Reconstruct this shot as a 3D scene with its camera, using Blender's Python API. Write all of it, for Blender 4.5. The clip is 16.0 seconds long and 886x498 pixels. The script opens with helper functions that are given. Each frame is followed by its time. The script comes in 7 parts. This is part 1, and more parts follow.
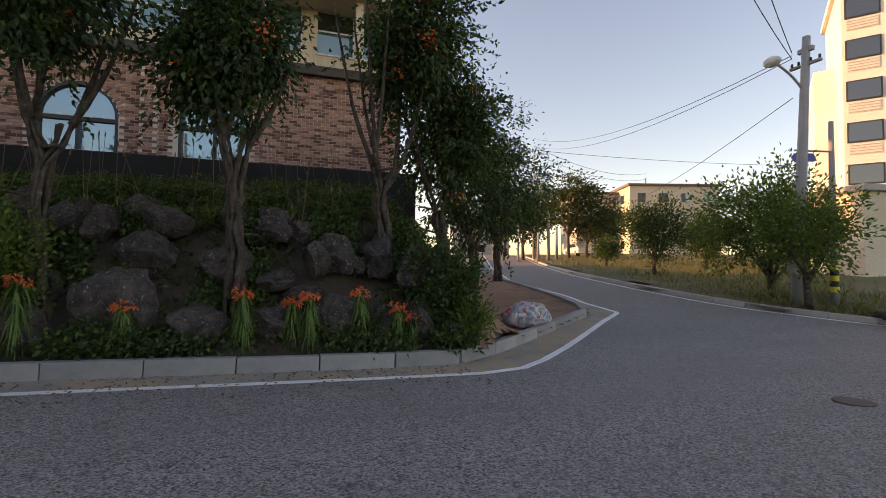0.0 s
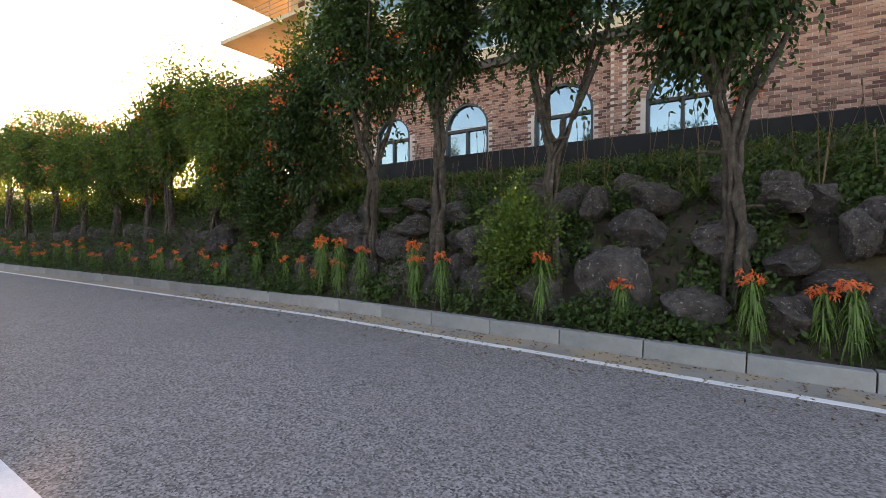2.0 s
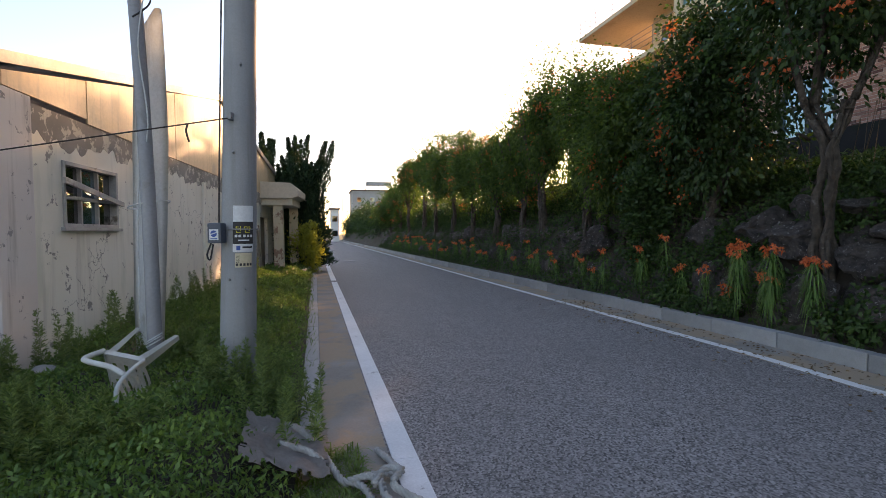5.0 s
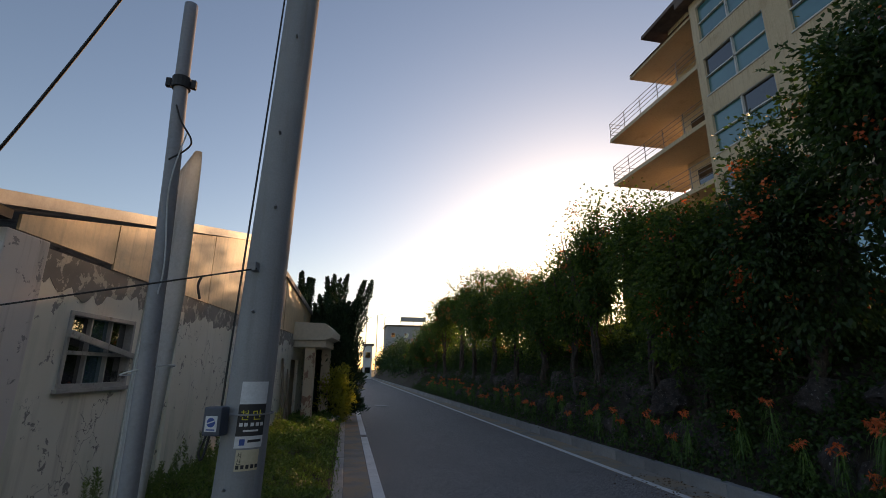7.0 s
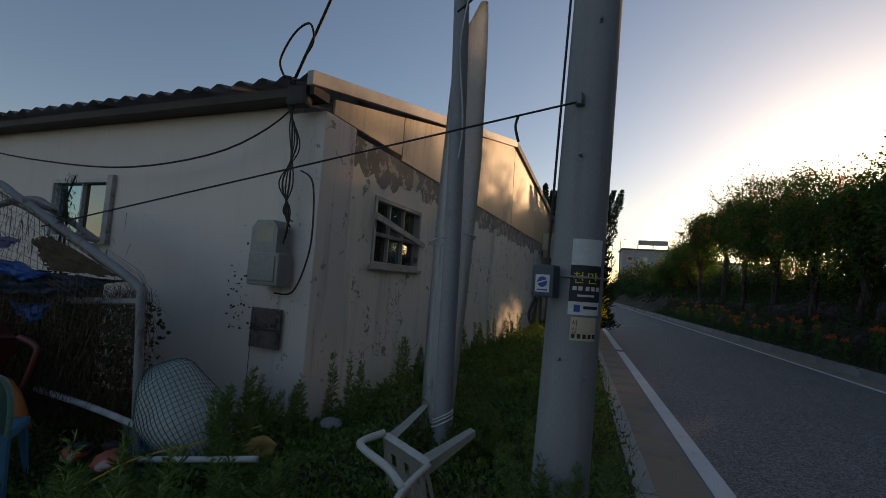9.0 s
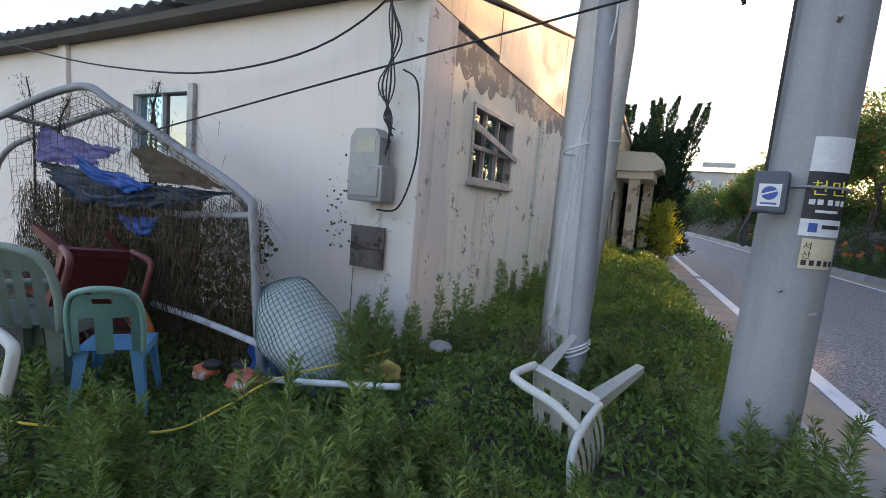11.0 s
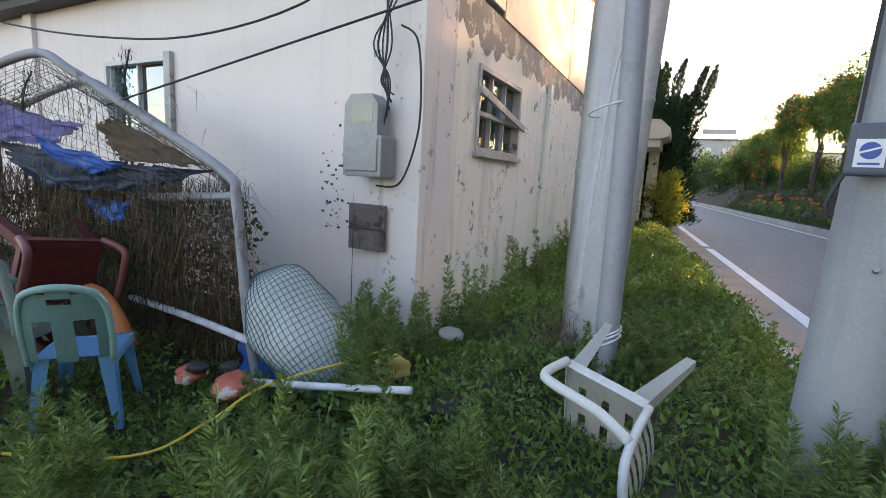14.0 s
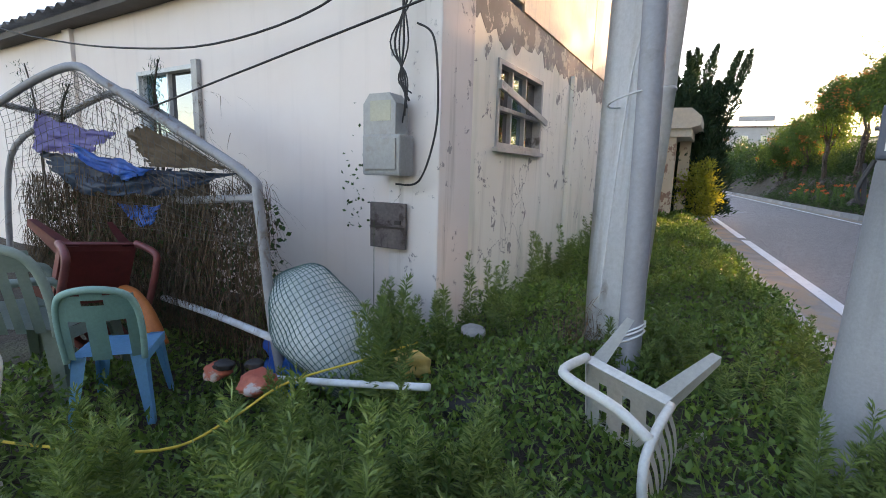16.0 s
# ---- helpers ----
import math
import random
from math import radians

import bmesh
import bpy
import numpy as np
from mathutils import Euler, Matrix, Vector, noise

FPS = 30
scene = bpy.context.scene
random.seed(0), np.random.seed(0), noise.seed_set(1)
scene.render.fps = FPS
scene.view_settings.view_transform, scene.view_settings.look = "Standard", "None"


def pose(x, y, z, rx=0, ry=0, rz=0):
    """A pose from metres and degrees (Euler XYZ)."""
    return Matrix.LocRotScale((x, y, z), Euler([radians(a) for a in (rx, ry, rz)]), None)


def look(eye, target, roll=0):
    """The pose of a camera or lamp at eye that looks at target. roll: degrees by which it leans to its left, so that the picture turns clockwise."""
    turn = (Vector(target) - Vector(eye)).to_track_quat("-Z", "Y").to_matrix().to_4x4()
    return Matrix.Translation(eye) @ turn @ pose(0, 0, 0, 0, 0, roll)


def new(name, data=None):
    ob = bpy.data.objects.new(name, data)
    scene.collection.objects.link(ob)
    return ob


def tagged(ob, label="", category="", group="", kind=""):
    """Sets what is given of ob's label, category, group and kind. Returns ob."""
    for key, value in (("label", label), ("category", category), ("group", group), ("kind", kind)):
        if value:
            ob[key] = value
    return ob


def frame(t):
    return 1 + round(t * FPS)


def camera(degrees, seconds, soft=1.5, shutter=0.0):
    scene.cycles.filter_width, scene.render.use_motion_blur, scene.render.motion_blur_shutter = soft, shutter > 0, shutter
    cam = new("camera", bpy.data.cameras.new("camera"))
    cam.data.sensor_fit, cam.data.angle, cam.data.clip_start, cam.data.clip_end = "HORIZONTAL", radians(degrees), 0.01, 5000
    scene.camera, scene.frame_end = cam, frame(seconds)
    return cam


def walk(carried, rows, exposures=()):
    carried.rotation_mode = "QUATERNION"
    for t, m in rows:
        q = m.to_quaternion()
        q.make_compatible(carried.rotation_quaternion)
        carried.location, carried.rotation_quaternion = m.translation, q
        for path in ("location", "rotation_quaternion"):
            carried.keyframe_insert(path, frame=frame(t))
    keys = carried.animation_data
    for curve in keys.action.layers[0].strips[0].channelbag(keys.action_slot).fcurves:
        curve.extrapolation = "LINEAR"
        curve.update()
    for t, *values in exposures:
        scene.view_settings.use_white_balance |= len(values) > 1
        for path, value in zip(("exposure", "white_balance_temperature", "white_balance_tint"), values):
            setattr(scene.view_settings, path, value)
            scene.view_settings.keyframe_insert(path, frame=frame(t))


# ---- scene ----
cam = camera(87.5, 16.0, soft=0.9)
PATH = [
    (0, (0.543, 0.366, 1.216), (2.446, -0.244, 1.298), 0.6),
    (0.5, (0.76, 0.627, 1.231), (2.759, 0.67, 1.275), 1.7),
    (1, (0.888, 0.798, 1.269), (2.763, 1.495, 1.263), 0.9),
    (1.5, (1.016, 0.848, 1.276), (2.776, 1.797, 1.246), 0.6),
    (2, (1.125, 0.964, 1.266), (2.78, 2.086, 1.224), 0.1),
    (2.5, (1.239, 1.236, 1.286), (2.769, 2.522, 1.216), -0.6),
    (3, (1.236, 1.471, 1.293), (2.625, 2.906, 1.178), -1.4),
    (3.5, (1.262, 1.735, 1.333), (2.51, 3.291, 1.193), -1.7),
    (4, (1.38, 1.972, 1.359), (2.381, 3.697, 1.218), -2.0),
    (4.5, (1.279, 2.281, 1.427), (1.97, 4.152, 1.284), -2.3),
    (6.8, (1.203, 3.489, 1.77), (1.568, 5.405, 2.215), 0.2),
    (7, (1.221, 3.551, 1.806), (1.599, 5.448, 2.312), 0.4),
    (7.5, (1.199, 3.717, 1.804), (1.487, 5.62, 2.349), 0.7),
    (8, (1.092, 3.938, 1.686), (1.092, 5.889, 2.127), 1.6),
    (8.5, (0.898, 4.184, 1.555), (0.595, 6.138, 1.858), 2.9),
    (9, (0.641, 4.267, 1.465), (0.075, 6.18, 1.61), 4.1),
    (9.5, (0.426, 4.301, 1.397), (-0.276, 6.173, 1.411), 4.6),
    (9.7, (0.36, 4.32, 1.394), (-0.361, 6.185, 1.358), 4.3),
    (12, (-0.172, 4.61, 1.358), (-0.891, 6.462, 1.128), 4.8),
    (12.5, (-0.193, 4.671, 1.364), (-0.915, 6.519, 1.113), 4.4),
    (13, (-0.205, 4.731, 1.367), (-0.923, 6.577, 1.093), 3.9),
    (13.5, (-0.21, 4.765, 1.357), (-0.923, 6.611, 1.067), 3.5),
    (14, (-0.202, 4.772, 1.356), (-0.912, 6.617, 1.05), 3.1),
    (14.5, (-0.203, 4.766, 1.365), (-0.911, 6.61, 1.048), 2.7),
    (15, (-0.204, 4.775, 1.363), (-0.899, 6.622, 1.036), 2.3),
    (15.5, (-0.188, 4.783, 1.363), (-0.886, 6.628, 1.031), 1.8),
    (16, (-0.152, 4.793, 1.357), (-0.972, 6.589, 1.034), 1.5),
]
EXPOSURES = [(0.0, 1.45, 9500, 32), (0.4, 1.52, 9500, 32), (1.0, 2.55, 9300, 31), (1.5, 2.6, 9400, 31), (3.0, 2.2, 9000, 28), (4.0, 2.0, 8400, 31), (4.7, 1.86, 7900, 28), (6.8, 0.36, 7450, 22), (7.5, 0.2, 7200, 22), (8.5, -0.04, 7100, 21), (9.2, -0.15, 7000, 19), (9.7, 0.62, 6800, 21), (11.8, 2.48, 7750, 27), (12.5, 2.57, 7750, 27), (16.0, 2.5, 7750, 27)]
walk(cam, [(t, look(eye, target, roll)) for t, eye, target, roll in PATH], EXPOSURES)

# ---- world and sun ----
SUN_BEARING, SUN_HEIGHT = 29.0, 9.8          # degrees from +y towards +x, and above the horizon
world = bpy.data.worlds.new("world")
scene.world = world
world.use_nodes = True
wn = world.node_tree.nodes
wl = world.node_tree.links
sky = wn.new("ShaderNodeTexSky")
sky.sky_type = "NISHITA"
sky.sun_disc = False
sky.sun_elevation = radians(SUN_HEIGHT)
sky.sun_rotation = radians(SUN_BEARING)
sky.altitude, sky.air_density, sky.dust_density, sky.ozone_density = 20, 1.0, 0.7, 1.8
wl.new(sky.outputs[0], wn["Background"].inputs[0])
wn["Background"].inputs[1].default_value = 0.15
sun = new("sun", bpy.data.lights.new("sun", "SUN"))
sun.data.energy, sun.data.angle, sun.data.color = 3.0, radians(0.6), (1.0, 0.64, 0.33)
sd = Vector((math.sin(radians(SUN_BEARING)) * math.cos(radians(SUN_HEIGHT)), math.cos(radians(SUN_BEARING)) * math.cos(radians(SUN_HEIGHT)), math.sin(radians(SUN_HEIGHT))))
sun.matrix_world = look(sd * 60, (0, 0, 0))


# ---- materials ----
def mix_color(nt, fac, a, b, mode="MIX"):
    n = nt.nodes.new("ShaderNodeMix")
    n.data_type, n.blend_type = "RGBA", mode
    for sock, val in ((n.inputs[0], fac), (n.inputs[6], a), (n.inputs[7], b)):
        if isinstance(val, (int, float)):
            sock.default_value = val
        elif isinstance(val, tuple):
            sock.default_value = (*val[:3], 1)
        else:
            nt.links.new(val, sock)
    return n.outputs[2]


def noise_tex(nt, vec, scale, detail=4.0, rough=0.6, dist=0.0):
    n = nt.nodes.new("ShaderNodeTexNoise")
    n.inputs["Scale"].default_value, n.inputs["Detail"].default_value = scale, detail
    n.inputs["Roughness"].default_value, n.inputs["Distortion"].default_value = rough, dist
    nt.links.new(vec, n.inputs["Vector"])
    return n.outputs[0]


def step(nt, val, lo, hi):
    n = nt.nodes.new("ShaderNodeMapRange")
    n.inputs["From Min"].default_value, n.inputs["From Max"].default_value = lo, hi
    nt.links.new(val, n.inputs["Value"])
    return n.outputs[0]


def math_node(nt, op, a, b):
    n = nt.nodes.new("ShaderNodeMath")
    n.operation = op
    for sock, val in ((n.inputs[0], a), (n.inputs[1], b)):
        if isinstance(val, (int, float)):
            sock.default_value = val
        else:
            nt.links.new(val, sock)
    return n.outputs[0]


def base(name):
    m = bpy.data.materials.new(name)
    m.use_nodes = True
    nt = m.node_tree
    tc = nt.nodes.new("ShaderNodeTexCoord")
    return m, nt, nt.nodes["Principled BSDF"], tc.outputs["Object"]


def stretch(nt, vec, sx, sy, sz):
    n = nt.nodes.new("ShaderNodeMapping")
    n.inputs["Scale"].default_value = (sx, sy, sz)
    nt.links.new(vec, n.inputs["Vector"])
    return n.outputs[0]


def bump(nt, p, height, strength, dist=0.02):
    n = nt.nodes.new("ShaderNodeBump")
    n.inputs["Strength"].default_value, n.inputs["Distance"].default_value = strength, dist
    nt.links.new(height, n.inputs["Height"])
    nt.links.new(n.outputs[0], p.inputs["Normal"])


def mat(name, c1, c2, scale=3.0, rough=0.8, fine=40.0, bump_s=0.3, c3=None, patch=(0.58, 0.66), patch_scale=2.0, metal=0.0, vary=0.0, streak=None, bump_d=0.01, spec=0.5):
    """Two colours by a broad noise, fine grain, a third colour in patches, upright streaks, and a shift for each piece."""
    m, nt, p, co = base(name)
    n1 = noise_tex(nt, co, scale, 5)
    n2 = noise_tex(nt, co, fine, 3, 0.7)
    col = mix_color(nt, step(nt, n1, 0.35, 0.65), c1, c2)
    if c3:
        n3 = noise_tex(nt, co, patch_scale, 8, 0.65, 0.3)
        col = mix_color(nt, step(nt, n3, *patch), col, c3)
    if streak:
        n4 = noise_tex(nt, stretch(nt, co, 6, 6, 0.35), 2.0, 5, 0.6)
        col = mix_color(nt, math_node(nt, "MULTIPLY", step(nt, n4, 0.52, 0.72), 0.6), col, streak)
    col = mix_color(nt, 0.35, col, mix_color(nt, step(nt, n2, 0.3, 0.7), (0.55, 0.55, 0.55), (1.0, 1.0, 1.0)), "MULTIPLY")
    if vary:
        oi = nt.nodes.new("ShaderNodeObjectInfo")
        v = step(nt, oi.outputs["Random"], 0, 1)
        col = mix_color(nt, vary, col, mix_color(nt, v, (0.3, 0.3, 0.3), (1.5, 1.45, 1.4)), "MULTIPLY")
    nt.links.new(col, p.inputs["Base Color"])
    p.inputs["Roughness"].default_value, p.inputs["Metallic"].default_value = rough, metal
    p.inputs["Specular IOR Level"].default_value = spec
    if bump_s:
        bump(nt, p, math_node(nt, "ADD", n2, math_node(nt, "MULTIPLY", n1, 1.5)), bump_s, bump_d)
    return m


def leaf_mat(name, a, b, c=None, rough=0.55, trans=0.3):
    """Foliage whose colour differs from leaf to leaf, letting some light through."""
    m, nt, p, co = base(name)
    g = nt.nodes.new("ShaderNodeNewGeometry")
    col = mix_color(nt, g.outputs["Random Per Island"], a, b)
    n1 = noise_tex(nt, co, 1.3, 3)
    if c:
        col = mix_color(nt, math_node(nt, "MULTIPLY", step(nt, n1, 0.45, 0.65), 0.7), col, c)
    nt.links.new(col, p.inputs["Base Color"])
    p.inputs["Roughness"].default_value = rough
    p.inputs["Specular IOR Level"].default_value = 0.35
    t = nt.nodes.new("ShaderNodeBsdfTranslucent")
    nt.links.new(mix_color(nt, 1.0, col, (1.3, 1.35, 0.6), "MULTIPLY"), t.inputs[0])
    ms = nt.nodes.new("ShaderNodeMixShader")
    ms.inputs[0].default_value = trans
    nt.links.new(p.outputs[0], ms.inputs[1])
    nt.links.new(t.outputs[0], ms.inputs[2])
    nt.links.new(ms.outputs[0], nt.nodes["Material Output"].inputs[0])
    return m


def asphalt_mat():
    m, nt, p, co = base("asphalt")
    v = nt.nodes.new("ShaderNodeTexVoronoi")
    v.inputs["Scale"].default_value = 75
    nt.links.new(co, v.inputs["Vector"])
    stone = mix_color(nt, step(nt, v.outputs["Color"], 0.1, 0.95), (0.031, 0.03, 0.03), (0.42, 0.393, 0.387))
    n1 = noise_tex(nt, co, 0.6, 6, 0.65)
    col = mix_color(nt, math_node(nt, 'MULTIPLY', step(nt, n1, 0.35, 0.7), 0.35), stone, (0.142, 0.131, 0.129))
    n3 = noise_tex(nt, co, 1.7, 6, 0.7, 0.4)
    col = mix_color(nt, math_node(nt, "MULTIPLY", step(nt, n3, 0.62, 0.72), 0.55), col, (0.035, 0.034, 0.034))
    n5 = noise_tex(nt, co, 22, 4, 0.7)
    col = mix_color(nt, math_node(nt, "MULTIPLY", step(nt, n5, 0.62, 0.7), 0.3), col, (0.04, 0.039, 0.038))
    n4 = noise_tex(nt, stretch(nt, co, 1.2, 0.12, 1), 1.0, 4)
    col = mix_color(nt, math_node(nt, "MULTIPLY", step(nt, n4, 0.5, 0.7), 0.35), col, (0.169, 0.157, 0.154))
    nt.links.new(col, p.inputs["Base Color"])
    p.inputs["Roughness"].default_value = 0.78
    p.inputs["Specular IOR Level"].default_value = 0.35
    bump(nt, p, v.outputs["Distance"], 0.5, 0.006)
    return m


def plaster_mat(name, paint, paint2, bare, lo, hi, scale, crack=True, streak=(0.3, 0.27, 0.23), green=None, runs=0.45):
    """Old paint on cement render: flaked patches, hairline cracks, runs and stains."""
    m, nt, p, co = base(name)
    n1 = noise_tex(nt, co, 0.7, 5)
    col = mix_color(nt, step(nt, n1, 0.35, 0.65), paint, paint2)
    run = noise_tex(nt, stretch(nt, co, 5, 5, 0.3), 1.6, 6, 0.65)
    col = mix_color(nt, math_node(nt, "MULTIPLY", step(nt, run, 0.55, 0.75), runs), col, streak)
    if green:
        n5 = noise_tex(nt, stretch(nt, co, 2, 2, 0.5), 1.4, 5, 0.6)
        col = mix_color(nt, math_node(nt, "MULTIPLY", step(nt, n5, 0.55, 0.7), 0.35), col, green)
    n2 = noise_tex(nt, co, scale, 9, 0.68, 0.25)
    flake = step(nt, n2, lo, hi)
    grit = noise_tex(nt, co, 30, 5, 0.7)
    col = mix_color(nt, flake, col, mix_color(nt, grit, bare, tuple(0.55 * c for c in bare)))
    if crack:
        v = nt.nodes.new("ShaderNodeTexVoronoi")
        v.feature = "DISTANCE_TO_EDGE"
        v.inputs["Scale"].default_value = 0.9
        n = nt.nodes.new("ShaderNodeVectorMath")
        n.operation = "ADD"
        nz = nt.nodes.new("ShaderNodeTexNoise")
        nz.inputs["Scale"].default_value, nz.inputs["Detail"].default_value = 3.0, 5
        nt.links.new(co, nz.inputs["Vector"])
        nt.links.new(co, n.inputs[0])
        nt.links.new(nz.outputs["Color"], n.inputs[1])
        nt.links.new(n.outputs[0], v.inputs["Vector"])
        where = step(nt, n1, 0.5, 0.56)
        line = math_node(nt, "MULTIPLY", step(nt, v.outputs["Distance"], 0.006, 0.002), where)
        col = mix_color(nt, math_node(nt, "MULTIPLY", line, 0.8), col, (0.12, 0.11, 0.1))
    nt.links.new(col, p.inputs["Base Color"])
    p.inputs["Roughness"].default_value = 0.85
    h = math_node(nt, "SUBTRACT", math_node(nt, "MULTIPLY", grit, 0.25), flake)
    bump(nt, p, h, 0.5, 0.006)
    return m


def glass_mat(name, tint, rough=0.03):
    m, nt, p, co = base(name)
    n1 = noise_tex(nt, co, 0.8, 3)
    nt.links.new(mix_color(nt, step(nt, n1, 0.3, 0.7), tint, tuple(0.75 * c for c in tint)), p.inputs["Base Color"])
    p.inputs["Roughness"].default_value = rough
    p.inputs["Specular IOR Level"].default_value = 1.0
    p.inputs["Coat Weight"].default_value = 1.0
    p.inputs["Coat Roughness"].default_value = 0.02
    p.inputs["Coat IOR"].default_value = 1.9
    return m


ASPHALT = asphalt_mat()
CONCRETE = mat("concrete", (0.38, 0.37, 0.35), (0.48, 0.465, 0.435), 2.0, 0.85, 60, 0.3, (0.2, 0.185, 0.16), (0.55, 0.68), 1.5, vary=0.15)
KERB = mat("kerb_granite", (0.25, 0.26, 0.27), (0.34, 0.345, 0.35), 3.0, 0.75, 120, 0.2, (0.27, 0.26, 0.24), (0.56, 0.72), 2.2, vary=0.3)
GUTTER = mat("gutter_cement", (0.23, 0.21, 0.185), (0.32, 0.295, 0.265), 1.4, 0.9, 70, 0.3, (0.36, 0.275, 0.195), (0.46, 0.56), 1.7)
LINE = mat("line_paint", (0.68, 0.69, 0.7), (0.8, 0.81, 0.82), 2.0, 0.7, 60, 0.2, (0.3, 0.3, 0.3), (0.63, 0.7), 7.0)
SOIL = mat("soil", (0.035, 0.028, 0.022), (0.07, 0.055, 0.04), 2.0, 0.95, 25, 0.8, (0.07, 0.075, 0.04), (0.52, 0.62), 1.5, bump_d=0.04)
RED_SOIL = mat("red_soil", (0.25, 0.13, 0.085), (0.33, 0.19, 0.125), 1.5, 0.95, 25, 0.7, (0.18, 0.1, 0.07), (0.55, 0.65), 2.0, bump_d=0.03)
GROUND = mat("meadow_ground", (0.09, 0.1, 0.04), (0.16, 0.14, 0.07), 0.3, 0.95, 6, 0.5, (0.2, 0.16, 0.1), (0.55, 0.65), 0.2, bump_d=0.05)
ROCK = mat("rock", (0.05, 0.043, 0.043), (0.17, 0.145, 0.14), 3.0, 0.92, 24, 1.0, (0.42, 0.41, 0.4), (0.6, 0.64), 9.0, vary=0.4, bump_d=0.08)
BARK = mat("bark", (0.05, 0.038, 0.03), (0.135, 0.108, 0.088), 8.0, 0.92, 45, 1.0, (0.22, 0.2, 0.18), (0.6, 0.68), 9.0, bump_d=0.04, streak=(0.025, 0.02, 0.016))
LEAF = leaf_mat("vine_leaves", (0.018, 0.045, 0.015), (0.055, 0.11, 0.03), (0.024, 0.05, 0.024), 0.5, 0.34)
LEAF_LIGHT = leaf_mat("shrub_leaves", (0.045, 0.095, 0.018), (0.11, 0.18, 0.035))
WEED = leaf_mat("weed_leaves", (0.045, 0.105, 0.022), (0.195, 0.31, 0.085), (0.08, 0.14, 0.035))
MUGWORT = leaf_mat("mugwort_leaves", (0.06, 0.115, 0.033), (0.255, 0.345, 0.12), (0.08, 0.135, 0.043))
GRASS = leaf_mat("grass_blades", (0.08, 0.15, 0.025), (0.155, 0.22, 0.055))
DRY = leaf_mat("dry_vines", (0.09, 0.06, 0.04), (0.24, 0.16, 0.1), None, 0.9, 0.1)
BANK_GRASS = leaf_mat("bank_grass", (0.025, 0.05, 0.014), (0.085, 0.12, 0.035), (0.03, 0.055, 0.018))
BLADE = leaf_mat("lily_blades", (0.055, 0.13, 0.03), (0.13, 0.235, 0.065))
ORANGE = leaf_mat("orange_petals", (0.66, 0.1, 0.035), (0.8, 0.23, 0.09), None, 0.5, 0.3)
CONIFER = leaf_mat("juniper_needles", (0.015, 0.04, 0.018), (0.035, 0.07, 0.03), None, 0.7, 0.15)
PINE = leaf_mat("pine_needles", (0.03, 0.05, 0.02), (0.06, 0.085, 0.03), None, 0.7, 0.2)
# lighter copy of LEAF, the haze over the far row put into its colour
HAZY_LEAF = leaf_mat("hazy_row_leaves", (0.035, 0.075, 0.022), (0.125, 0.195, 0.055), (0.055, 0.09, 0.032), 0.5, 0.55)
THICKET = leaf_mat("thicket_leaves", (0.05, 0.1, 0.02), (0.14, 0.2, 0.05), (0.08, 0.11, 0.03), 0.55, 0.4)
YELLOW_LEAF = leaf_mat("yellow_leaves", (0.28, 0.3, 0.04), (0.4, 0.4, 0.08), None, 0.5, 0.4)
BRICK = None
MORTAR = mat("mortar", (0.6, 0.5, 0.44), (0.68, 0.58, 0.52), 2.0, 0.9, 60, 0.2)
FRONT_PAINT = plaster_mat("front_paint", (0.74, 0.655, 0.6), (0.79, 0.715, 0.665), (0.5, 0.45, 0.41), 0.7, 0.72, 2.2, crack=False, runs=0.1)
SIDE_PAINT = plaster_mat("side_paint", (0.8, 0.76, 0.65), (0.86, 0.83, 0.74), (0.42, 0.4, 0.36), 0.61, 0.625, 4.5, green=(0.4, 0.46, 0.36), runs=0.5, streak=(0.5, 0.46, 0.4))
BARE_BAND = plaster_mat("bare_cement", (0.2, 0.19, 0.175), (0.34, 0.32, 0.29), (0.72, 0.68, 0.58), 0.54, 0.555, 6.0)
CORNER_PAINT = plaster_mat("corner_paint", (0.68, 0.63, 0.59), (0.76, 0.71, 0.67), (0.42, 0.4, 0.39), 0.6, 0.625, 6.0, runs=0.6)
METAL_SHEET = mat("sheet_metal", (0.68, 0.5, 0.29), (0.76, 0.57, 0.35), 0.8, 0.55, 20, 0.05, (0.5, 0.4, 0.28), (0.58, 0.7), 1.0, vary=0.12, streak=(0.4, 0.3, 0.2))
ROOF = mat("roof_sheet", (0.3, 0.28, 0.26), (0.4, 0.38, 0.36), 1.2, 0.8, 25, 0.3, (0.16, 0.15, 0.14), (0.52, 0.65), 1.5)
POLE = mat("pole_concrete", (0.26, 0.27, 0.29), (0.33, 0.34, 0.355), 1.2, 0.75, 90, 0.15, (0.22, 0.22, 0.22), (0.6, 0.7), 1.0, streak=(0.2, 0.2, 0.2))
STEEL = mat("galvanised_steel", (0.24, 0.245, 0.26), (0.32, 0.325, 0.34), 3.0, 0.65, 60, 0.15, (0.16, 0.11, 0.08), (0.58, 0.68), 5.0, metal=0.15)
WHITE_PLASTIC = mat("white_plastic", (0.58, 0.62, 0.64), (0.68, 0.71, 0.73), 1.5, 0.6, 40, 0.08, (0.4, 0.4, 0.38), (0.58, 0.68), 2.5, streak=(0.36, 0.34, 0.3))
CHAIR_WHITE = mat("aged_white_plastic", (0.58, 0.575, 0.52), (0.68, 0.675, 0.62), 3.0, 0.5, 50, 0.05, (0.46, 0.45, 0.4), (0.58, 0.7), 4.0)
CHAIR_GREEN = mat("grey_green_plastic", (0.2, 0.27, 0.23), (0.26, 0.33, 0.28), 3.0, 0.5, 50, 0.05, (0.15, 0.18, 0.15), (0.58, 0.7), 4.0)
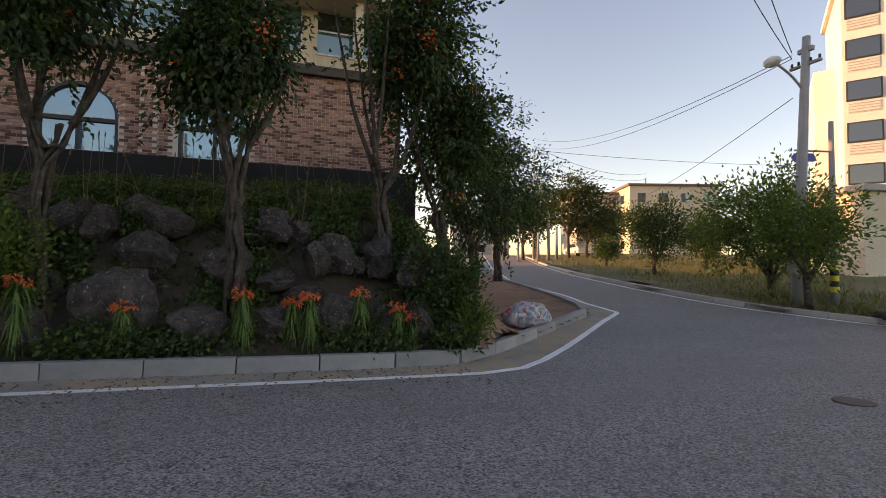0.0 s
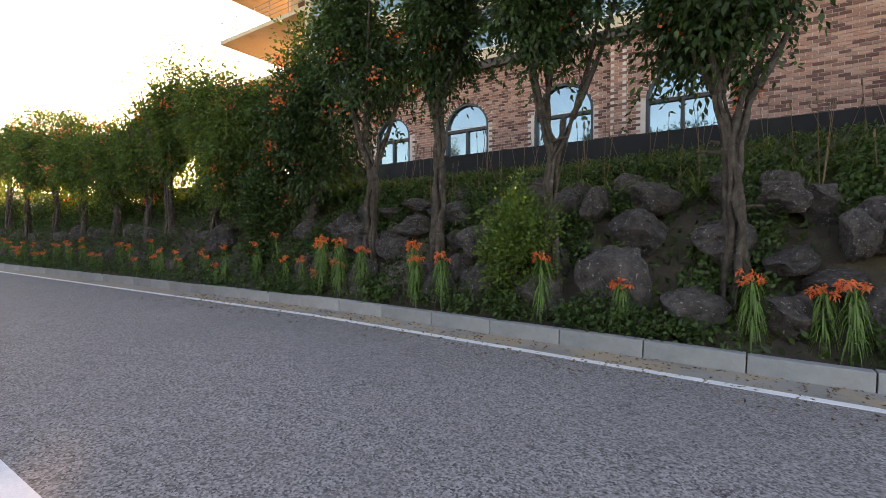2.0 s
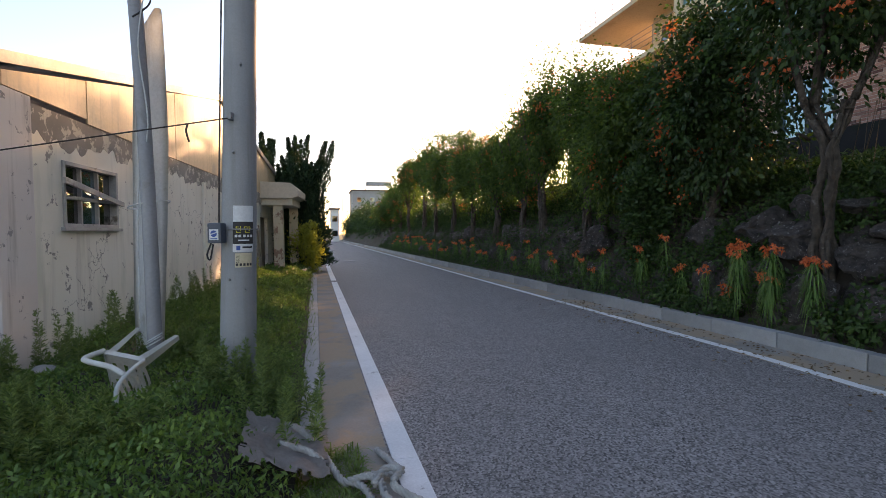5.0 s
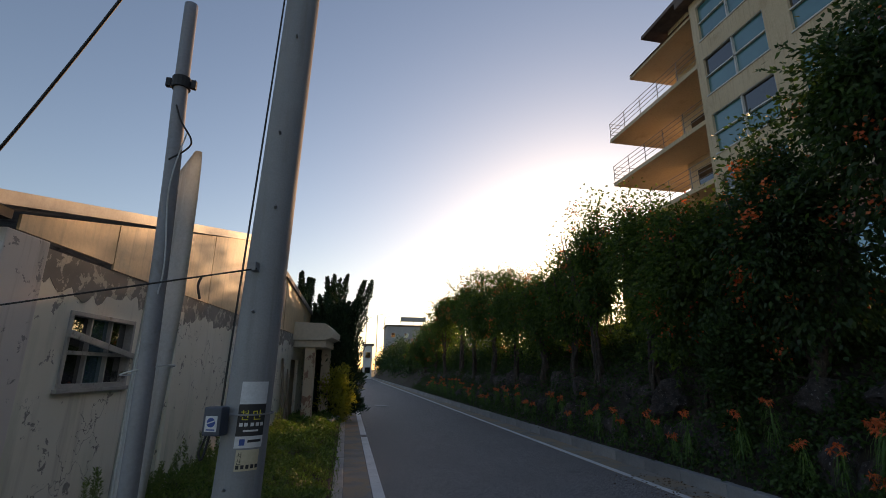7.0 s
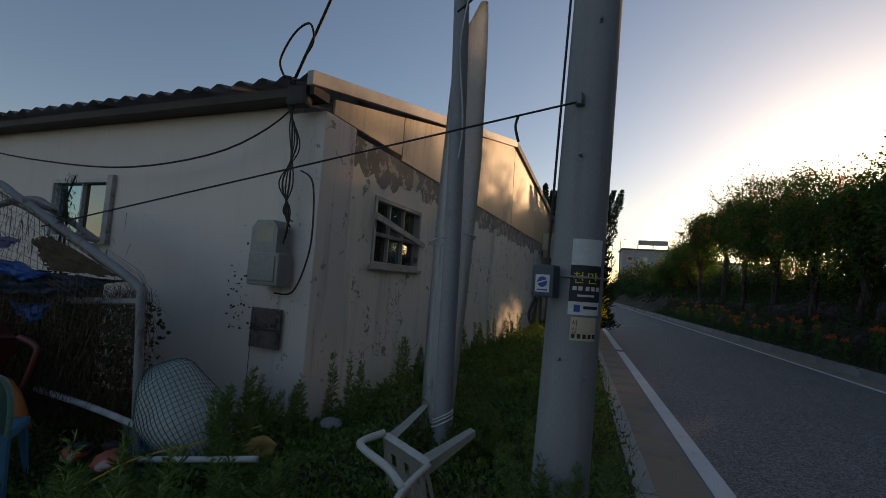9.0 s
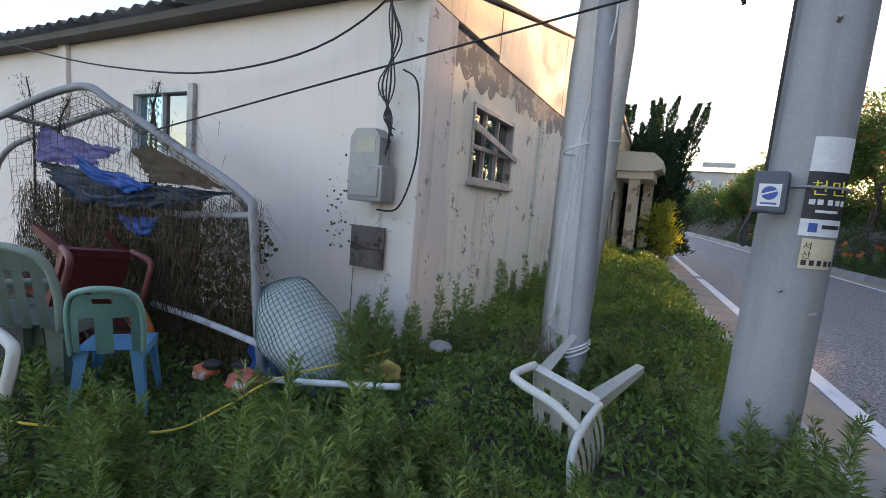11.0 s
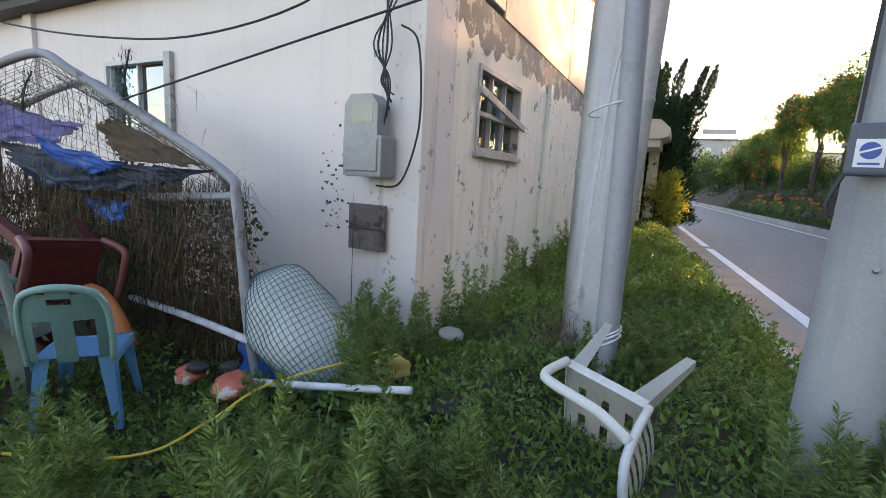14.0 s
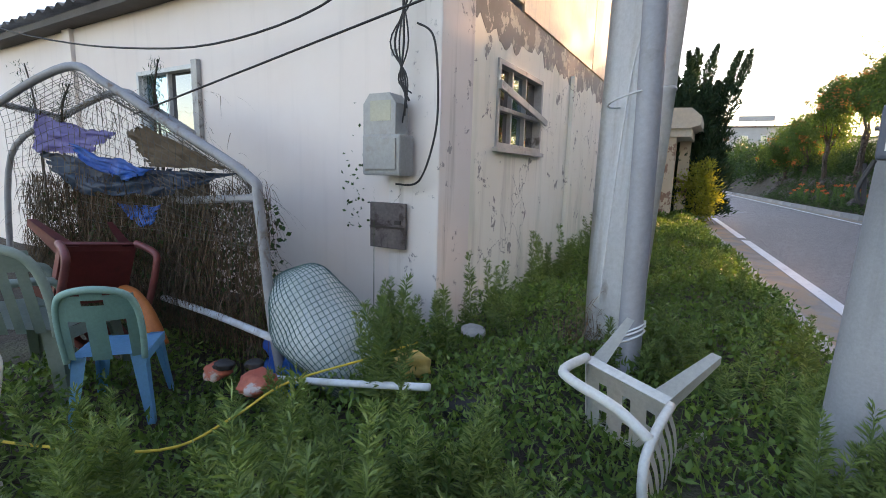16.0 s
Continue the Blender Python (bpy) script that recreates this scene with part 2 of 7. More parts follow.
CHAIR_TEAL = mat("teal_plastic", (0.17, 0.33, 0.3), (0.2, 0.38, 0.34), 3.0, 0.5, 50, 0.05, (0.14, 0.22, 0.2), (0.58, 0.7), 4.0)
CHAIR_BLUE = mat("blue_plastic", (0.13, 0.42, 0.66), (0.17, 0.48, 0.74), 3.0, 0.5, 50, 0.05, (0.14, 0.28, 0.4), (0.6, 0.7), 4.0)
CHAIR_RED = mat("red_plastic", (0.2, 0.05, 0.045), (0.27, 0.07, 0.06), 3.0, 0.5, 50, 0.05, (0.14, 0.05, 0.045), (0.58, 0.7), 4.0)
BLACK = mat("black_rubber", (0.012, 0.012, 0.013), (0.03, 0.03, 0.03), 5.0, 0.6, 80, 0.1)
CREAM = mat("cream_render", (0.62, 0.5, 0.34), (0.68, 0.56, 0.4), 0.5, 0.85, 15, 0.1, (0.5, 0.38, 0.25), (0.6, 0.72), 0.8, streak=(0.42, 0.3, 0.2))
BEIGE = mat("beige_render", (0.62, 0.55, 0.42), (0.7, 0.62, 0.5), 0.4, 0.85, 10, 0.1, (0.5, 0.44, 0.34), (0.6, 0.7), 0.5)
WHITE_WALL = mat("white_render", (0.72, 0.7, 0.65), (0.8, 0.78, 0.74), 0.4, 0.85, 10, 0.05)
GREY_WALL = mat("grey_render", (0.36, 0.35, 0.34), (0.44, 0.43, 0.42), 0.4, 0.85, 10, 0.1)
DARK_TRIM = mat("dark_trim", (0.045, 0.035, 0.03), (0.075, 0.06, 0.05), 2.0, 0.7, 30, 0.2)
# shade on the retaining wall is put into this near-black colour
SHADOW_WALL = mat("shaded_block_wall", (0.012, 0.012, 0.013), (0.024, 0.023, 0.022), 1.0, 0.95, 20, 0.4, (0.012, 0.018, 0.01), (0.55, 0.65), 1.5)
TILE = mat("roof_tile", (0.12, 0.09, 0.08), (0.2, 0.15, 0.13), 3.0, 0.8, 20, 0.3)
GLASS = glass_mat("window_glass", (0.15, 0.33, 0.42))
GLASS.node_tree.nodes["Principled BSDF"].inputs["Metallic"].default_value = 0.75
TEAL_GLASS = glass_mat("teal_glass", (0.05, 0.2, 0.22), 0.04)
DARK_GLASS = glass_mat("dark_glass", (0.02, 0.02, 0.02))
CURTAIN = mat("curtain", (0.3, 0.27, 0.22), (0.4, 0.36, 0.3), 3.0, 0.9, 30, 0.1)
FRAME_WHITE = mat("frame_white", (0.6, 0.6, 0.58), (0.7, 0.7, 0.68), 3.0, 0.5, 30, 0.05, (0.35, 0.33, 0.3), (0.58, 0.7), 5.0)
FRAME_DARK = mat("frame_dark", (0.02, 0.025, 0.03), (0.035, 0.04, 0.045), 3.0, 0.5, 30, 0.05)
ALU = mat("weathered_aluminium", (0.36, 0.35, 0.33), (0.5, 0.49, 0.46), 4.0, 0.6, 50, 0.1, (0.14, 0.12, 0.1), (0.56, 0.66), 6.0, metal=0.0)
WOOD = mat("weathered_wood", (0.22, 0.17, 0.12), (0.34, 0.28, 0.21), 4.0, 0.85, 60, 0.4)
ROPE = mat("grey_rope", (0.36, 0.34, 0.31), (0.5, 0.48, 0.44), 8.0, 0.9, 120, 0.4)
BLUE_TARP = mat("blue_tarp", (0.005, 0.1, 0.48), (0.01, 0.19, 0.68), 3.0, 0.45, 40, 0.2, (0.02, 0.06, 0.2), (0.55, 0.65), 3.0)
VIOLET_TARP = mat("violet_tarp", (0.16, 0.14, 0.4), (0.25, 0.23, 0.55), 3.0, 0.5, 40, 0.2)
BROWN_CLOTH = mat("brown_cloth", (0.16, 0.11, 0.07), (0.24, 0.18, 0.12), 4.0, 0.9, 60, 0.3)
NET_CORD = mat("net_cord", (0.1, 0.09, 0.075), (0.17, 0.15, 0.125), 4.0, 0.85, 60, 0.1)
NET = mat("dark_net", (0.06, 0.13, 0.12), (0.1, 0.19, 0.18), 4.0, 0.8, 60, 0.1)
SACK = mat("sack_cloth", (0.42, 0.49, 0.48), (0.55, 0.6, 0.59), 2.5, 0.85, 40, 0.3)
METER = mat("meter_plastic", (0.3, 0.3, 0.29), (0.37, 0.37, 0.355), 3.0, 0.45, 40, 0.05, (0.3, 0.28, 0.25), (0.58, 0.7), 3.0)
PANEL = mat("rusty_panel", (0.11, 0.09, 0.085), (0.2, 0.17, 0.16), 5.0, 0.8, 40, 0.3, (0.07, 0.05, 0.045), (0.5, 0.58), 6.0)
DARK_BOX = mat("slate_box", (0.055, 0.07, 0.1), (0.075, 0.09, 0.125), 4.0, 0.5, 60, 0.05)
PAPER = mat("paper", (0.62, 0.65, 0.68), (0.7, 0.72, 0.75), 4.0, 0.8, 60, 0.05)
BLACK_PAPER = mat("black_paper", (0.02, 0.02, 0.025), (0.035, 0.035, 0.04), 4.0, 0.6, 60, 0.05)
CREAM_PAPER = mat("cream_paper", (0.55, 0.48, 0.33), (0.62, 0.55, 0.4), 4.0, 0.8, 60, 0.05)
YELLOW = mat("yellow_ink", (0.7, 0.62, 0.05), (0.75, 0.67, 0.08), 4.0, 0.7, 60, 0.0)
YELLOW_ROPE = mat("yellow_rope", (0.6, 0.42, 0.04), (0.7, 0.52, 0.08), 8.0, 0.7, 100, 0.3)
BLUE_INK = mat("blue_ink", (0.03, 0.08, 0.3), (0.04, 0.1, 0.36), 4.0, 0.6, 60, 0.0)
ORANGE_PLASTIC = mat("orange_plastic", (0.55, 0.14, 0.03), (0.65, 0.2, 0.05), 4.0, 0.5, 40, 0.05)
RED_CLOTH = mat("red_cloth", (0.42, 0.08, 0.05), (0.55, 0.16, 0.1), 5.0, 0.85, 60, 0.3, (0.55, 0.45, 0.4), (0.56, 0.6), 5.0)
SIGN_BLUE = mat("sign_blue", (0.06, 0.07, 0.36), (0.08, 0.09, 0.42), 3.0, 0.5, 30, 0.0)
BAG = mat("clear_bag", (0.62, 0.56, 0.54), (0.14, 0.2, 0.34), 11.0, 0.35, 30, 0.7, (0.5, 0.09, 0.07), (0.56, 0.6), 8.0, bump_d=0.03)
CAR_PAINT = mat("white_car_paint", (0.75, 0.75, 0.75), (0.8, 0.8, 0.8), 1.0, 0.25, 30, 0.0)


def brick_mat():
    m, nt, p, co = base("brick")
    g = nt.nodes.new("ShaderNodeNewGeometry")
    oi = nt.nodes.new("ShaderNodeObjectInfo")
    r = math_node(nt, "FRACT", math_node(nt, "ADD", g.outputs["Random Per Island"], oi.outputs["Random"]), 0)
    ramp = nt.nodes.new("ShaderNodeValToRGB")
    ramp.color_ramp.interpolation = "LINEAR"
    cols = ((0.0, (0.1, 0.04, 0.035)), (0.22, (0.17, 0.07, 0.055)), (0.34, (0.36, 0.17, 0.125)), (0.7, (0.47, 0.255, 0.19)), (0.82, (0.17, 0.08, 0.065)), (1.0, (0.5, 0.3, 0.23)))
    e = ramp.color_ramp.elements
    e[0].position, e[0].color = cols[0][0], (*cols[0][1], 1)
    e[1].position, e[1].color = cols[-1][0], (*cols[-1][1], 1)
    for pos, c in cols[1:-1]:
        k = e.new(pos)
        k.color = (*c, 1)
    nt.links.new(r, ramp.inputs[0])
    n2 = noise_tex(nt, co, 25, 4, 0.7)
    nt.links.new(mix_color(nt, 0.4, ramp.outputs[0], mix_color(nt, n2, (0.5, 0.5, 0.5), (1.2, 1.2, 1.2)), "MULTIPLY"), p.inputs["Base Color"])
    p.inputs["Roughness"].default_value = 0.88
    bump(nt, p, n2, 0.4, 0.01)
    return m


BRICK = brick_mat()


# ---- building helpers ----
rng = random.Random(7)
nrg = np.random.default_rng(7)


def link_mesh(name, me, material, parent=None, label="", kind=""):
    if material and not me.materials:
        me.materials.append(material)
    ob = new(name, me)
    if parent:
        ob.parent = parent
    return tagged(ob, label=label, kind=kind)


def part(name, bm, material, parent=None, label="", smooth=False, kind=""):
    me = bpy.data.meshes.new(name)
    bm.normal_update()
    bm.to_mesh(me)
    bm.free()
    if smooth:
        me.polygons.foreach_set("use_smooth", [True] * len(me.polygons))
    return link_mesh(name, me, material, parent, label, kind)


def thing(name, label, category, at=(0, 0, 0), rot=0.0, group="", kind=""):
    ob = new(name)
    ob.empty_display_size = 0.1
    ob.matrix_basis = pose(*at, 0, 0, rot)
    return tagged(ob, label, category, group, kind)


def box(x0, x1, y0, y1, z0, z1, bevel=0.0, bm=None):
    own = bm is None
    b = bmesh.new()
    r = bmesh.ops.create_cube(b, size=1)
    bmesh.ops.scale(b, vec=(x1 - x0, y1 - y0, z1 - z0), verts=b.verts)
    bmesh.ops.translate(b, vec=((x0 + x1) / 2, (y0 + y1) / 2, (z0 + z1) / 2), verts=b.verts)
    if bevel:
        bmesh.ops.bevel(b, geom=list(b.edges), offset=bevel, segments=2, profile=0.6, affect="EDGES")
    if own:
        return b
    me = bpy.data.meshes.new("tmp")
    b.to_mesh(me)
    b.free()
    bm.from_mesh(me)
    bpy.data.meshes.remove(me)
    return bm


def prism(points, depth, axis="y", off=0.0):
    """A flat outline in two coordinates, pushed out by depth along the third axis."""
    b = bmesh.new()
    def v3(p, d):
        return (p[0], d, p[1]) if axis == "y" else ((d, p[0], p[1]) if axis == "x" else (p[0], p[1], d))
    lo = [b.verts.new(v3(p, off)) for p in points]
    hi = [b.verts.new(v3(p, off + depth)) for p in points]
    b.faces.new(lo)
    b.faces.new(hi[::-1])
    n = len(points)
    for i in range(n):
        b.faces.new((lo[i], hi[i], hi[(i + 1) % n], lo[(i + 1) % n]))
    bmesh.ops.recalc_face_normals(b, faces=b.faces)
    return b


def smooth_path(pts, n=8):
    """A Catmull-Rom curve through the points."""
    P = [Vector(p) for p in pts]
    if len(P) < 3:
        return P
    out = []
    for i in range(len(P) - 1):
        a, b, c, d = P[max(i - 1, 0)], P[i], P[i + 1], P[min(i + 2, len(P) - 1)]
        for k in range(n):
            t = k / n
            out.append(0.5 * ((2 * b) + (c - a) * t + (2 * a - 5 * b + 4 * c - d) * t * t + (3 * b - a - 3 * c + d) * t ** 3))
    out.append(P[-1])
    return out


def tube(pts, radius, sides=8, bm=None, taper=None, wobble=0.0):
    """A round tube along points; radius at the start, taper at the end."""
    b = bm if bm is not None else bmesh.new()
    P = [Vector(p) for p in pts]
    rings = []
    ref = Vector((0.31, 0.87, 0.4)).normalized()
    for i, p in enumerate(P):
        d = (P[min(i + 1, len(P) - 1)] - P[max(i - 1, 0)]).normalized()
        u = d.cross(ref)
        if u.length < 1e-3:
            u = d.cross(Vector((1, 0, 0)))
        u.normalize()
        w = d.cross(u).normalized()
        f = i / max(len(P) - 1, 1)
        r = radius + ((taper if taper is not None else radius) - radius) * f
        ring = []
        for k in range(sides):
            a = 2 * math.pi * k / sides
            rr = r * (1 + wobble * (noise.noise(p * 3.0 + Vector((k, 0, i * 0.2)))))
            ring.append(b.verts.new(p + u * (rr * math.cos(a)) + w * (rr * math.sin(a))))
        rings.append(ring)
    for i in range(len(rings) - 1):
        for k in range(sides):
            b.faces.new((rings[i][k], rings[i][(k + 1) % sides], rings[i + 1][(k + 1) % sides], rings[i + 1][k]))
    b.faces.new(rings[0][::-1])
    b.faces.new(rings[-1])
    return b


def mesh_quads(name, verts):
    """A mesh of separate four-cornered faces; verts: (n, 4, 3)."""
    v = np.asarray(verts, dtype=np.float32).reshape(-1, 3)
    n = len(v) // 4
    me = bpy.data.meshes.new(name)
    me.vertices.add(len(v))
    me.vertices.foreach_set("co", v.ravel())
    me.loops.add(4 * n)
    me.loops.foreach_set("vertex_index", np.arange(4 * n, dtype=np.int32))
    me.polygons.add(n)
    me.polygons.foreach_set("loop_start", np.arange(0, 4 * n, 4, dtype=np.int32))
    me.update(calc_edges=True)
    return me


def unit(a):
    return a / np.maximum(np.linalg.norm(a, axis=-1, keepdims=True), 1e-6)


def leaves(c, d, length, width, g=None, droop=0.0):
    """Kite-shaped leaves at c (n, 3) that point along d, turned about it at random."""
    g = g or nrg
    n = len(c)
    d = unit(d)
    s = unit(np.cross(d, g.normal(size=(n, 3))))
    nn = np.cross(d, s)
    L = np.asarray(length).reshape(-1, 1) * np.ones((n, 1))
    W = np.asarray(width).reshape(-1, 1) * np.ones((n, 1))
    mid = c + d * L * 0.45 + nn * W * 0.18
    tip = c + d * L - np.array([0, 0, 1.0]) * L * droop
    return np.stack([c, mid + s * W * 0.5, tip, mid - s * W * 0.5], axis=1)


def blades(c, d, length, width, droop=0.5, g=None):
    """Arching grass blades of three pieces each."""
    g = g or nrg
    n = len(c)
    d = unit(d)
    side = unit(np.cross(d, np.array([0, 0, 1.0])) + 1e-3)
    L = np.asarray(length).reshape(-1, 1) * np.ones((n, 1))
    out = []
    pts = []
    for k in range(4):
        t = k / 3
        pts.append(c + d * L * t + np.array([0, 0, -1.0]) * L * droop * t * t)
    ws = [1.0, 0.9, 0.6, 0.08]
    for k in range(3):
        a = side * width * 0.5 * ws[k]
        b = side * width * 0.5 * ws[k + 1]
        out.append(np.stack([pts[k] - a, pts[k] + a, pts[k + 1] + b, pts[k + 1] - b], axis=1))
    return np.concatenate(out)


def quads_ob(name, verts, material, parent=None, label="", kind="", category=""):
    ob = link_mesh(name, mesh_quads(name, verts), material, parent, label, kind)
    return tagged(ob, category=category)


# ---- the lie of the land ----
AX, BX = Vector((0.952, -0.307)), Vector((-0.307, -0.952))   # along the side street, and across it
O2 = Vector((0.5, 0.44))


def ab(a, b):
    p = O2 + AX * a + BX * b
    return p.x, p.y


def sstep(t, lo, hi):
    t = min(max((t - lo) / (hi - lo), 0), 1)
    return t * t * (3 - 2 * t)


def ground_z(x, y):
    """Height of the roads: the main road falls slightly to its far kerb, the side street climbs."""
    a = (x - O2.x) * AX.x + (y - O2.y) * AX.y
    climb = 0.06 * min(max(a - 9, 0), 52) * (1 - sstep(y, -1, 9))
    rise = 0.02 * (min(max(y, -2.0), 7.0) - 3.2) * sstep(x, 2.5, 7.0) * (1 - sstep(x, 9, 14))
    return -0.02 * (min(max(x, 1.0), 8.0) - 1.76) + climb + rise


def verge_z(x, y):
    """The grass strip before the shed, a little above its kerb."""
    return 0.05 + 0.2 * sstep(1.1 - x, 0.0, 0.55) - 0.16 * sstep(-x, 0.7, 1.7) + 0.03 * noise.noise(Vector((x * 0.8, y * 0.8, 3)))


BANK = [(7.15, 0.0), (7.4, 0.08), (7.75, 0.35), (8.2, 1.0), (8.6, 1.55), (9.2, 2.0), (10.5, 2.5), (12.0, 2.85), (14.0, 3.2), (15.7, 3.45), (40, 3.6)]


def bank_z(x, y):
    for (x0, z0), (x1, z1) in zip(BANK, BANK[1:]):
        if x <= x1:
            z = z0 + (z1 - z0) * max(x - x0, 0) / (x1 - x0)
            break
    else:
        z = BANK[-1][1]
    f = sstep(y, -4.2, -1.4)
    wob = 0.12 * noise.noise(Vector((x * 0.9, y * 0.9, 0))) * min(max((x - 7.3) / 0.7, 0), 1)
    g = ground_z(x, y) + 0.1
    return g + max(z * f + wob * f, 0.0)


def sheet(name, xs, ys, zf, material, kind="structure", label="", category="", keep=None):
    verts = [(x, y, zf(x, y)) for y in ys for x in xs]
    nx = len(xs)
    faces = []
    for j in range(len(ys) - 1):
        for i in range(nx - 1):
            if keep is None or keep((xs[i] + xs[i + 1]) / 2, (ys[j] + ys[j + 1]) / 2):
                faces.append((j * nx + i, j * nx + i + 1, (j + 1) * nx + i + 1, (j + 1) * nx + i))
    me = bpy.data.meshes.new(name)
    me.from_pydata(verts, [], faces)
    me.polygons.foreach_set("use_smooth", [True] * len(me.polygons))
    ob = link_mesh(name, me, material)
    return tagged(ob, label, category, kind=kind)


def span(a, b, n):
    return [a + (b - a) * i / n for i in range(n + 1)]


def ribbon(name, pts, width, lift, material, zf=ground_z, label="", category="", parent=None, closed_gap=0.0):
    """A thin painted band or strip along a line on the ground."""
    P = [Vector((p[0], p[1], 0)) for p in pts]
    fine = [P[0]]
    for p, q in zip(P, P[1:]):
        k = max(int((q - p).length / 0.4), 1) if max(p.y, q.y) < 32 else 1
        fine += [p.lerp(q, (i + 1) / k) for i in range(k)]
    P = fine
    b = bmesh.new()
    rows = []
    for i, p in enumerate(P):
        d = (P[min(i + 1, len(P) - 1)] - P[max(i - 1, 0)]).normalized()
        s = Vector((-d.y, d.x, 0)) * width / 2
        row = []
        for q in (p + s, p - s):
            row.append(b.verts.new((q.x, q.y, zf(q.x, q.y) + lift)))
        rows.append(row)
    for r0, r1 in zip(rows, rows[1:]):
        b.faces.new((r0[0], r0[1], r1[1], r1[0]))
    bmesh.ops.recalc_face_normals(b, faces=b.faces)
    ex = bmesh.ops.extrude_face_region(b, geom=list(b.faces))
    bmesh.ops.translate(b, vec=(0, 0, -0.03), verts=[v for v in ex["geom"] if isinstance(v, bmesh.types.BMVert)])
    bmesh.ops.recalc_face_normals(b, faces=b.faces)
    ob = part(name, b, material, parent)
    return tagged(ob, label, category, kind="structure" if not parent else "")


# far ground, one sheet to the horizon
xs = [-2500, -900, -400, -200, -100, -60] + span(-40, 90, 44) + [120, 200, 400, 900, 2500]
ys = [-2500, -900, -400, -200, -120] + span(-90, 170, 65) + [220, 400, 900, 2500]
sheet("ground", xs, ys, lambda x, y: ground_z(x, y) - 0.12, GROUND, label="rough grassy ground reaching the horizon", category="ground")
sheet("road", span(1.25, 7.2, 16) + span(7.6, 16, 22) + span(17, 74, 38), span(-60, -8, 40) + span(-7.5, 16, 94) + span(17, 160, 90), lambda x, y: ground_z(x, y), ASPHALT, label="worn grey asphalt road with a side street", category="road", keep=lambda x, y: x < 7.6 or y < 8)

# painted edge lines
left_line = tagged(new("road_line"), "white painted edge line, worn and cracked", "road line", kind="structure")
y = -30.0
while y < 118:
    L = 0.62 if y > -2 and y < 17 else 6.0
    ribbon("line_piece", [(1.79, y), (1.79, y + L - 0.006)], 0.17, 0.006, LINE, parent=left_line)
    y += L
    if 17 < y < 19:
        y += 0.5
tip = [(6.33, 118), (6.33, 60), (6.33, 31), (6.33, 12), (6.33, 6), (6.33, 3), (6.31, 0.6), (6.31, -1.0), (6.35, -2.1), (6.54, -2.78), (7.04, -3.4), (8.35, -4.75), (10.2, -6.85), (11.0, -7.85), (11.1, -8.0), (11.28, -8.1), (11.6, -8.12), (12.8, -8.15), (14.65, -8.6), (20, -9.2), (30, -12.6), (42, -17.4), (57, -23.2)]
ribbon("road_line", tip, 0.13, 0.006, LINE, label="white painted line bending round the corner", category="road line")
edge = [(2.0, -60), (3.5, -30), (5.2, -20), (6.9, -14.2), (8.06, -13.4), (9.9, -12.8), (11.2, -12.35), (13.2, -12.2), (17, -12.86), (24.4, -14.84), (34, -18.4), (45.5, -23.4), (60, -29.3)]
ribbon("road_line", smooth_path([(*p, 0) for p in edge], 6), 0.12, 0.006, LINE, label="white painted line along the side street", category="road line")

# gutters and kerbs
ribbon("gutter", [(1.48, -30), (1.48, 6), (1.48, 40), (1.48, 118)], 0.42, 0.003, GUTTER, label="stained cement gutter with sand in it", category="gutter")
ribbon("gutter", [(6.6, 118), (6.6, 31), (6.6, 3), (6.62, 0), (6.68, -1.5), (6.84, -2.4), (7.4, -3.1), (8.5, -4.25), (9.6, -5.6), (10.7, -7.0), (11.25, -7.65), (12.5, -7.8), (14.5, -8.25), (20.3, -8.95), (30, -12.5)], 0.72, 0.003, GUTTER, label="cement gutter strewn with leaves", category="gutter")


def kerb_run(pts, step_len, width, height, sink, material, parent, zf=ground_z, skip=()):
    """Kerb stones end to end along a line, each a piece of its own with eased edges."""
    P = [Vector((p[0], p[1], 0)) for p in pts]
    dist = [0]
    for p, q in zip(P, P[1:]):
        dist.append(dist[-1] + (q - p).length)
    def at(s):
        for i in range(len(P) - 1):
            if s <= dist[i + 1] or i == len(P) - 2:
                t = (s - dist[i]) / max(dist[i + 1] - dist[i], 1e-6)
                return P[i].lerp(P[i + 1], t)
    s, i = 0.0, 0
    stone = part("kerb_stone", box(-0.5, 0.5, -width / 2, width / 2, -sink, height, 0.012), material, parent)
    shared = stone.data
    first = True
    while s + step_len < dist[-1]:
        p, q = at(s), at(s + step_len)
        d = q - p
        ang = math.atan2(d.y, d.x)
        m = (p + q) / 2
        z = zf(m.x, m.y) + rng.uniform(-0.006, 0.006)
        slope = math.atan2(zf(q.x, q.y) - zf(p.x, p.y), d.length)
        ob = stone if first else new("kerb_stone", shared)
        ob.parent = parent
        ob.matrix_basis = Matrix.LocRotScale((m.x, m.y, z), Euler((rng.uniform(-0.01, 0.01), -slope, ang + rng.uniform(-0.006, 0.006))), (d.length - 0.012, 1, 1))
        if i in skip:
            ob.matrix_basis = ob.matrix_basis @ pose(0, 0, -0.05, 4, -3, 3)
        first = False
        s += step_len
        i += 1


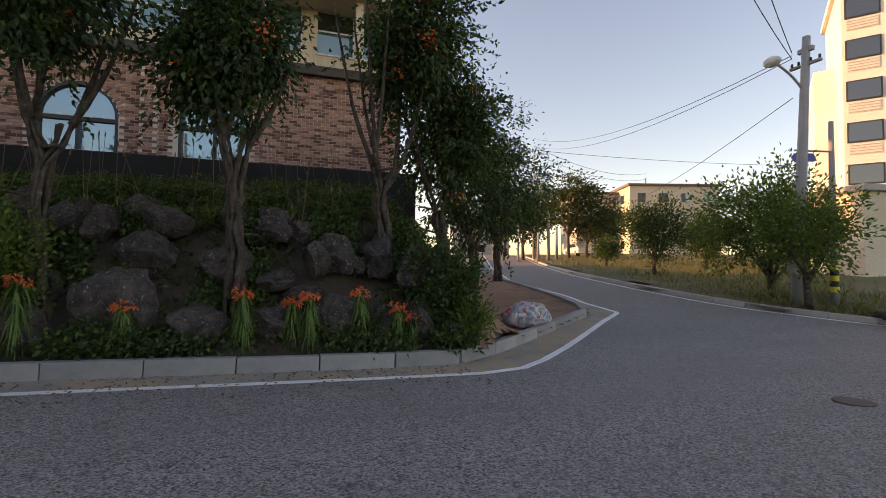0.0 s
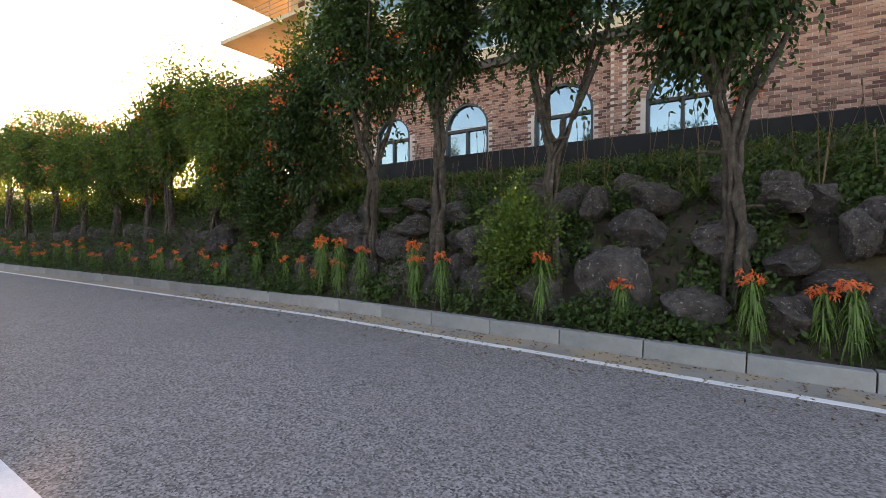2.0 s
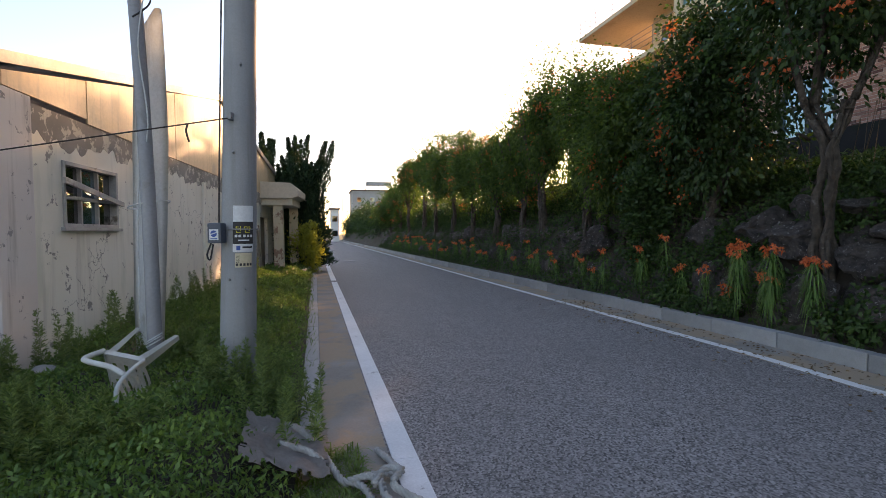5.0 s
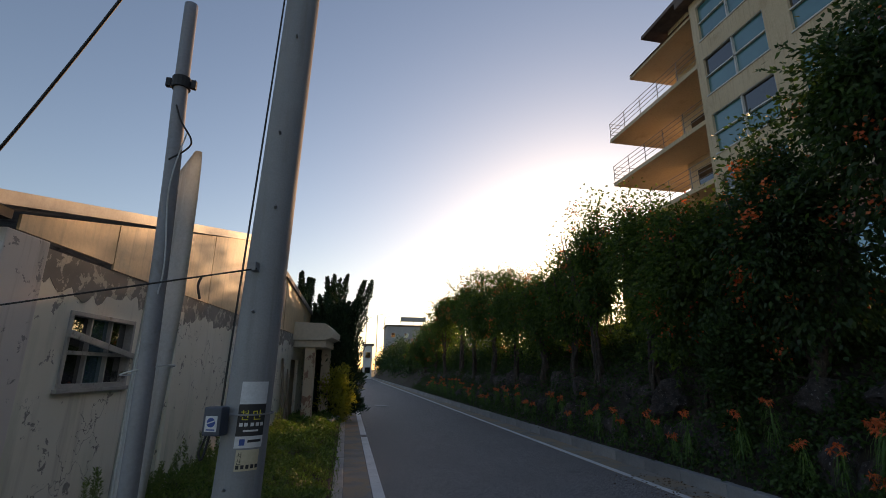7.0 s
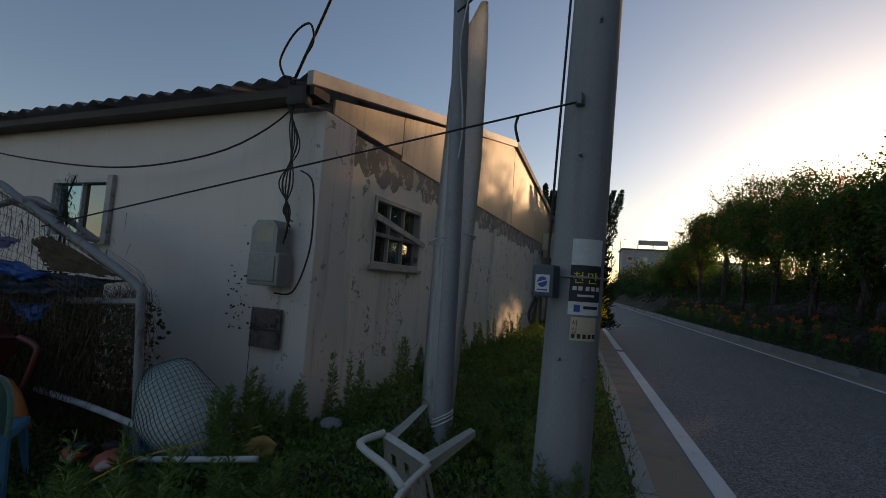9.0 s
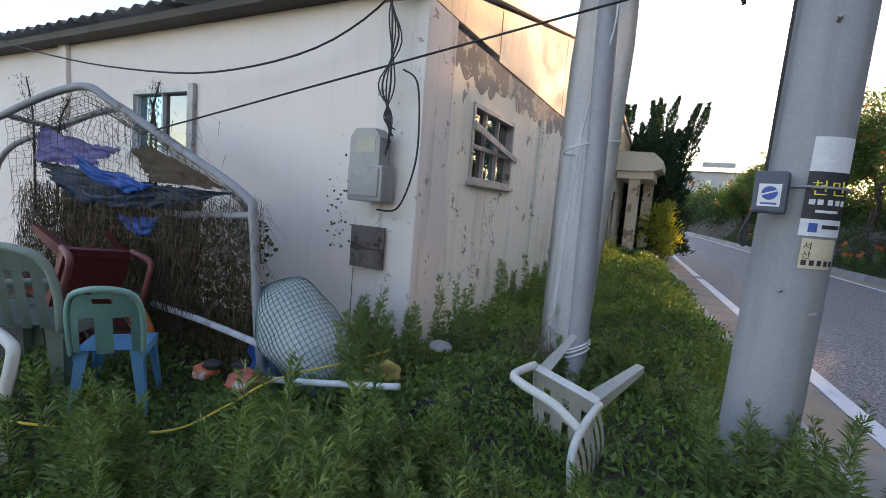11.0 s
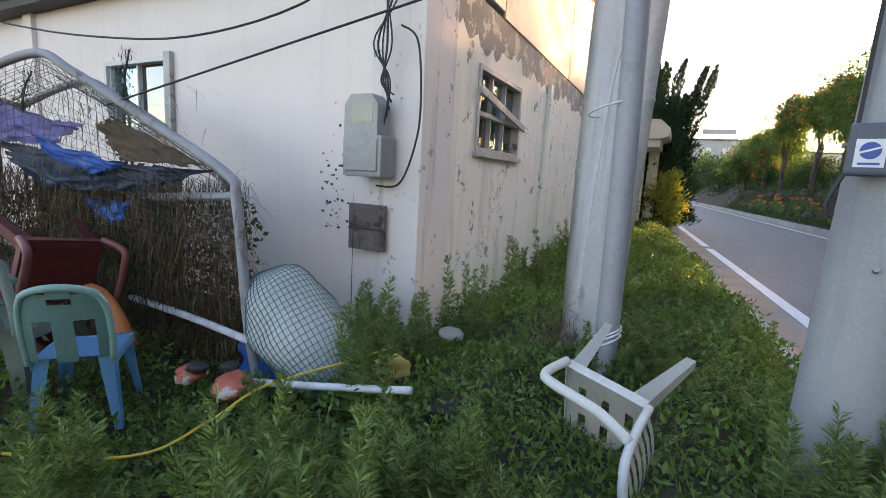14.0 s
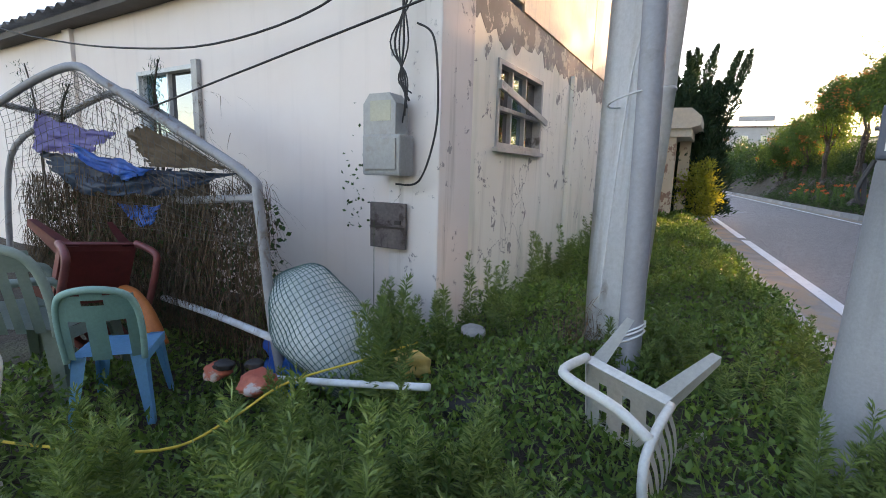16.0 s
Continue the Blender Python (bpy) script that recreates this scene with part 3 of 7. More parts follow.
kerb_far = tagged(new("kerb"), "pale granite kerb along the rocky bank", "kerb", kind="structure")
kerb_run([(7.015, 118), (7.015, 60)], 4.0, 0.16, 0.2, 0.3, KERB, kerb_far)
kerb_run([(7.015, 60.2), (7.015, 0.02), (7.03, -1.0), (7.14, -1.95), (7.45, -2.5), (8.25, -3.3), (8.97, -4.2), (9.85, -5.35), (10.95, -6.85), (11.3, -7.15), (12.5, -7.35), (16, -8.0), (20.3, -8.6), (30, -12.2), (42, -17)], 1.02, 0.16, 0.2, 0.3, KERB, kerb_far)
kerb_near = tagged(new("kerb"), "low worn concrete kerb beside the grass strip", "kerb", kind="structure")
kerb_run([(1.18, -8), (1.18, 60)], 1.0, 0.16, 0.055, 0.3, CONCRETE, kerb_near, skip=(12, 13))
kerb_side = tagged(new("kerb"), "grey concrete kerb along the side street", "kerb", kind="structure")
kerb_run([(p.x * 1.0 - 0.12, p.y - 0.42) for p in smooth_path([(*p, 0) for p in edge[2:]], 6)], 1.0, 0.2, 0.14, 0.3, CONCRETE, kerb_side)

# bank, verge, lots
by = span(-9, 20, 232) + span(21, 60, 40) + span(64, 118, 14)
bx = span(7.15, 9.4, 18) + span(9.7, 16, 21) + [18, 22, 28, 34, 40]


def nose(x, y):
    """Inside the bend of the kerb."""
    if y > -1.0:
        return True
    if x < 10.95:
        e = np.interp(x, [7.1, 7.14, 7.45, 8.25, 8.97, 9.85, 10.95], [-1.0, -1.95, -2.5, -3.3, -4.2, -5.35, -6.85])
    else:
        e = np.interp(x, [10.95, 11.3, 12.5, 16, 20.3, 30, 42], [-6.85, -7.15, -7.35, -8.0, -8.55, -12.1, -17])
    return y > e - 0.1


sheet("bank", bx, by, bank_z, SOIL, label="steep earth bank with rocks and plants", category="bank", keep=nose)
sheet("bare_earth", span(7.2, 26, 110), span(-9, -1.2, 78), lambda x, y: bank_z(x, y) + 0.015, RED_SOIL, label="reddish bare earth inside the bend", category="soil", keep=lambda x, y: nose(x, y) and y < -2.5)
sheet("verge", span(-12, 1.1, 60), span(-12, 60, 160), verge_z, SOIL, label="earth strip grown over with weeds", category="verge")


def lot_z(x, y):
    return ground_z(x, y) + 0.12 + 0.25 * sstep(-0.42 * x - y, 10.5, 17) + 0.1 * noise.noise(Vector((x * 0.5, y * 0.5, 0)))


def in_lot(x, y):
    e = np.interp(x, [p[0] for p in edge], [p[1] for p in edge])
    return y < e - 0.55


sheet("grass_lot", span(-6, 80, 86), span(-75, -10.5, 60), lot_z, GROUND, label="overgrown grassy plot across the street", category="ground", keep=in_lot)

# manhole cover
mh = thing("manhole_cover", "dark iron manhole cover set in the asphalt", "manhole cover", (3.67, -4.87, ground_z(3.67, -4.87) + 0.004), 20)
b = bmesh.new()
bmesh.ops.create_cone(b, cap_ends=True, segments=28, radius1=0.17, radius2=0.17, depth=0.02)
part("lid", b, mat("iron", (0.04, 0.035, 0.03), (0.07, 0.06, 0.05), 4, 0.6, 40, 0.4), mh)

mh2 = thing("manhole_cover", "pale worn manhole cover far along the road", "manhole cover", (3.05, 29.0, ground_z(3.05, 29.0) + 0.004))
b = bmesh.new()
bmesh.ops.create_cone(b, cap_ends=True, segments=28, radius1=0.36, radius2=0.36, depth=0.02)
part("lid", b, KERB, mh2)

# ---- the shed ----
SH = pose(-1.59, 7.84, 0, 0, 0, -5.7)    # local x: along the front to its east corner at 0, local y: away along the side wall
shed = thing("shed", "old cream-painted shed with flaking walls and a gable of metal sheets", "shed")
shed.matrix_basis = SH
GZ, WH, WT = -0.1, 2.87, 0.2


def wall_with_holes(u0, u1, z0, z1, holes, thick, along="x", off=0.0):
    """A wall along x or y, its outer face at off, with right-angled openings through it."""
    b = bmesh.new()
    us = sorted({u0, u1, *[h[0] for h in holes], *[h[1] for h in holes]})
    for a, c in zip(us, us[1:]):
        cuts = sorted([(h[2], h[3]) for h in holes if h[0] <= a and h[1] >= c])
        z = z0
        for lo, hi in cuts + [(z1, z1)]:
            if lo > z:
                if along == "x":
                    box(a, c, off, off + thick, z, lo, bm=b)
                else:
                    box(off - thick, off, a, c, z, lo, bm=b)
            z = hi
    bmesh.ops.remove_doubles(b, verts=b.verts, dist=1e-4)
    return b


part("front_wall", wall_with_holes(-12, -0.45, GZ, 3.12, [(-3.95, -2.88, 1.66, 2.37)], WT, "x", 0.02), FRONT_PAINT, shed, "plain cream front wall with faint runs")
part("side_wall", wall_with_holes(0.5, 19.5, GZ, WH, [(0.98, 2.16, 1.6, 2.36), (11.2, 12.3, 0.1, 2.1)], WT, "y", -0.02), SIDE_PAINT, shed, "cream side wall with large flaked patches")
part("corner_pier", box(-0.45, 0.0, 0.0, 0.5, GZ, 2.93, 0.015), CORNER_PAINT, shed, "cracked and chalky corner pier")
part("back_wall", box(-12, -WT, 19.3, 19.5, GZ, WH), FRONT_PAINT, shed)
part("far_wall", box(-12, -11.8, 0.25, 19.3, GZ, WH), FRONT_PAINT, shed)
# flaked band under the gable
b = bmesh.new()
g = np.random.default_rng(3)
prev = None
top = WH + 0.005
edge_pts = [(0.5, top)]
u = 0.5
while u < 19.4:
    edge_pts.append((u, top - 0.3 - 0.2 * noise.noise(Vector((u * 1.3, 2, 0))) - 0.09 * noise.noise(Vector((u * 6, 7, 0))) - 0.06 * noise.noise(Vector((u * 17, 3, 0))) - 0.05 * g.random()))
    u += 0.04 + 0.03 * g.random()
edge_pts.append((19.45, top))
part("flaked_band", prism(edge_pts, 0.003, "x", -0.02), BARE_BAND, shed, "bare cement band where the paint has fallen off")
# small upright ribs in the wall
for yy in (3.25, 5.6):
    part("rib", box(-0.02, 0.03, yy, yy + 0.12, GZ, WH - 0.25, 0.008), SIDE_PAINT, shed)
# gable of metal sheets
RY, RZ = 6.95, 4.72
n = 14
for i in range(n):
    y0, y1 = 0.12 + i * (19.4 - 0.12) / n, 0.12 + (i + 1) * (19.4 - 0.12) / n - 0.012
    def top_z(v):
        return 3.05 + (RZ - 3.05) * v / RY if v < RY else RZ - (RZ - 3.0) * (v - RY) / (19.4 - RY) * 1.0
    z0 = WH + 0.012 if y0 > 0.4 else 2.94
    pts = [(y0, z0), (y1, z0), (y1, top_z(y1)), (y0, top_z(y0))]
    if y0 < RY < y1:
        pts.insert(3, (RY, RZ))
    part("gable_sheet", prism(pts, 0.025, "x", -0.03 + 0.004 * (i % 2)), METAL_SHEET, shed)
# roof: two slopes of wavy sheet
def roof_slope(y0, z0, y1, z1):
    b = bmesh.new()
    N = 300
    rows = []
    for (yy, zz) in ((y0, z0), (y1, z1)):
        rows.append([b.verts.new((-12.3 + 12.36 * i / N, yy, zz + 0.03 * math.cos(2 * math.pi * (-12.3 + 12.36 * i / N) / 0.26))) for i in range(N + 1)])
    for i in range(N):
        b.faces.new((rows[0][i], rows[0][i + 1], rows[1][i + 1], rows[1][i]))
    bmesh.ops.solidify(b, geom=list(b.faces), thickness=0.02)
    return b
part("roof_slope", roof_slope(-0.28, 3.13, RY, RZ + 0.09), ROOF, shed, "weathered wavy roof sheets")
part("roof_slope", roof_slope(RY, RZ + 0.09, 19.7, 3.05), ROOF, shed)
part("verge_strip", prism([(-0.3, 3.04), (RY, RZ - 0.02), (RY, RZ + 0.12), (-0.3, 3.16)], 0.06, "x", 0.0), mat("verge_metal", (0.3, 0.29, 0.28), (0.4, 0.38, 0.36), 2, 0.5, 30, 0.1), shed, "folded metal strip along the gable")
part("verge_strip", prism([(RY, RZ - 0.02), (19.7, 2.98), (19.7, 3.1), (RY, RZ + 0.12)], 0.06, "x", 0.0), ROOF, shed)
part("eaves_board", box(-12.2, 0.0, -0.2, 0.02, 3.0, 3.08), DARK_TRIM, shed, "dark boards under the eaves")


def sliding_window(parent, along, u0, u1, z0, z1, off, sash, slat=False, face=1):
    """A sliding window in an opening: frame, sashes with panes, a mesh in front and a leaning slat."""
    w = part("window", bmesh.new(), None, parent)
    def bx_(a0, a1, d0, d1, c0, c1):
        return box(a0, a1, off + d0, off + d1, c0, c1, 0.004) if along == "x" else box(off - d1, off - d0, a0, a1, c0, c1, 0.004)
    t = 0.045
    for args in ((u0, u0 + t, -0.02, 0.14, z0, z1), (u1 - t, u1, -0.02, 0.14, z0, z1), (u0 + t, u1 - t, -0.02, 0.14, z0, z0 + t), (u0 + t, u1 - t, -0.02, 0.14, z1 - t, z1)):
        part("frame_bar", bx_(*args), sash, w)
    k = 3 if slat else 2
    wd = (u1 - u0 - 2 * t) / k
    for i in range(k):
        a = u0 + t + i * wd
        part("pane", bx_(a + 0.01, a + wd - 0.01, 0.062, 0.068, z0 + t, z1 - t), DARK_GLASS if (i + slat) % 2 else GLASS, w)
        part("sash_bar", bx_(a - 0.012, a + 0.016, 0.02, 0.085, z0 + t, z1 - t), sash, w)
    if slat:
        m = prism([(u0 - 0.02, z0 + 0.5), (u1 + 0.08, z0 + 0.3), (u1 + 0.08, z0 + 0.36), (u0 - 0.02, z0 + 0.57)], 0.03, "x", off + 0.03)
        part("slat", m, ALU, w, "loose aluminium slat fallen across the window")
        part("curtain", box(off - 0.16, off - 0.14, u0, u1, z0, z1), CURTAIN, w)
        part("rail", bx_(u0 + t, u1 - t, 0.0, 0.06, z0 + 0.33, z0 + 0.37), sash, w)
    else:
        part("curtain", box(u0, u1, off + 0.2, off + 0.22, z0, z1), CURTAIN, w)
    part("sill", bx_(u0 - 0.04, u1 + 0.04, -0.05, 0.02, z0 - 0.04, z0), sash, w)
    return w


sliding_window(shed, "y", 0.98, 2.16, 1.6, 2.36, -0.02, ALU, True)
sliding_window(shed, "x", -3.95, -2.88, 1.66, 2.37, 0.02, FRAME_WHITE)
part("window_shutter", box(-2.87, -2.78, -0.03, 0.015, 1.62, 2.4, 0.004), ALU, shed, "leaning insect screen beside the front window")
part("pilaster", box(-5.55, -5.35, -0.03, 0.02, GZ, 3.0, 0.006), FRONT_PAINT, shed)
# porch on two posts
porch = part("porch", bmesh.new(), None, shed)
part("slab", prism([(-0.02, 2.7), (0.95, 2.7), (1.2, 2.78), (1.2, 3.0), (0.95, 3.22), (-0.02, 3.26)], 2.4, "y", 11.2), BEIGE, porch, "thick cream concrete canopy with chamfered edge")
part("slab_edge", box(0.0, 1.0, 11.3, 13.5, 2.48, 2.7, 0.02), BEIGE, porch)
for (px, py) in ((0.5, 11.55), (0.78, 13.1)):
    part("post", box(px - 0.15, px + 0.15, py - 0.15, py + 0.15, GZ, 2.49, 0.012), plaster_mat("post_paint", (0.6, 0.5, 0.36), (0.66, 0.55, 0.4), (0.42, 0.25, 0.18), 0.56, 0.58, 2.5, False), porch, "square post with scraped paint")
part("step", box(0.0, 1.35, 11.2, 13.6, GZ, 0.3, 0.02), CONCRETE, porch)
part("door_leaf", box(-0.16, -0.12, 11.2, 12.3, 0.1, 2.1), WOOD, porch, "weathered plank door")
for i, (yy, lean) in enumerate(((10.0, 3), (10.25, 5), (10.5, 2), (10.8, 4))):
    pl = box(0.0, 0.03, -0.07, 0.07, 0, 1.9 - 0.15 * i, 0.004)
    o = part("plank", pl, WOOD, None, "")
    o.matrix_basis = SH @ pose(0.1, yy, 0.2, 0, -lean, 3 * i)
    tagged(o, "weathered plank leaning on the shed wall", "plank", "planks leaning on the shed")

# ---- the brick building and its upper floors ----
BXW = 16.0
house = thing("apartment_building", "apartment block with a brick base, cream upper floors and balconies", "apartment building")
Y0, Y1 = -3.0, 19.4
ARCHES = [(1.8, 3.76), (5.3, 7.3), (9.07, 10.95), (12.69, 14.5)]
AZ0, AZS, LEDGE = 4.42, 5.43, 7.4


def arch_outline(a, c, n=14):
    r = (c - a) / 2
    m = (a + c) / 2
    return [(a, AZ0), (a, AZS)] + [(m - r * math.cos(math.pi * k / n), AZS + 0.98 * r * math.sin(math.pi * k / n)) for k in range(1, n)] + [(c, AZS), (c, AZ0)]


def in_arch(yy, zz, grow=0.0):
    for a, c in ARCHES:
        r, m = (c - a) / 2 + grow, (a + c) / 2
        if zz < AZS:
            if a - grow < yy < c + grow:
                return True
        elif (yy - m) ** 2 + ((zz - AZS) / 0.98) ** 2 < r * r:
            return True
    return False


# backing wall with arched openings, built of upright strips
b = bmesh.new()
ycuts = sorted({Y0, Y1, *[a for a, c in ARCHES], *[c for a, c in ARCHES], *[a + (c - a) * (1 - math.cos(math.pi * k / 16)) / 2 for a, c in ARCHES for k in range(1, 16)]})
for y0, y1 in zip(ycuts, ycuts[1:]):
    m = (y0 + y1) / 2
    z0 = 3.3
    for a, c in ARCHES:
        if a < m < c:
            r = (c - a) / 2
            z0 = AZS + 0.98 * math.sqrt(max(r * r - (m - (a + c) / 2) ** 2, 0))
    box(BXW, BXW + 0.3, y0, y1, z0, LEDGE, bm=b)
    if z0 > 3.4:
        box(BXW, BXW + 0.3, y0, y1, 3.3, AZ0, bm=b)
brick_wall = part("brick_wall", b, MORTAR, house, "light mortar of the brick base")
# near-black sheet added behind the arches, standing in for the unlit room
part("room_backing", box(BXW + 1.4, BXW + 1.5, Y0, Y1, 3.3, LEDGE), FRAME_DARK, house)
for a, c in ARCHES:
    w = part("arched_window", bmesh.new(), None, house)
    part("pane", prism(arch_outline(a + 0.05, c - 0.05), 0.012, "x", BXW + 0.14), GLASS, w)
    t = 0.09
    # arched frame, transom and mullion
    o, q = arch_outline(a, c), arch_outline(a + t, c - t)
    q[0], q[-1] = (a + t, AZ0 + 0.02), (c - t, AZ0 + 0.02)
    fb = bmesh.new()
    lo = [fb.verts.new((BXW + 0.02, p[0], p[1])) for p in o]
    li = [fb.verts.new((BXW + 0.02, p[0], p[1])) for p in q]
    ho = [fb.verts.new((BXW + 0.16, p[0], p[1])) for p in o]
    hi_ = [fb.verts.new((BXW + 0.16, p[0], p[1])) for p in q]
    for i in range(len(o) - 1):
        fb.faces.new((lo[i], lo[i + 1], li[i + 1], li[i]))
        fb.faces.new((li[i], li[i + 1], hi_[i + 1], hi_[i]))
        fb.faces.new((lo[i], ho[i], ho[i + 1], lo[i + 1]))
    bmesh.ops.recalc_face_normals(fb, faces=fb.faces)
    part("frame", fb, FRAME_DARK, w)
    part("transom", box(BXW + 0.05, BXW + 0.135, a + 0.05, c - 0.05, AZS - 0.13, AZS - 0.02), FRAME_DARK, w)
    part("transom_strip", box(BXW + 0.03, BXW + 0.05, a + 0.05, c - 0.05, AZS - 0.03, AZS), FRAME_WHITE, w)
    part("mullion", box(BXW + 0.05, BXW + 0.135, (a + c) / 2 - 0.05, (a + c) / 2 + 0.05, AZ0, AZS - 0.13), FRAME_DARK, w)
    part("sill", box(BXW - 0.06, BXW + 0.1, a - 0.05, c + 0.05, AZ0 - 0.06, AZ0 + 0.015, 0.01), FRAME_WHITE, w)
    part("blind", box(BXW + 0.5, BXW + 0.52, a, c, AZ0, AZS + 0.6), TEAL_GLASS, w)
part("cornice", box(BXW - 0.22, BXW + 0.4, Y0 - 0.2, Y1, LEDGE, LEDGE + 0.18, 0.02), DARK_TRIM, house, "dark brown cornice above the bricks")
part("cornice", box(BXW - 0.1, BXW + 0.4, Y0 - 0.1, Y1, LEDGE + 0.18, LEDGE + 0.36, 0.02), DARK_TRIM, house)
part("pilaster", box(BXW - 0.12, BXW, 4.3, 4.75, 3.3, LEDGE), MORTAR, house)
part("end_wall", box(BXW + 0.3, BXW + 12, Y0, Y0 + 0.3, 2.0, LEDGE), MORTAR, house)
# upper floors
FL = [LEDGE + 0.36, 10.3, 13.1, 15.9, 18.7]
UX = BXW + 0.25
bays = [(-2.6, -0.2, 1), (0.3, 2.6, 2), (3.4, 6.6, 3), (7.4, 10.6, 3), (11.4, 14.9, 3), (15.9, 19.0, 3)]
for f, (z0, z1) in enumerate(zip(FL, FL[1:])):
    holes = [(a, c, z0 + 0.55, z1 - 0.4) for a, c, k in bays]
    part("storey_wall", wall_with_holes(Y0, Y1, z0, z1, holes, -0.25, "y", UX), CREAM, house)
    for a, c, k in bays:
        w = part("window", bmesh.new(), None, house)
        zm = (z0 + 0.55 + z1 - 0.4) / 2
        cols = 2
        for i in range(cols):
            u0, u1 = a + (c - a) * i / cols, a + (c - a) * (i + 1) / cols
            part("pane", box(UX + 0.12, UX + 0.13, u0, u1, z0 + 0.55, zm), TEAL_GLASS, w)
            part("pane", box(UX + 0.12, UX + 0.13, u0, u1, zm, z1 - 0.4), DARK_GLASS if (i + f) % 2 else TEAL_GLASS, w)
            part("mullion", box(UX + 0.02, UX + 0.14, u0 - 0.03, u0 + 0.03, z0 + 0.55, z1 - 0.4), FRAME_WHITE, w)
        part("transom", box(UX + 0.02, UX + 0.14, a, c, zm - 0.03, zm + 0.03), FRAME_WHITE, w)
        part("sill", box(UX - 0.04, UX + 0.14, a - 0.05, c + 0.05, z0 + 0.5, z0 + 0.56), FRAME_WHITE, w)
        part("head", box(UX + 0.02, UX + 0.14, a, c, z1 - 0.43, z1 - 0.4), FRAME_WHITE, w)
    part("room_backing", box(UX + 0.6, UX + 0.7, Y0, Y1, z0, z1), CURTAIN, house)
part("roof", box(UX - 0.5, UX + 13, Y0 - 0.4, Y1 + 0.3, FL[-1], FL[-1] + 0.5), TILE, house, "dark tiled roof edge")
part("south_wall", box(UX, UX + 12, Y0 - 0.02, Y0 + 0.28, FL[0], FL[-1]), CREAM, house)
# overhanging balcony floor over the first arches
part("balcony_slab", box(BXW - 1.0, UX + 0.1, -2.4, 3.0, 9.75, 10.0), CREAM, house)
part("column", box(BXW - 0.7, BXW - 0.45, -1.6, -1.35, FL[0], 9.75), CREAM, house)
# stepped-back north part with balconies
NX, NY1 = 18.6, 25.0
part("north_wall", box(NX, NX + 9, Y1, NY1 - 1.5, 3.0, 18.2), CREAM, house)
part("north_roof", prism([(16.3, 18.35), (NX + 10, 18.35), (NX + 10, 21.4), (NX + 4, 21.2)], 24.4 - Y1, "y", Y1), TILE, house)
part("soffit", box(16.4, NX + 1, Y1, 24.5, 18.2, 18.35), CREAM, house)
part("eave", box(16.2, NX + 3, Y1, 22.9, 19.6, 19.8, 0.02), TILE, house)
part("top_storey", box(17.2, NX + 9, Y1, 22.0, 18.35, 19.6), CREAM, house)
for k, zz in enumerate((6.9, 9.75, 12.58, 15.45)):
    bal = part("balcony", bmesh.new(), None, house)
    part("slab", box(16.4, NX, Y1 - 0.02, 27.05, zz, zz + 0.22, 0.01), CREAM, bal)
    part("slab", box(NX, NX + 2.5, NY1 - 1.5, 27.05, zz, zz + 0.22, 0.01), CREAM, bal)
    rails = [(16.45, Y1, 16.45, 27.0), (16.45, 27.0, NX + 2.4, 27.0)]
    for x0, y0, x1, y1 in rails:
        for h in (0.3, 0.55, 0.8, 1.05):
            part("rail", tube([(x0, y0, zz + 0.22 + h), (x1, y1, zz + 0.22 + h)], 0.018, 5), STEEL, bal)
        m = max(int(math.hypot(x1 - x0, y1 - y0) / 1.3), 1)
        for i in range(m + 1):
            px, py = x0 + (x1 - x0) * i / m, y0 + (y1 - y0) * i / m
            part("rail_post", tube([(px, py, zz + 0.2), (px, py, zz + 1.29)], 0.022, 5), STEEL, bal)
    for (u0, u1) in ((Y1 + 0.5, Y1 + 1.2), (Y1 + 2.0, Y1 + 3.4)):
        w = part("window", box(NX - 0.03, NX + 0.02, u0, u1, zz + 0.5, zz + 2.2), FRAME_DARK, house)
        part("pane", box(NX - 0.04, NX - 0.03, u0 + 0.06, u1 - 0.06, zz + 0.56, zz + 2.14), DARK_GLASS, w)
    part("air_conditioner", box(NX - 0.55, NX - 0.15, Y1 + 1.3, Y1 + 1.95, zz + 0.22, zz + 0.75, 0.02), FRAME_WHITE, house)
# retaining wall below the bricks, its shade put into a near-black colour
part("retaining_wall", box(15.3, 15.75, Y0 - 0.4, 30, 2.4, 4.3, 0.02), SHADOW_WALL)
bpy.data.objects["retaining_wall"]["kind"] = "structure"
tagged(bpy.data.objects["retaining_wall"], "low retaining wall on top of the bank, coloured near black for its shade", "wall")


# ---- plants ----
def rock_mesh(seed):
    g = random.Random(seed)
    b = bmesh.new()
    bmesh.ops.create_icosphere(b, subdivisions=4, radius=1)
    off = Vector((g.uniform(-50, 50), g.uniform(-50, 50), g.uniform(-50, 50)))
    cuts = [(Vector((g.gauss(0, 1), g.gauss(0, 1), g.gauss(0, 0.7))).normalized(), g.uniform(0.55, 0.82)) for _ in range(14)]
    for v in b.verts:
        n = v.co.normalized()
        for d, h in cuts:
            e = v.co.dot(d) - h
            if e > 0:
                v.co -= d * e * 0.97
        v.co += n * (0.14 * noise.noise(n * 1.7 + off) + 0.09 * noise.noise(n * 4.5 + off) + 0.045 * noise.noise(n * 10 + off) + 0.02 * noise.noise(n * 22 + off))
    me = bpy.data.meshes.new("rock")
    b.to_mesh(me)
    b.free()
    me.materials.append(ROCK)
    return me


ROCKS = [rock_mesh(i) for i in range(10)]


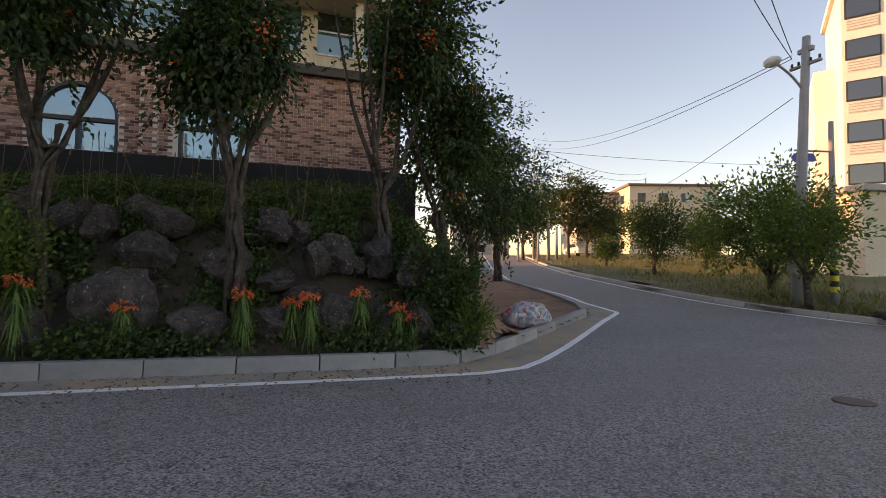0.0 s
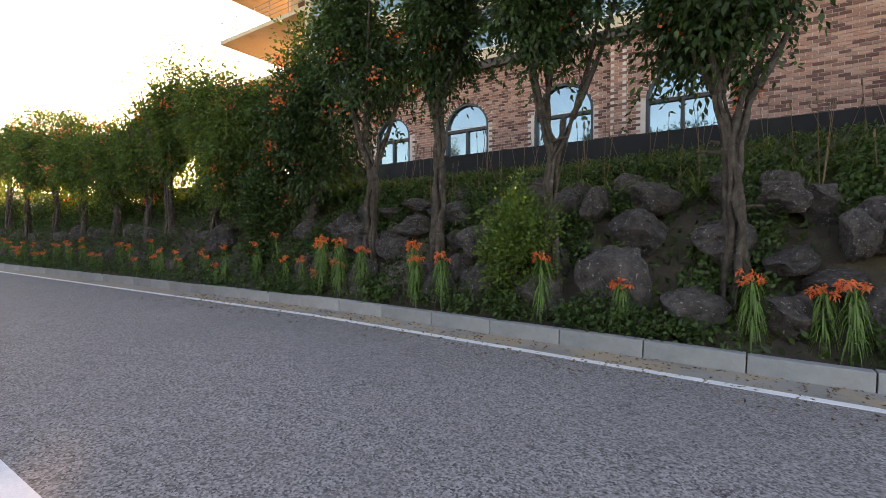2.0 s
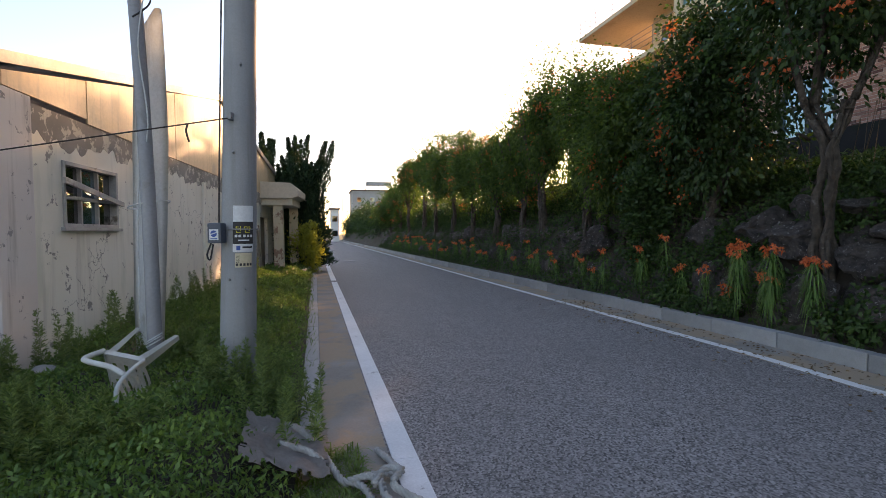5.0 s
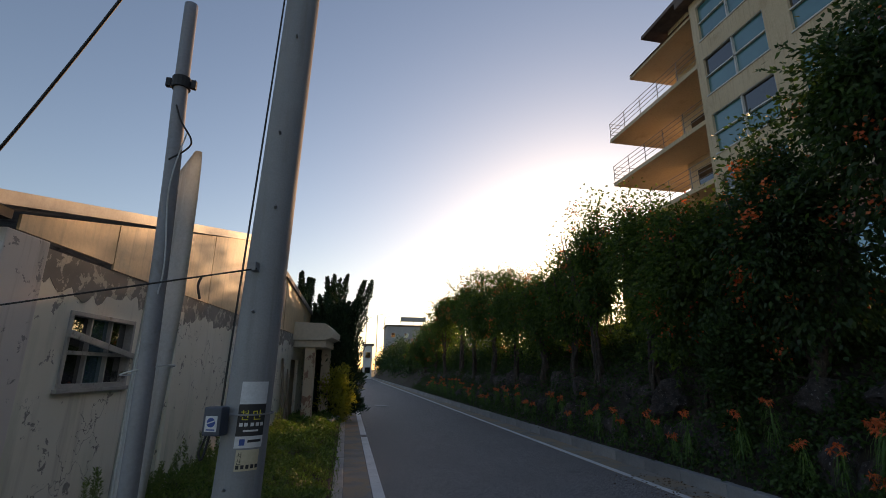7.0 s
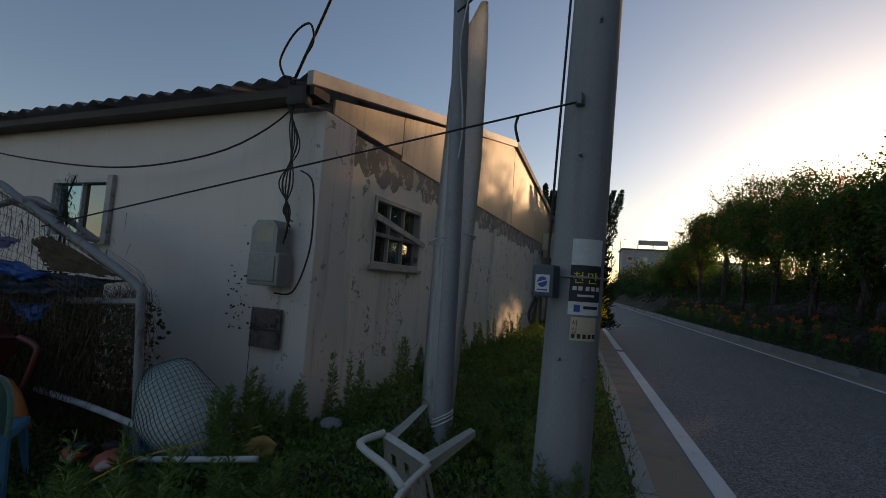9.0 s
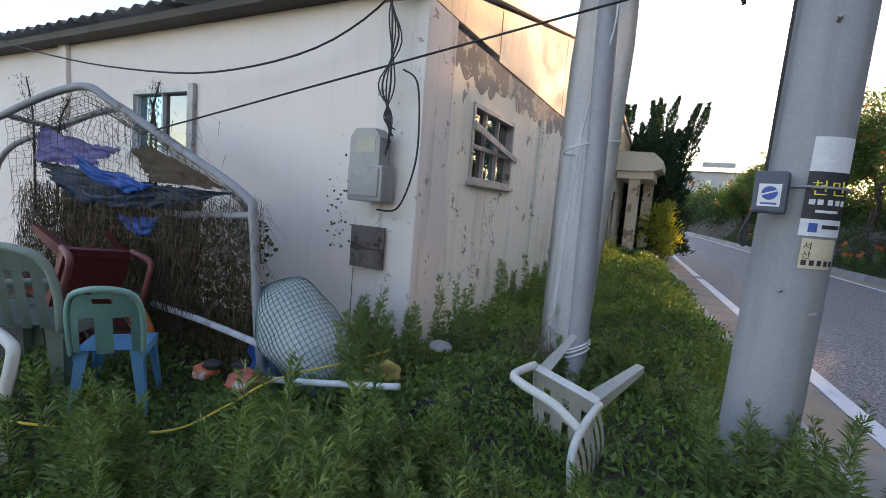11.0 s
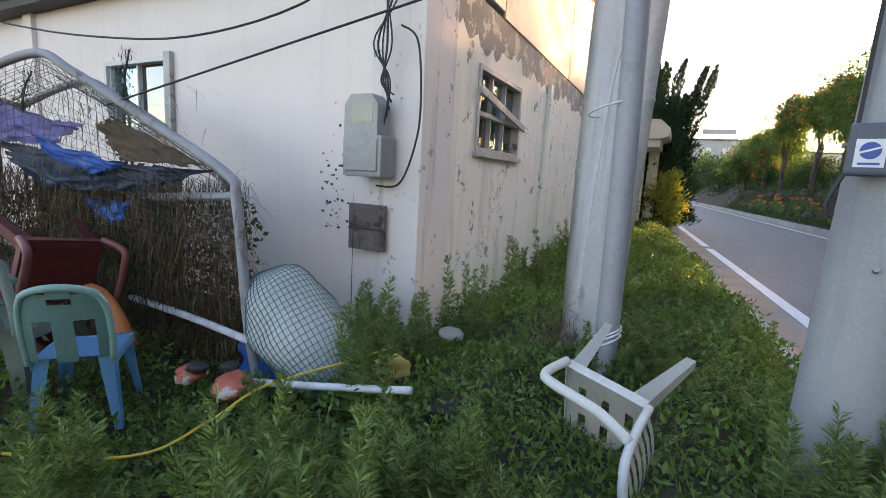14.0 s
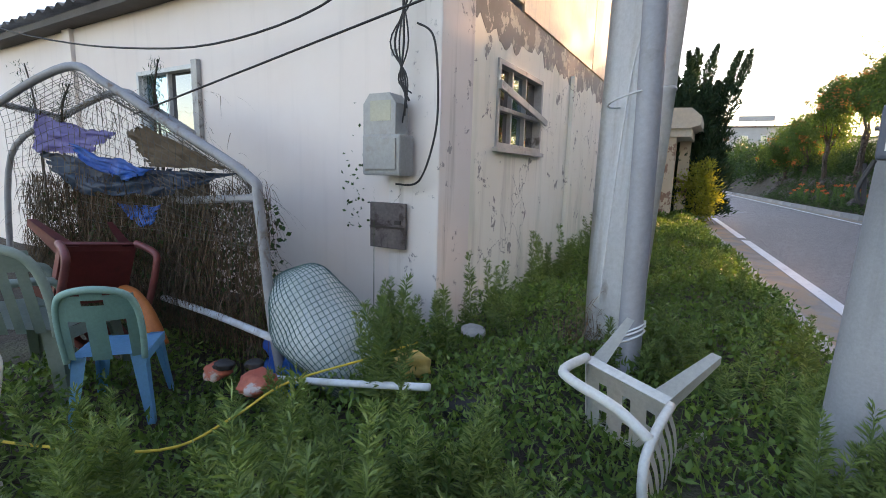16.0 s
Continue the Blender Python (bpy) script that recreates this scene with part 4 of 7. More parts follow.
def rock(x, y, z, sx, sy, sz, rz=0.0, tilt=0.0):
    ob = new("rock", ROCKS[rng.randrange(10)])
    ob.matrix_basis = Matrix.LocRotScale((x, y, z), Euler((radians(tilt), radians(tilt * 0.5), radians(rz))), (sx, sy, sz))
    return tagged(ob, "rugged grey-brown boulder set in the bank", "rock", "boulders of the bank")


# boulders: y, height, half length, half height; the face of the bank leans back
LOWER = [(2.64, 0.62, 0.49, 0.6), (1.66, 0.37, 0.4, 0.3), (0.63, 0.38, 0.4, 0.36), (0.22, 0.79, 0.42, 0.13), (-0.3, 0.35, 0.42, 0.45), (-1.0, 0.25, 0.4, 0.36), (-1.55, 0.3, 0.35, 0.36), (-2.15, 0.27, 0.4, 0.36), (6.36, 0.42, 0.48, 0.42), (4.68, 0.42, 0.46, 0.42), (5.5, 0.3, 0.42, 0.35), (3.65, 0.35, 0.4, 0.4), (7.4, 0.42, 0.5, 0.42), (8.4, 0.4, 0.5, 0.42), (0.68, 1.0, 0.3, 0.19)]
UPPER = [(2.37, 1.35, 0.41, 0.36), (2.29, 1.87, 0.38, 0.25), (0.63, 1.79, 0.36, 0.27), (0.0, 1.34, 0.22, 0.3), (-0.28, 1.4, 0.34, 0.42), (-0.9, 1.36, 0.28, 0.42), (3.08, 1.81, 0.2, 0.26), (3.53, 1.85, 0.24, 0.27), (6.49, 1.5, 0.45, 0.22), (6.8, 1.08, 0.28, 0.27), (7.21, 1.79, 0.28, 0.18), (4.98, 1.21, 0.42, 0.3), (6.55, 1.93, 0.54, 0.17), (5.79, 1.75, 0.5, 0.27), (1.35, 1.25, 0.36, 0.3), (4.1, 1.3, 0.36, 0.32), (7.9, 1.35, 0.5, 0.4), (8.6, 1.5, 0.45, 0.35), (-1.6, 1.15, 0.42, 0.4), (12.9, 1.2, 0.6, 0.4)]
for y, z, l, h in LOWER + UPPER:
    x = float(np.interp(z, [0.2, 0.6, 1.1, 1.7, 2.2], [7.68, 7.82, 8.08, 8.5, 8.9]))
    rock(x, y, z, 0.5, l * 1.08, h * 1.08, rng.uniform(-12, 12), rng.uniform(-8, 8))
# smaller boulders that fill the courses above
for level, (x0, z0) in enumerate(((7.95, 0.75), (8.3, 1.25), (8.65, 1.72), (9.0, 2.05))):
    y = -1.7 + 0.3 * level
    while y < 8.6:
        if rng.random() < 0.55:
            s = rng.uniform(0.2, 0.32)
            rock(x0 + rng.uniform(-0.05, 0.12), y, z0 + rng.uniform(-0.12, 0.1), 0.34, s * rng.uniform(1.0, 1.4), s, rng.uniform(-25, 25), rng.uniform(-15, 15))
        y += rng.uniform(0.6, 0.95)
y = 9.2
while y < 48:
    rock(7.85 + rng.uniform(-0.1, 0.15), y, 0.35, 0.45, rng.uniform(0.4, 0.62), rng.uniform(0.4, 0.6), rng.uniform(-15, 15), rng.uniform(-10, 10))
    if rng.random() < 0.75:
        rock(8.4 + rng.uniform(-0.1, 0.2), y + 0.4, 1.3, 0.45, rng.uniform(0.4, 0.6), rng.uniform(0.35, 0.5), rng.uniform(-15, 15), rng.uniform(-10, 10))
    y += rng.uniform(0.85, 1.3)


def crown_points(g, centre, size, clumps, per, spread, lo=None):
    """Leaf places in clumps inside an uneven ellipsoid, with gaps between the clumps."""
    c = np.asarray(centre)
    s = np.asarray(size)
    d = unit(g.normal(size=(clumps, 3)))
    r = g.random((clumps, 1)) ** 0.42
    cc = c + d * r * s * (0.75 + 0.45 * g.random((clumps, 1)))
    if lo is not None:
        cc = cc[cc[:, 2] > lo]
    k = len(cc)
    off = g.normal(size=(k, per, 3)) * np.asarray(spread) * (0.6 + 0.8 * g.random((k, 1, 1)))
    pts = (cc[:, None, :] + off).reshape(-1, 3)
    out = unit(off.reshape(-1, 3) + 0.5 * unit(pts - c) + g.normal(size=pts.shape) * 0.5)
    return pts, out, cc


def vine_tree(x, y, z0, top, seed, fork=2.2, low=2.5, width=1.35, leaves_n=75, clumps=95, flowers=16, lean=0.0, wide_y=1.15, lobes=1, shift=0.0, leaf=None):
    """A slim tree wrapped in trumpet vine: twisted stems, forked limbs, a dense dark crown, orange blossom."""
    g = np.random.default_rng(seed)
    r = random.Random(seed)
    t = thing("tree", "slim tree wrapped in climbing vine with orange blossom", "tree", (x, y, z0), group="trees on the bank")
    b = bmesh.new()
    H = top - z0
    f = fork - z0
    ends = []
    # braided stems that wander, part and join again, and fork below the crown
    bend = [Vector((0.08 * noise.noise(Vector((q * 0.23, seed, 1))) * min(q, 4) / 4, 0.16 * noise.noise(Vector((q * 0.23, seed + 0.5, 5))) * min(q, 4) / 4, 0)) for q in range(11)]
    split = 0.7 + 0.15 * r.random()
    fork_a = r.random() * 6.28
    for k in range(8):
        a0 = k * 0.785 + r.random() * 0.5
        rr = 0.08 + 0.035 * r.random()
        thick = 0.026 + 0.024 * r.random()
        twist = r.uniform(0.4, 2.4) * (1 if k % 3 else -1)
        side = 1 if k < 4 else -1
        pts = []
        n = 26
        for i in range(n + 1):
            q = i / n
            a = a0 + q * twist
            w = 0.85 * rr * (1.5 - 1.3 * q if q < 0.3 else 1.14 - 0.35 * q)
            o = max(q - split, 0) / (1 - split) * 0.17 * side
            c = bend[min(int(q * 10), 9)].lerp(bend[min(int(q * 10), 9) + 1], q * 10 - min(int(q * 10), 9))
            wx = 0.055 * noise.noise(Vector((q * f * 2.6, seed, k * 3.1)))
            wy = 0.055 * noise.noise(Vector((q * f * 2.6, seed + 9, k * 3.1)))
            pts.append((c.x + w * math.cos(a) + lean * q * f + wx + o * math.cos(fork_a) * 0.5, c.y + w * math.sin(a) + wy + o, q * f))
        tube(pts, thick * 1.25, 8, b, thick * 0.8, 0.9)
        ends.append(pts[-1])
    for k in range(3):
        q = 0.35 + 0.6 * r.random()
        a = r.random() * 6.28
        s = ends[k]
        tube([(s[0] * q, s[1] * q, f * q), (s[0] * q + 0.22 * math.cos(a), s[1] * q + 0.3 * math.sin(a), f * q + 0.06), (s[0] * q + 0.3 * math.cos(a), s[1] * q + 0.42 * math.sin(a), f * q + 0.05)], 0.026, 6, b, 0.012, 0.5)
    part("trunk", b, BARK, t, smooth=True)
    for k in range(6):
        a = k * 1.05 + r.random()
        e = ends[k]
        sp = 0.55 + 0.6 * r.random()
        pts = smooth_path([e, (e[0] + 0.35 * sp * math.cos(a), e[1] + 0.4 * sp * math.sin(a), e[2] + 0.28 * (H - f)), (e[0] + 0.7 * sp * math.cos(a), e[1] + 0.8 * sp * math.sin(a), e[2] + 0.75 * (H - f))], 5)
        part("limb", tube(pts, 0.05, 6, taper=0.014, wobble=0.5), BARK, t, smooth=True)
    cz = (low - z0 + H) / 2
    P, D, cc = crown_points(g, (lean * f, shift, cz), (width, width * wide_y, (H - (low - z0)) / 2), clumps, leaves_n, 0.2)
    for q in range(1, lobes):
        o = np.array([lean * f + 0.3 * width * g.normal(), width * wide_y * g.uniform(-1.0, 1.0), cz + 0.3 * (H - (low - z0)) * g.uniform(-1.0, 0.8)])
        k = g.uniform(0.4, 0.75)
        P2, D2, c2 = crown_points(g, o, (width * k, width * wide_y * k, 0.3 * (H - (low - z0))), int(clumps * 0.45), leaves_n, 0.17)
        P, D, cc = np.concatenate([P, P2]), np.concatenate([D, D2]), np.concatenate([cc, c2])
    D = D + np.array([0, 0, -0.35])
    q = leaves(P, D, 0.085 + 0.05 * g.random(len(P)), 0.045 + 0.025 * g.random(len(P)), g, 0.15)
    # long sprays that break the outline
    ns = 44
    sc = cc[g.integers(0, len(cc), ns)]
    sd_ = unit(sc - np.array([lean * f, 0, cz]) + g.normal(size=(ns, 3)) * 0.35)
    for i in range(ns):
        m = 22
        tt = np.linspace(0, 1, m)[:, None]
        line = sc[i] + sd_[i] * tt * (0.45 + 0.75 * g.random()) - np.array([0, 0, 1.0]) * tt ** 2 * 0.2
        line = np.repeat(line, 2, 0)
        q = np.concatenate([q, leaves(line, sd_[i] * 0.5 + g.normal(size=line.shape) * 0.7, 0.09, 0.045, g, 0.1)])
    quads_ob("crown", q, leaf or LEAF, t)
    if flowers:
        fc = cc[g.integers(0, len(cc), flowers)]
        fc = fc + unit(fc - np.array([0, 0, cz])) * 0.22
        fp = np.repeat(fc, 26, 0) + g.normal(size=(flowers * 26, 3)) * 0.09
        quads_ob("blossom", leaves(fp, g.normal(size=fp.shape), 0.07, 0.05, g), ORANGE, t, "orange trumpet blossom")
    return t


# x, y, top, seed, fork, foot of the crown, half width, lean, how much wider along the road, shift of the crown
NEAR_TREES = [(7.92, 1.2, 6.0, 12, 3.1, 3.3, 0.68, 0.0, 1.15, 0.1), (7.85, 3.55, 6.6, 11, 3.1, 3.85, 0.74, 0.03, 1.2, 0.1), (8.05, 5.75, 6.4, 15, 3.9, 3.95, 0.6, 0.0, 1.15, 0.0), (7.95, 7.3, 6.5, 16, 3.2, 3.35, 0.74, 0.0, 1.2, 0.15), (8.6, -1.1, 6.9, 13, 3.0, 3.9, 0.75, 0.02, 1.1, -0.6), (9.6, -2.5, 5.4, 14, 2.8, 2.8, 0.8, 0.05, 1.2, -0.2)]
for x, y, top, seed, fork, low, w, lean, wy, shift in NEAR_TREES:
    vine_tree(x, y, bank_z(x, y) - 0.1, top, seed, fork, low, w, 80, 90, 9, lean, wide_y=wy, lobes=2, shift=shift)
# the row goes on: crowns like parasols on bare stems, with gaps of sky under and between them
FAR_TREES = [(8.5, 9.7, 5.9, 2.0, 1.1), (8.3, 11.8, 5.6, 2.3, 1.0), (8.3, 13.6, 6.1, 2.9, 0.9), (8.3, 16.1, 6.7, 3.2, 0.6), (8.4, 17.8, 5.6, 2.8, 0.75), (8.3, 20.0, 5.4, 2.7, 1.0), (8.2, 22.6, 6.4, 2.8, 1.1), (8.4, 26.3, 7.0, 3.0, 1.35), (8.2, 29.4, 7.3, 3.4, 1.25), (8.5, 33.5, 6.7, 4.7, 1.1), (8.2, 37.6, 6.9, 3.2, 1.35), (8.5, 42.8, 6.0, 2.8, 1.6), (8.3, 47.0, 5.7, 2.6, 1.6)]
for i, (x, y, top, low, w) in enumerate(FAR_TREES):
    vine_tree(x, y, bank_z(x, y) - 0.1, top, 17 + i, low + 0.2, low, w * 0.85, 80 if y > 17 else 90, 95, 44, 0.0, wide_y=1.3, lobes=4, leaf=HAZY_LEAF if y > 10 else LEAF)
vine_tree(12.2, -4.2, 0.6, 5.0, 41, 2.2, 2.0, 1.1, 80, 90, 0, 0.0)
vine_tree(14.5, -6.0, 0.8, 6.4, 42, 2.5, 2.2, 1.5, 80, 110, 0, 0.0)


def shrub(x, y, z, rx, ry, rz, seed, material, label, n=70, per=60, L=0.07, W=0.04, name="shrub", spread=0.1):
    g = np.random.default_rng(seed)
    t = thing(name, label, "shrub", (x, y, z))
    b = bmesh.new()
    for k in range(6):
        a = k + g.random()
        tube([(0, 0, -0.1), (0.3 * rx * math.cos(a), 0.3 * ry * math.sin(a), 0.5 * rz), (0.7 * rx * math.cos(a), 0.7 * ry * math.sin(a), 1.2 * rz)], 0.02, 5, b, 0.006)
    part("stem", b, BARK, t)
    P, D, cc = crown_points(g, (0, 0, rz), (rx, ry, rz), n, per, spread)
    P[:, 2] = np.maximum(P[:, 2], 0.0)
    quads_ob("crown", leaves(P, D + np.array([0, 0, 0.3]), L, W, g), material, t)
    return t


shrub(7.7, 4.0, 0.35, 0.5, 0.55, 0.85, 51, LEAF_LIGHT, "bright green leafy shrub among the boulders", 120, 70)
shrub(7.75, 10.7, 0.4, 0.3, 0.34, 1.5, 54, LEAF, "ivy-clad stump like a leafy column", 120, 70, 0.09, 0.06, "ivy_column", 0.09)
shrub(7.9, -1.9, 0.3, 0.6, 0.7, 0.7, 52, LEAF, "dark green shrub by the boulders", 110, 60)
shrub(7.45, -2.35, 0.1, 0.25, 0.3, 0.25, 53, LEAF_LIGHT, "low grassy tuft on the kerb edge", 40, 30, 0.16, 0.02)

# ground cover on the bank
BANK_LEAF = leaf_mat("bank_leaves", (0.022, 0.05, 0.014), (0.075, 0.13, 0.034), (0.03, 0.055, 0.018))
g = np.random.default_rng(61)
N = 22000
X = 7.3 + 8.3 * g.random(N) ** 1.9
Y = -4.5 + np.where(g.random(N) < 0.6, 17 * g.random(N), 55 * g.random(N))
keepm = g.random(N) < np.clip((X - 7.2) / 0.6, 0.15, 1)
patch = np.array([noise.noise(Vector((x * 0.7, y * 0.7, 5))) for x, y in zip(X, Y)])
keepm &= (patch > -0.12) & (Y > np.where(X < 8.6, -2.5, -1.9))
X, Y = X[keepm], Y[keepm]
Z = np.array([bank_z(x, y) for x, y in zip(X, Y)]) + 0.02 + 0.22 * g.random(len(X)) ** 2
C = np.stack([X, Y, Z], 1)
quads_ob("ground_cover", leaves(C, g.normal(size=C.shape) + np.array([-0.4, 0, 0.6]), 0.1 + 0.06 * g.random(len(C)), 0.06, g), BANK_LEAF, None, "low leafy ground cover over the bank", "stuff", "plants")
N = 14000
X = 8.9 + 6.2 * g.random(N) ** 1.25
Y = -4.0 + np.where(g.random(N) < 0.6, 17 * g.random(N), 50 * g.random(N))
tuft = np.array([noise.noise(Vector((x * 1.1, y * 1.1, 15))) for x, y in zip(X, Y)])
keepm = (tuft > -0.1) & (Y > -1.9)
X, Y, tuft = X[keepm], Y[keepm], tuft[keepm]
C = np.stack([X, Y, np.array([bank_z(x, y) for x, y in zip(X, Y)])], 1)
quads_ob("long_grass", blades(C, g.normal(size=C.shape) * np.array([1, 1, 0.2]) + np.array([0, 0, 1.1]), (0.5 + 0.5 * g.random(len(C))) * (0.75 + 1.1 * np.clip(tuft, 0, 0.6)), 0.02, 0.75, g), BANK_GRASS, None, "long arching grass on the upper bank", "stuff", "grass")


def strap_plant(x, y, z, h, seed):
    """A clump of long strap leaves that arch over, with a few seed stalks."""
    g = np.random.default_rng(seed)
    t = thing("strap_leaf_plant", "clump of long arching strap leaves above the boulders", "plant", (x, y, z), group="strap-leaved plants on the bank")
    n = 46
    a = g.random(n) * 6.28
    C = np.stack([0.12 * np.cos(a) * g.random(n), 0.16 * np.sin(a) * g.random(n), np.full(n, -0.03)], 1)
    D = np.stack([np.cos(a) * 0.55, np.sin(a) * 0.75, 0.9 + 0.7 * g.random(n)], 1)
    quads_ob("foliage", blades(C, D, h * (0.75 + 0.6 * g.random(n)), 0.026, 0.75, g), STRAP, t)
    b = bmesh.new()
    for k in range(int(g.integers(0, 4))):
        u, v = g.normal() * 0.12, g.normal() * 0.16
        tube([(0, 0, 0), (u * 0.6, v * 0.6, h * 0.7), (u, v, h * 1.25)], 0.007, 5, b, 0.004)
        tube([(u, v, h * 1.22), (u * 1.05, v * 1.05, h * 1.22 + 0.1)], 0.016, 5, b, 0.008)
    if len(b.verts):
        part("seed_stalk", b, DRY, t)


STRAP = leaf_mat("strap_leaves", (0.045, 0.085, 0.02), (0.15, 0.2, 0.06), (0.05, 0.09, 0.025))
y, i = -1.7, 0
while y < 30:
    x = 9.15 + rng.uniform(-0.25, 0.5)
    strap_plant(x, y, bank_z(x, y), rng.uniform(0.65, 1.1), 300 + i)
    if rng.random() < 0.6:
        x += rng.uniform(0.9, 2.6)
        strap_plant(x, y + 0.2, bank_z(x, y + 0.2), rng.uniform(0.6, 1.0), 500 + i)
    y += rng.uniform(0.28, 0.6) if y < 12 else rng.uniform(0.7, 1.3)
    i += 1


def lily(x, y, z, h, seed, n=110, heads=7):
    """A day lily: a fountain of strap leaves and a head of orange flowers."""
    g = np.random.default_rng(seed)
    t = thing("day_lily", "orange day lily with hanging strap leaves", "flower", (x, y, z), group="day lilies along the kerb")
    hh = h * (0.3 + 0.64 * g.random(n) ** 0.8)
    a = g.random(n) * 6.28
    C = np.stack([0.02 * np.cos(a), 0.02 * np.sin(a), hh], 1)
    D = np.stack([np.cos(a) * 0.38, np.sin(a) * 0.38, 0.5 + 0.5 * g.random(n)], 1)
    quads_ob("foliage", blades(C, D, 0.08 + h * (0.2 + 0.1 * g.random(n)), 0.018, 1.7, g), BLADE, t)
    b = bmesh.new()
    tube([(0, 0, -0.05), (0.01, 0.01, h * 0.5), (0, 0, h)], 0.012, 5, b, 0.007)
    part("stem", b, BLADE, t)
    for k in range(heads):
        c = np.array([0.1 * math.cos(k * 1.3) * (k > 0), 0.11 * math.sin(k * 1.3) * (k > 0), h + 0.09 * g.random() - 0.012 * k])
        P = np.repeat(c[None], 16, 0) + g.normal(size=(16, 3)) * 0.015
        quads_ob("flower_head", leaves(P, g.normal(size=(16, 3)) + np.array([0, 0, 0.3]), 0.06, 0.022, g, 0.35), ORANGE, t)
    return t


LILIES = [(3.48, 1.07), (2.42, 0.73), (1.0, 0.89), (0.37, 0.76), (0.14, 0.83), (-0.57, 0.87), (-1.12, 0.66), (-1.35, 0.5), (5.19, 1.03), (5.83, 1.2), (5.72, 0.97), (8.14, 1.28), (7.54, 1.24), (7.04, 1.14), (7.6, 0.85), (8.3, 0.6)]
for i, (y, head) in enumerate(LILIES):
    x = 7.32 + 0.08 * (i % 2)
    z = bank_z(x, y) - 0.02
    lily(x, y, z, head - 0.04 - z, 70 + i)
y = 8.1
i = 0
while y < 40:
    x = 7.35 + rng.uniform(-0.05, 0.35)
    lily(x, y, bank_z(x, y) - 0.02, rng.uniform(0.5, 1.05), 100 + i, 55, 4)
    y += rng.uniform(0.3, 0.75)
    i += 1

# creepers hanging over the boulders
N = 135000
X = 7.25 + 3.2 * g.random(N)
Y = -3.2 + np.where(g.random(N) < 0.48, 13 * g.random(N), 50 * g.random(N))
ivy = np.array([noise.noise(Vector((x * 1.3, y * 1.3, 31))) + 0.4 * noise.noise(Vector((x * 4, y * 4, 35))) for x, y in zip(X, Y)]) > 0.02 - 0.02 * np.clip(X - 8.2, 0, 1) - 0.3 * np.clip((Y - 7) / 4, 0, 1)
ivy &= Y > np.where(X < 8.6, -2.5, -1.9)
X, Y = X[ivy], Y[ivy]
C = np.stack([X - 0.28 * g.random(len(X)), Y, np.array([bank_z(x, y) for x, y in zip(X, Y)]) + 0.05 + 0.25 * g.random(len(X))], 1)
quads_ob("creeper", leaves(C, g.normal(size=C.shape) + np.array([-0.7, 0, 0.1]), 0.06 + 0.04 * g.random(len(C)), 0.045, g, 0.2), leaf_mat("creeper_leaves", (0.02, 0.05, 0.014), (0.06, 0.115, 0.03)), None, "leafy creeper spilling over the boulders", "stuff", "plants")

# juniper and bush beyond the shed
def juniper(x, y, z, h, w, seed):
    g = np.random.default_rng(seed)
    t = thing("juniper_tree", "dark twisting juniper with pointed tips", "tree", (x, y, z))
    b = bmesh.new()
    tube([(0, 0, -0.2), (0.05, 0, h * 0.5)], 0.16, 7, b, 0.06, 0.3)
    part("trunk", b, BARK, t)
    out = []
    spires = [(0, 0, 1.0)] + [(w * (0.3 + 0.4 * g.random()) * math.cos(k * 0.63), w * (0.3 + 0.4 * g.random()) * math.sin(k * 0.63), 0.72 + 0.27 * g.random()) for k in range(13)]
    for sx, sy, f in spires:
        n = 2600
        q = g.random(n) ** 1.15
        rad = 0.36 * w * (1 - q) ** 0.8 * (0.3 + 0.75 * g.random(n)) * (1 + 0.35 * np.sin(q * 27 + sx * 9))
        a = g.random(n) * 6.28
        tw = 0.34 * np.sin(q * 5 + sx * 3) + 0.25 * q
        P = np.stack([sx * (0.75 + 0.4 * q) + rad * np.cos(a) + 0.6 * tw * q, sy * (0.75 + 0.4 * q) + rad * np.sin(a), 0.15 + q * f * (h - 0.3)], 1)
        D = np.stack([np.cos(a) * 0.5 + 0.3 * np.sin(q * 9), np.sin(a) * 0.5, np.full(n, 0.85)], 1) + g.normal(size=(n, 3)) * 0.45
        out.append(leaves(P, D, 0.12 + 0.16 * (1 - q), 0.05, g))
    quads_ob("crown", np.concatenate(out), CONIFER, t)


juniper(0.6, 21.6, 0.1, 5.35, 1.5, 81)
juniper(-0.7, 22.4, 0.1, 5.6, 1.7, 82)
juniper(-2.2, 23.2, 0.1, 5.7, 1.7, 84)
shrub(0.95, 20.8, 0.1, 0.5, 0.9, 0.9, 83, YELLOW_LEAF, "yellow-green bush beside the porch", 100, 60, 0.12, 0.04)


# ---- weeds on the grass strip ----
g = np.random.default_rng(91)


def scatter(n, x0, x1, y0, y1, zf, power=1.0):
    X = x0 + (x1 - x0) * g.random(n)
    Y = y0 + (y1 - y0) * g.random(n) ** power
    return np.stack([X, Y, np.array([zf(x, y) for x, y in zip(X, Y)])], 1)


C = scatter(120000, -3.2, 1.12, 4.4, 21, verge_z, 1.9)
lump = np.array([noise.noise(Vector((x * 1.6, y * 1.6, 8))) for x, y, z in C])
C[:, 2] += (0.04 + 0.24 * np.clip(lump + 0.4, 0, 1) * np.clip(np.hypot(C[:, 0] + 0.12, C[:, 1] - 6.6) / 0.8, 0.1, 1)) * (0.25 + 0.75 * g.random(len(C)))
C = C[(C[:, 0] < 1.02) | (g.random(len(C)) < 0.25)]
C = C[(np.abs(C[:, 0] - 1.05) > 0.25) | (np.abs(C[:, 1] - 5.58) > 0.32) | (g.random(len(C)) < 0.12)]
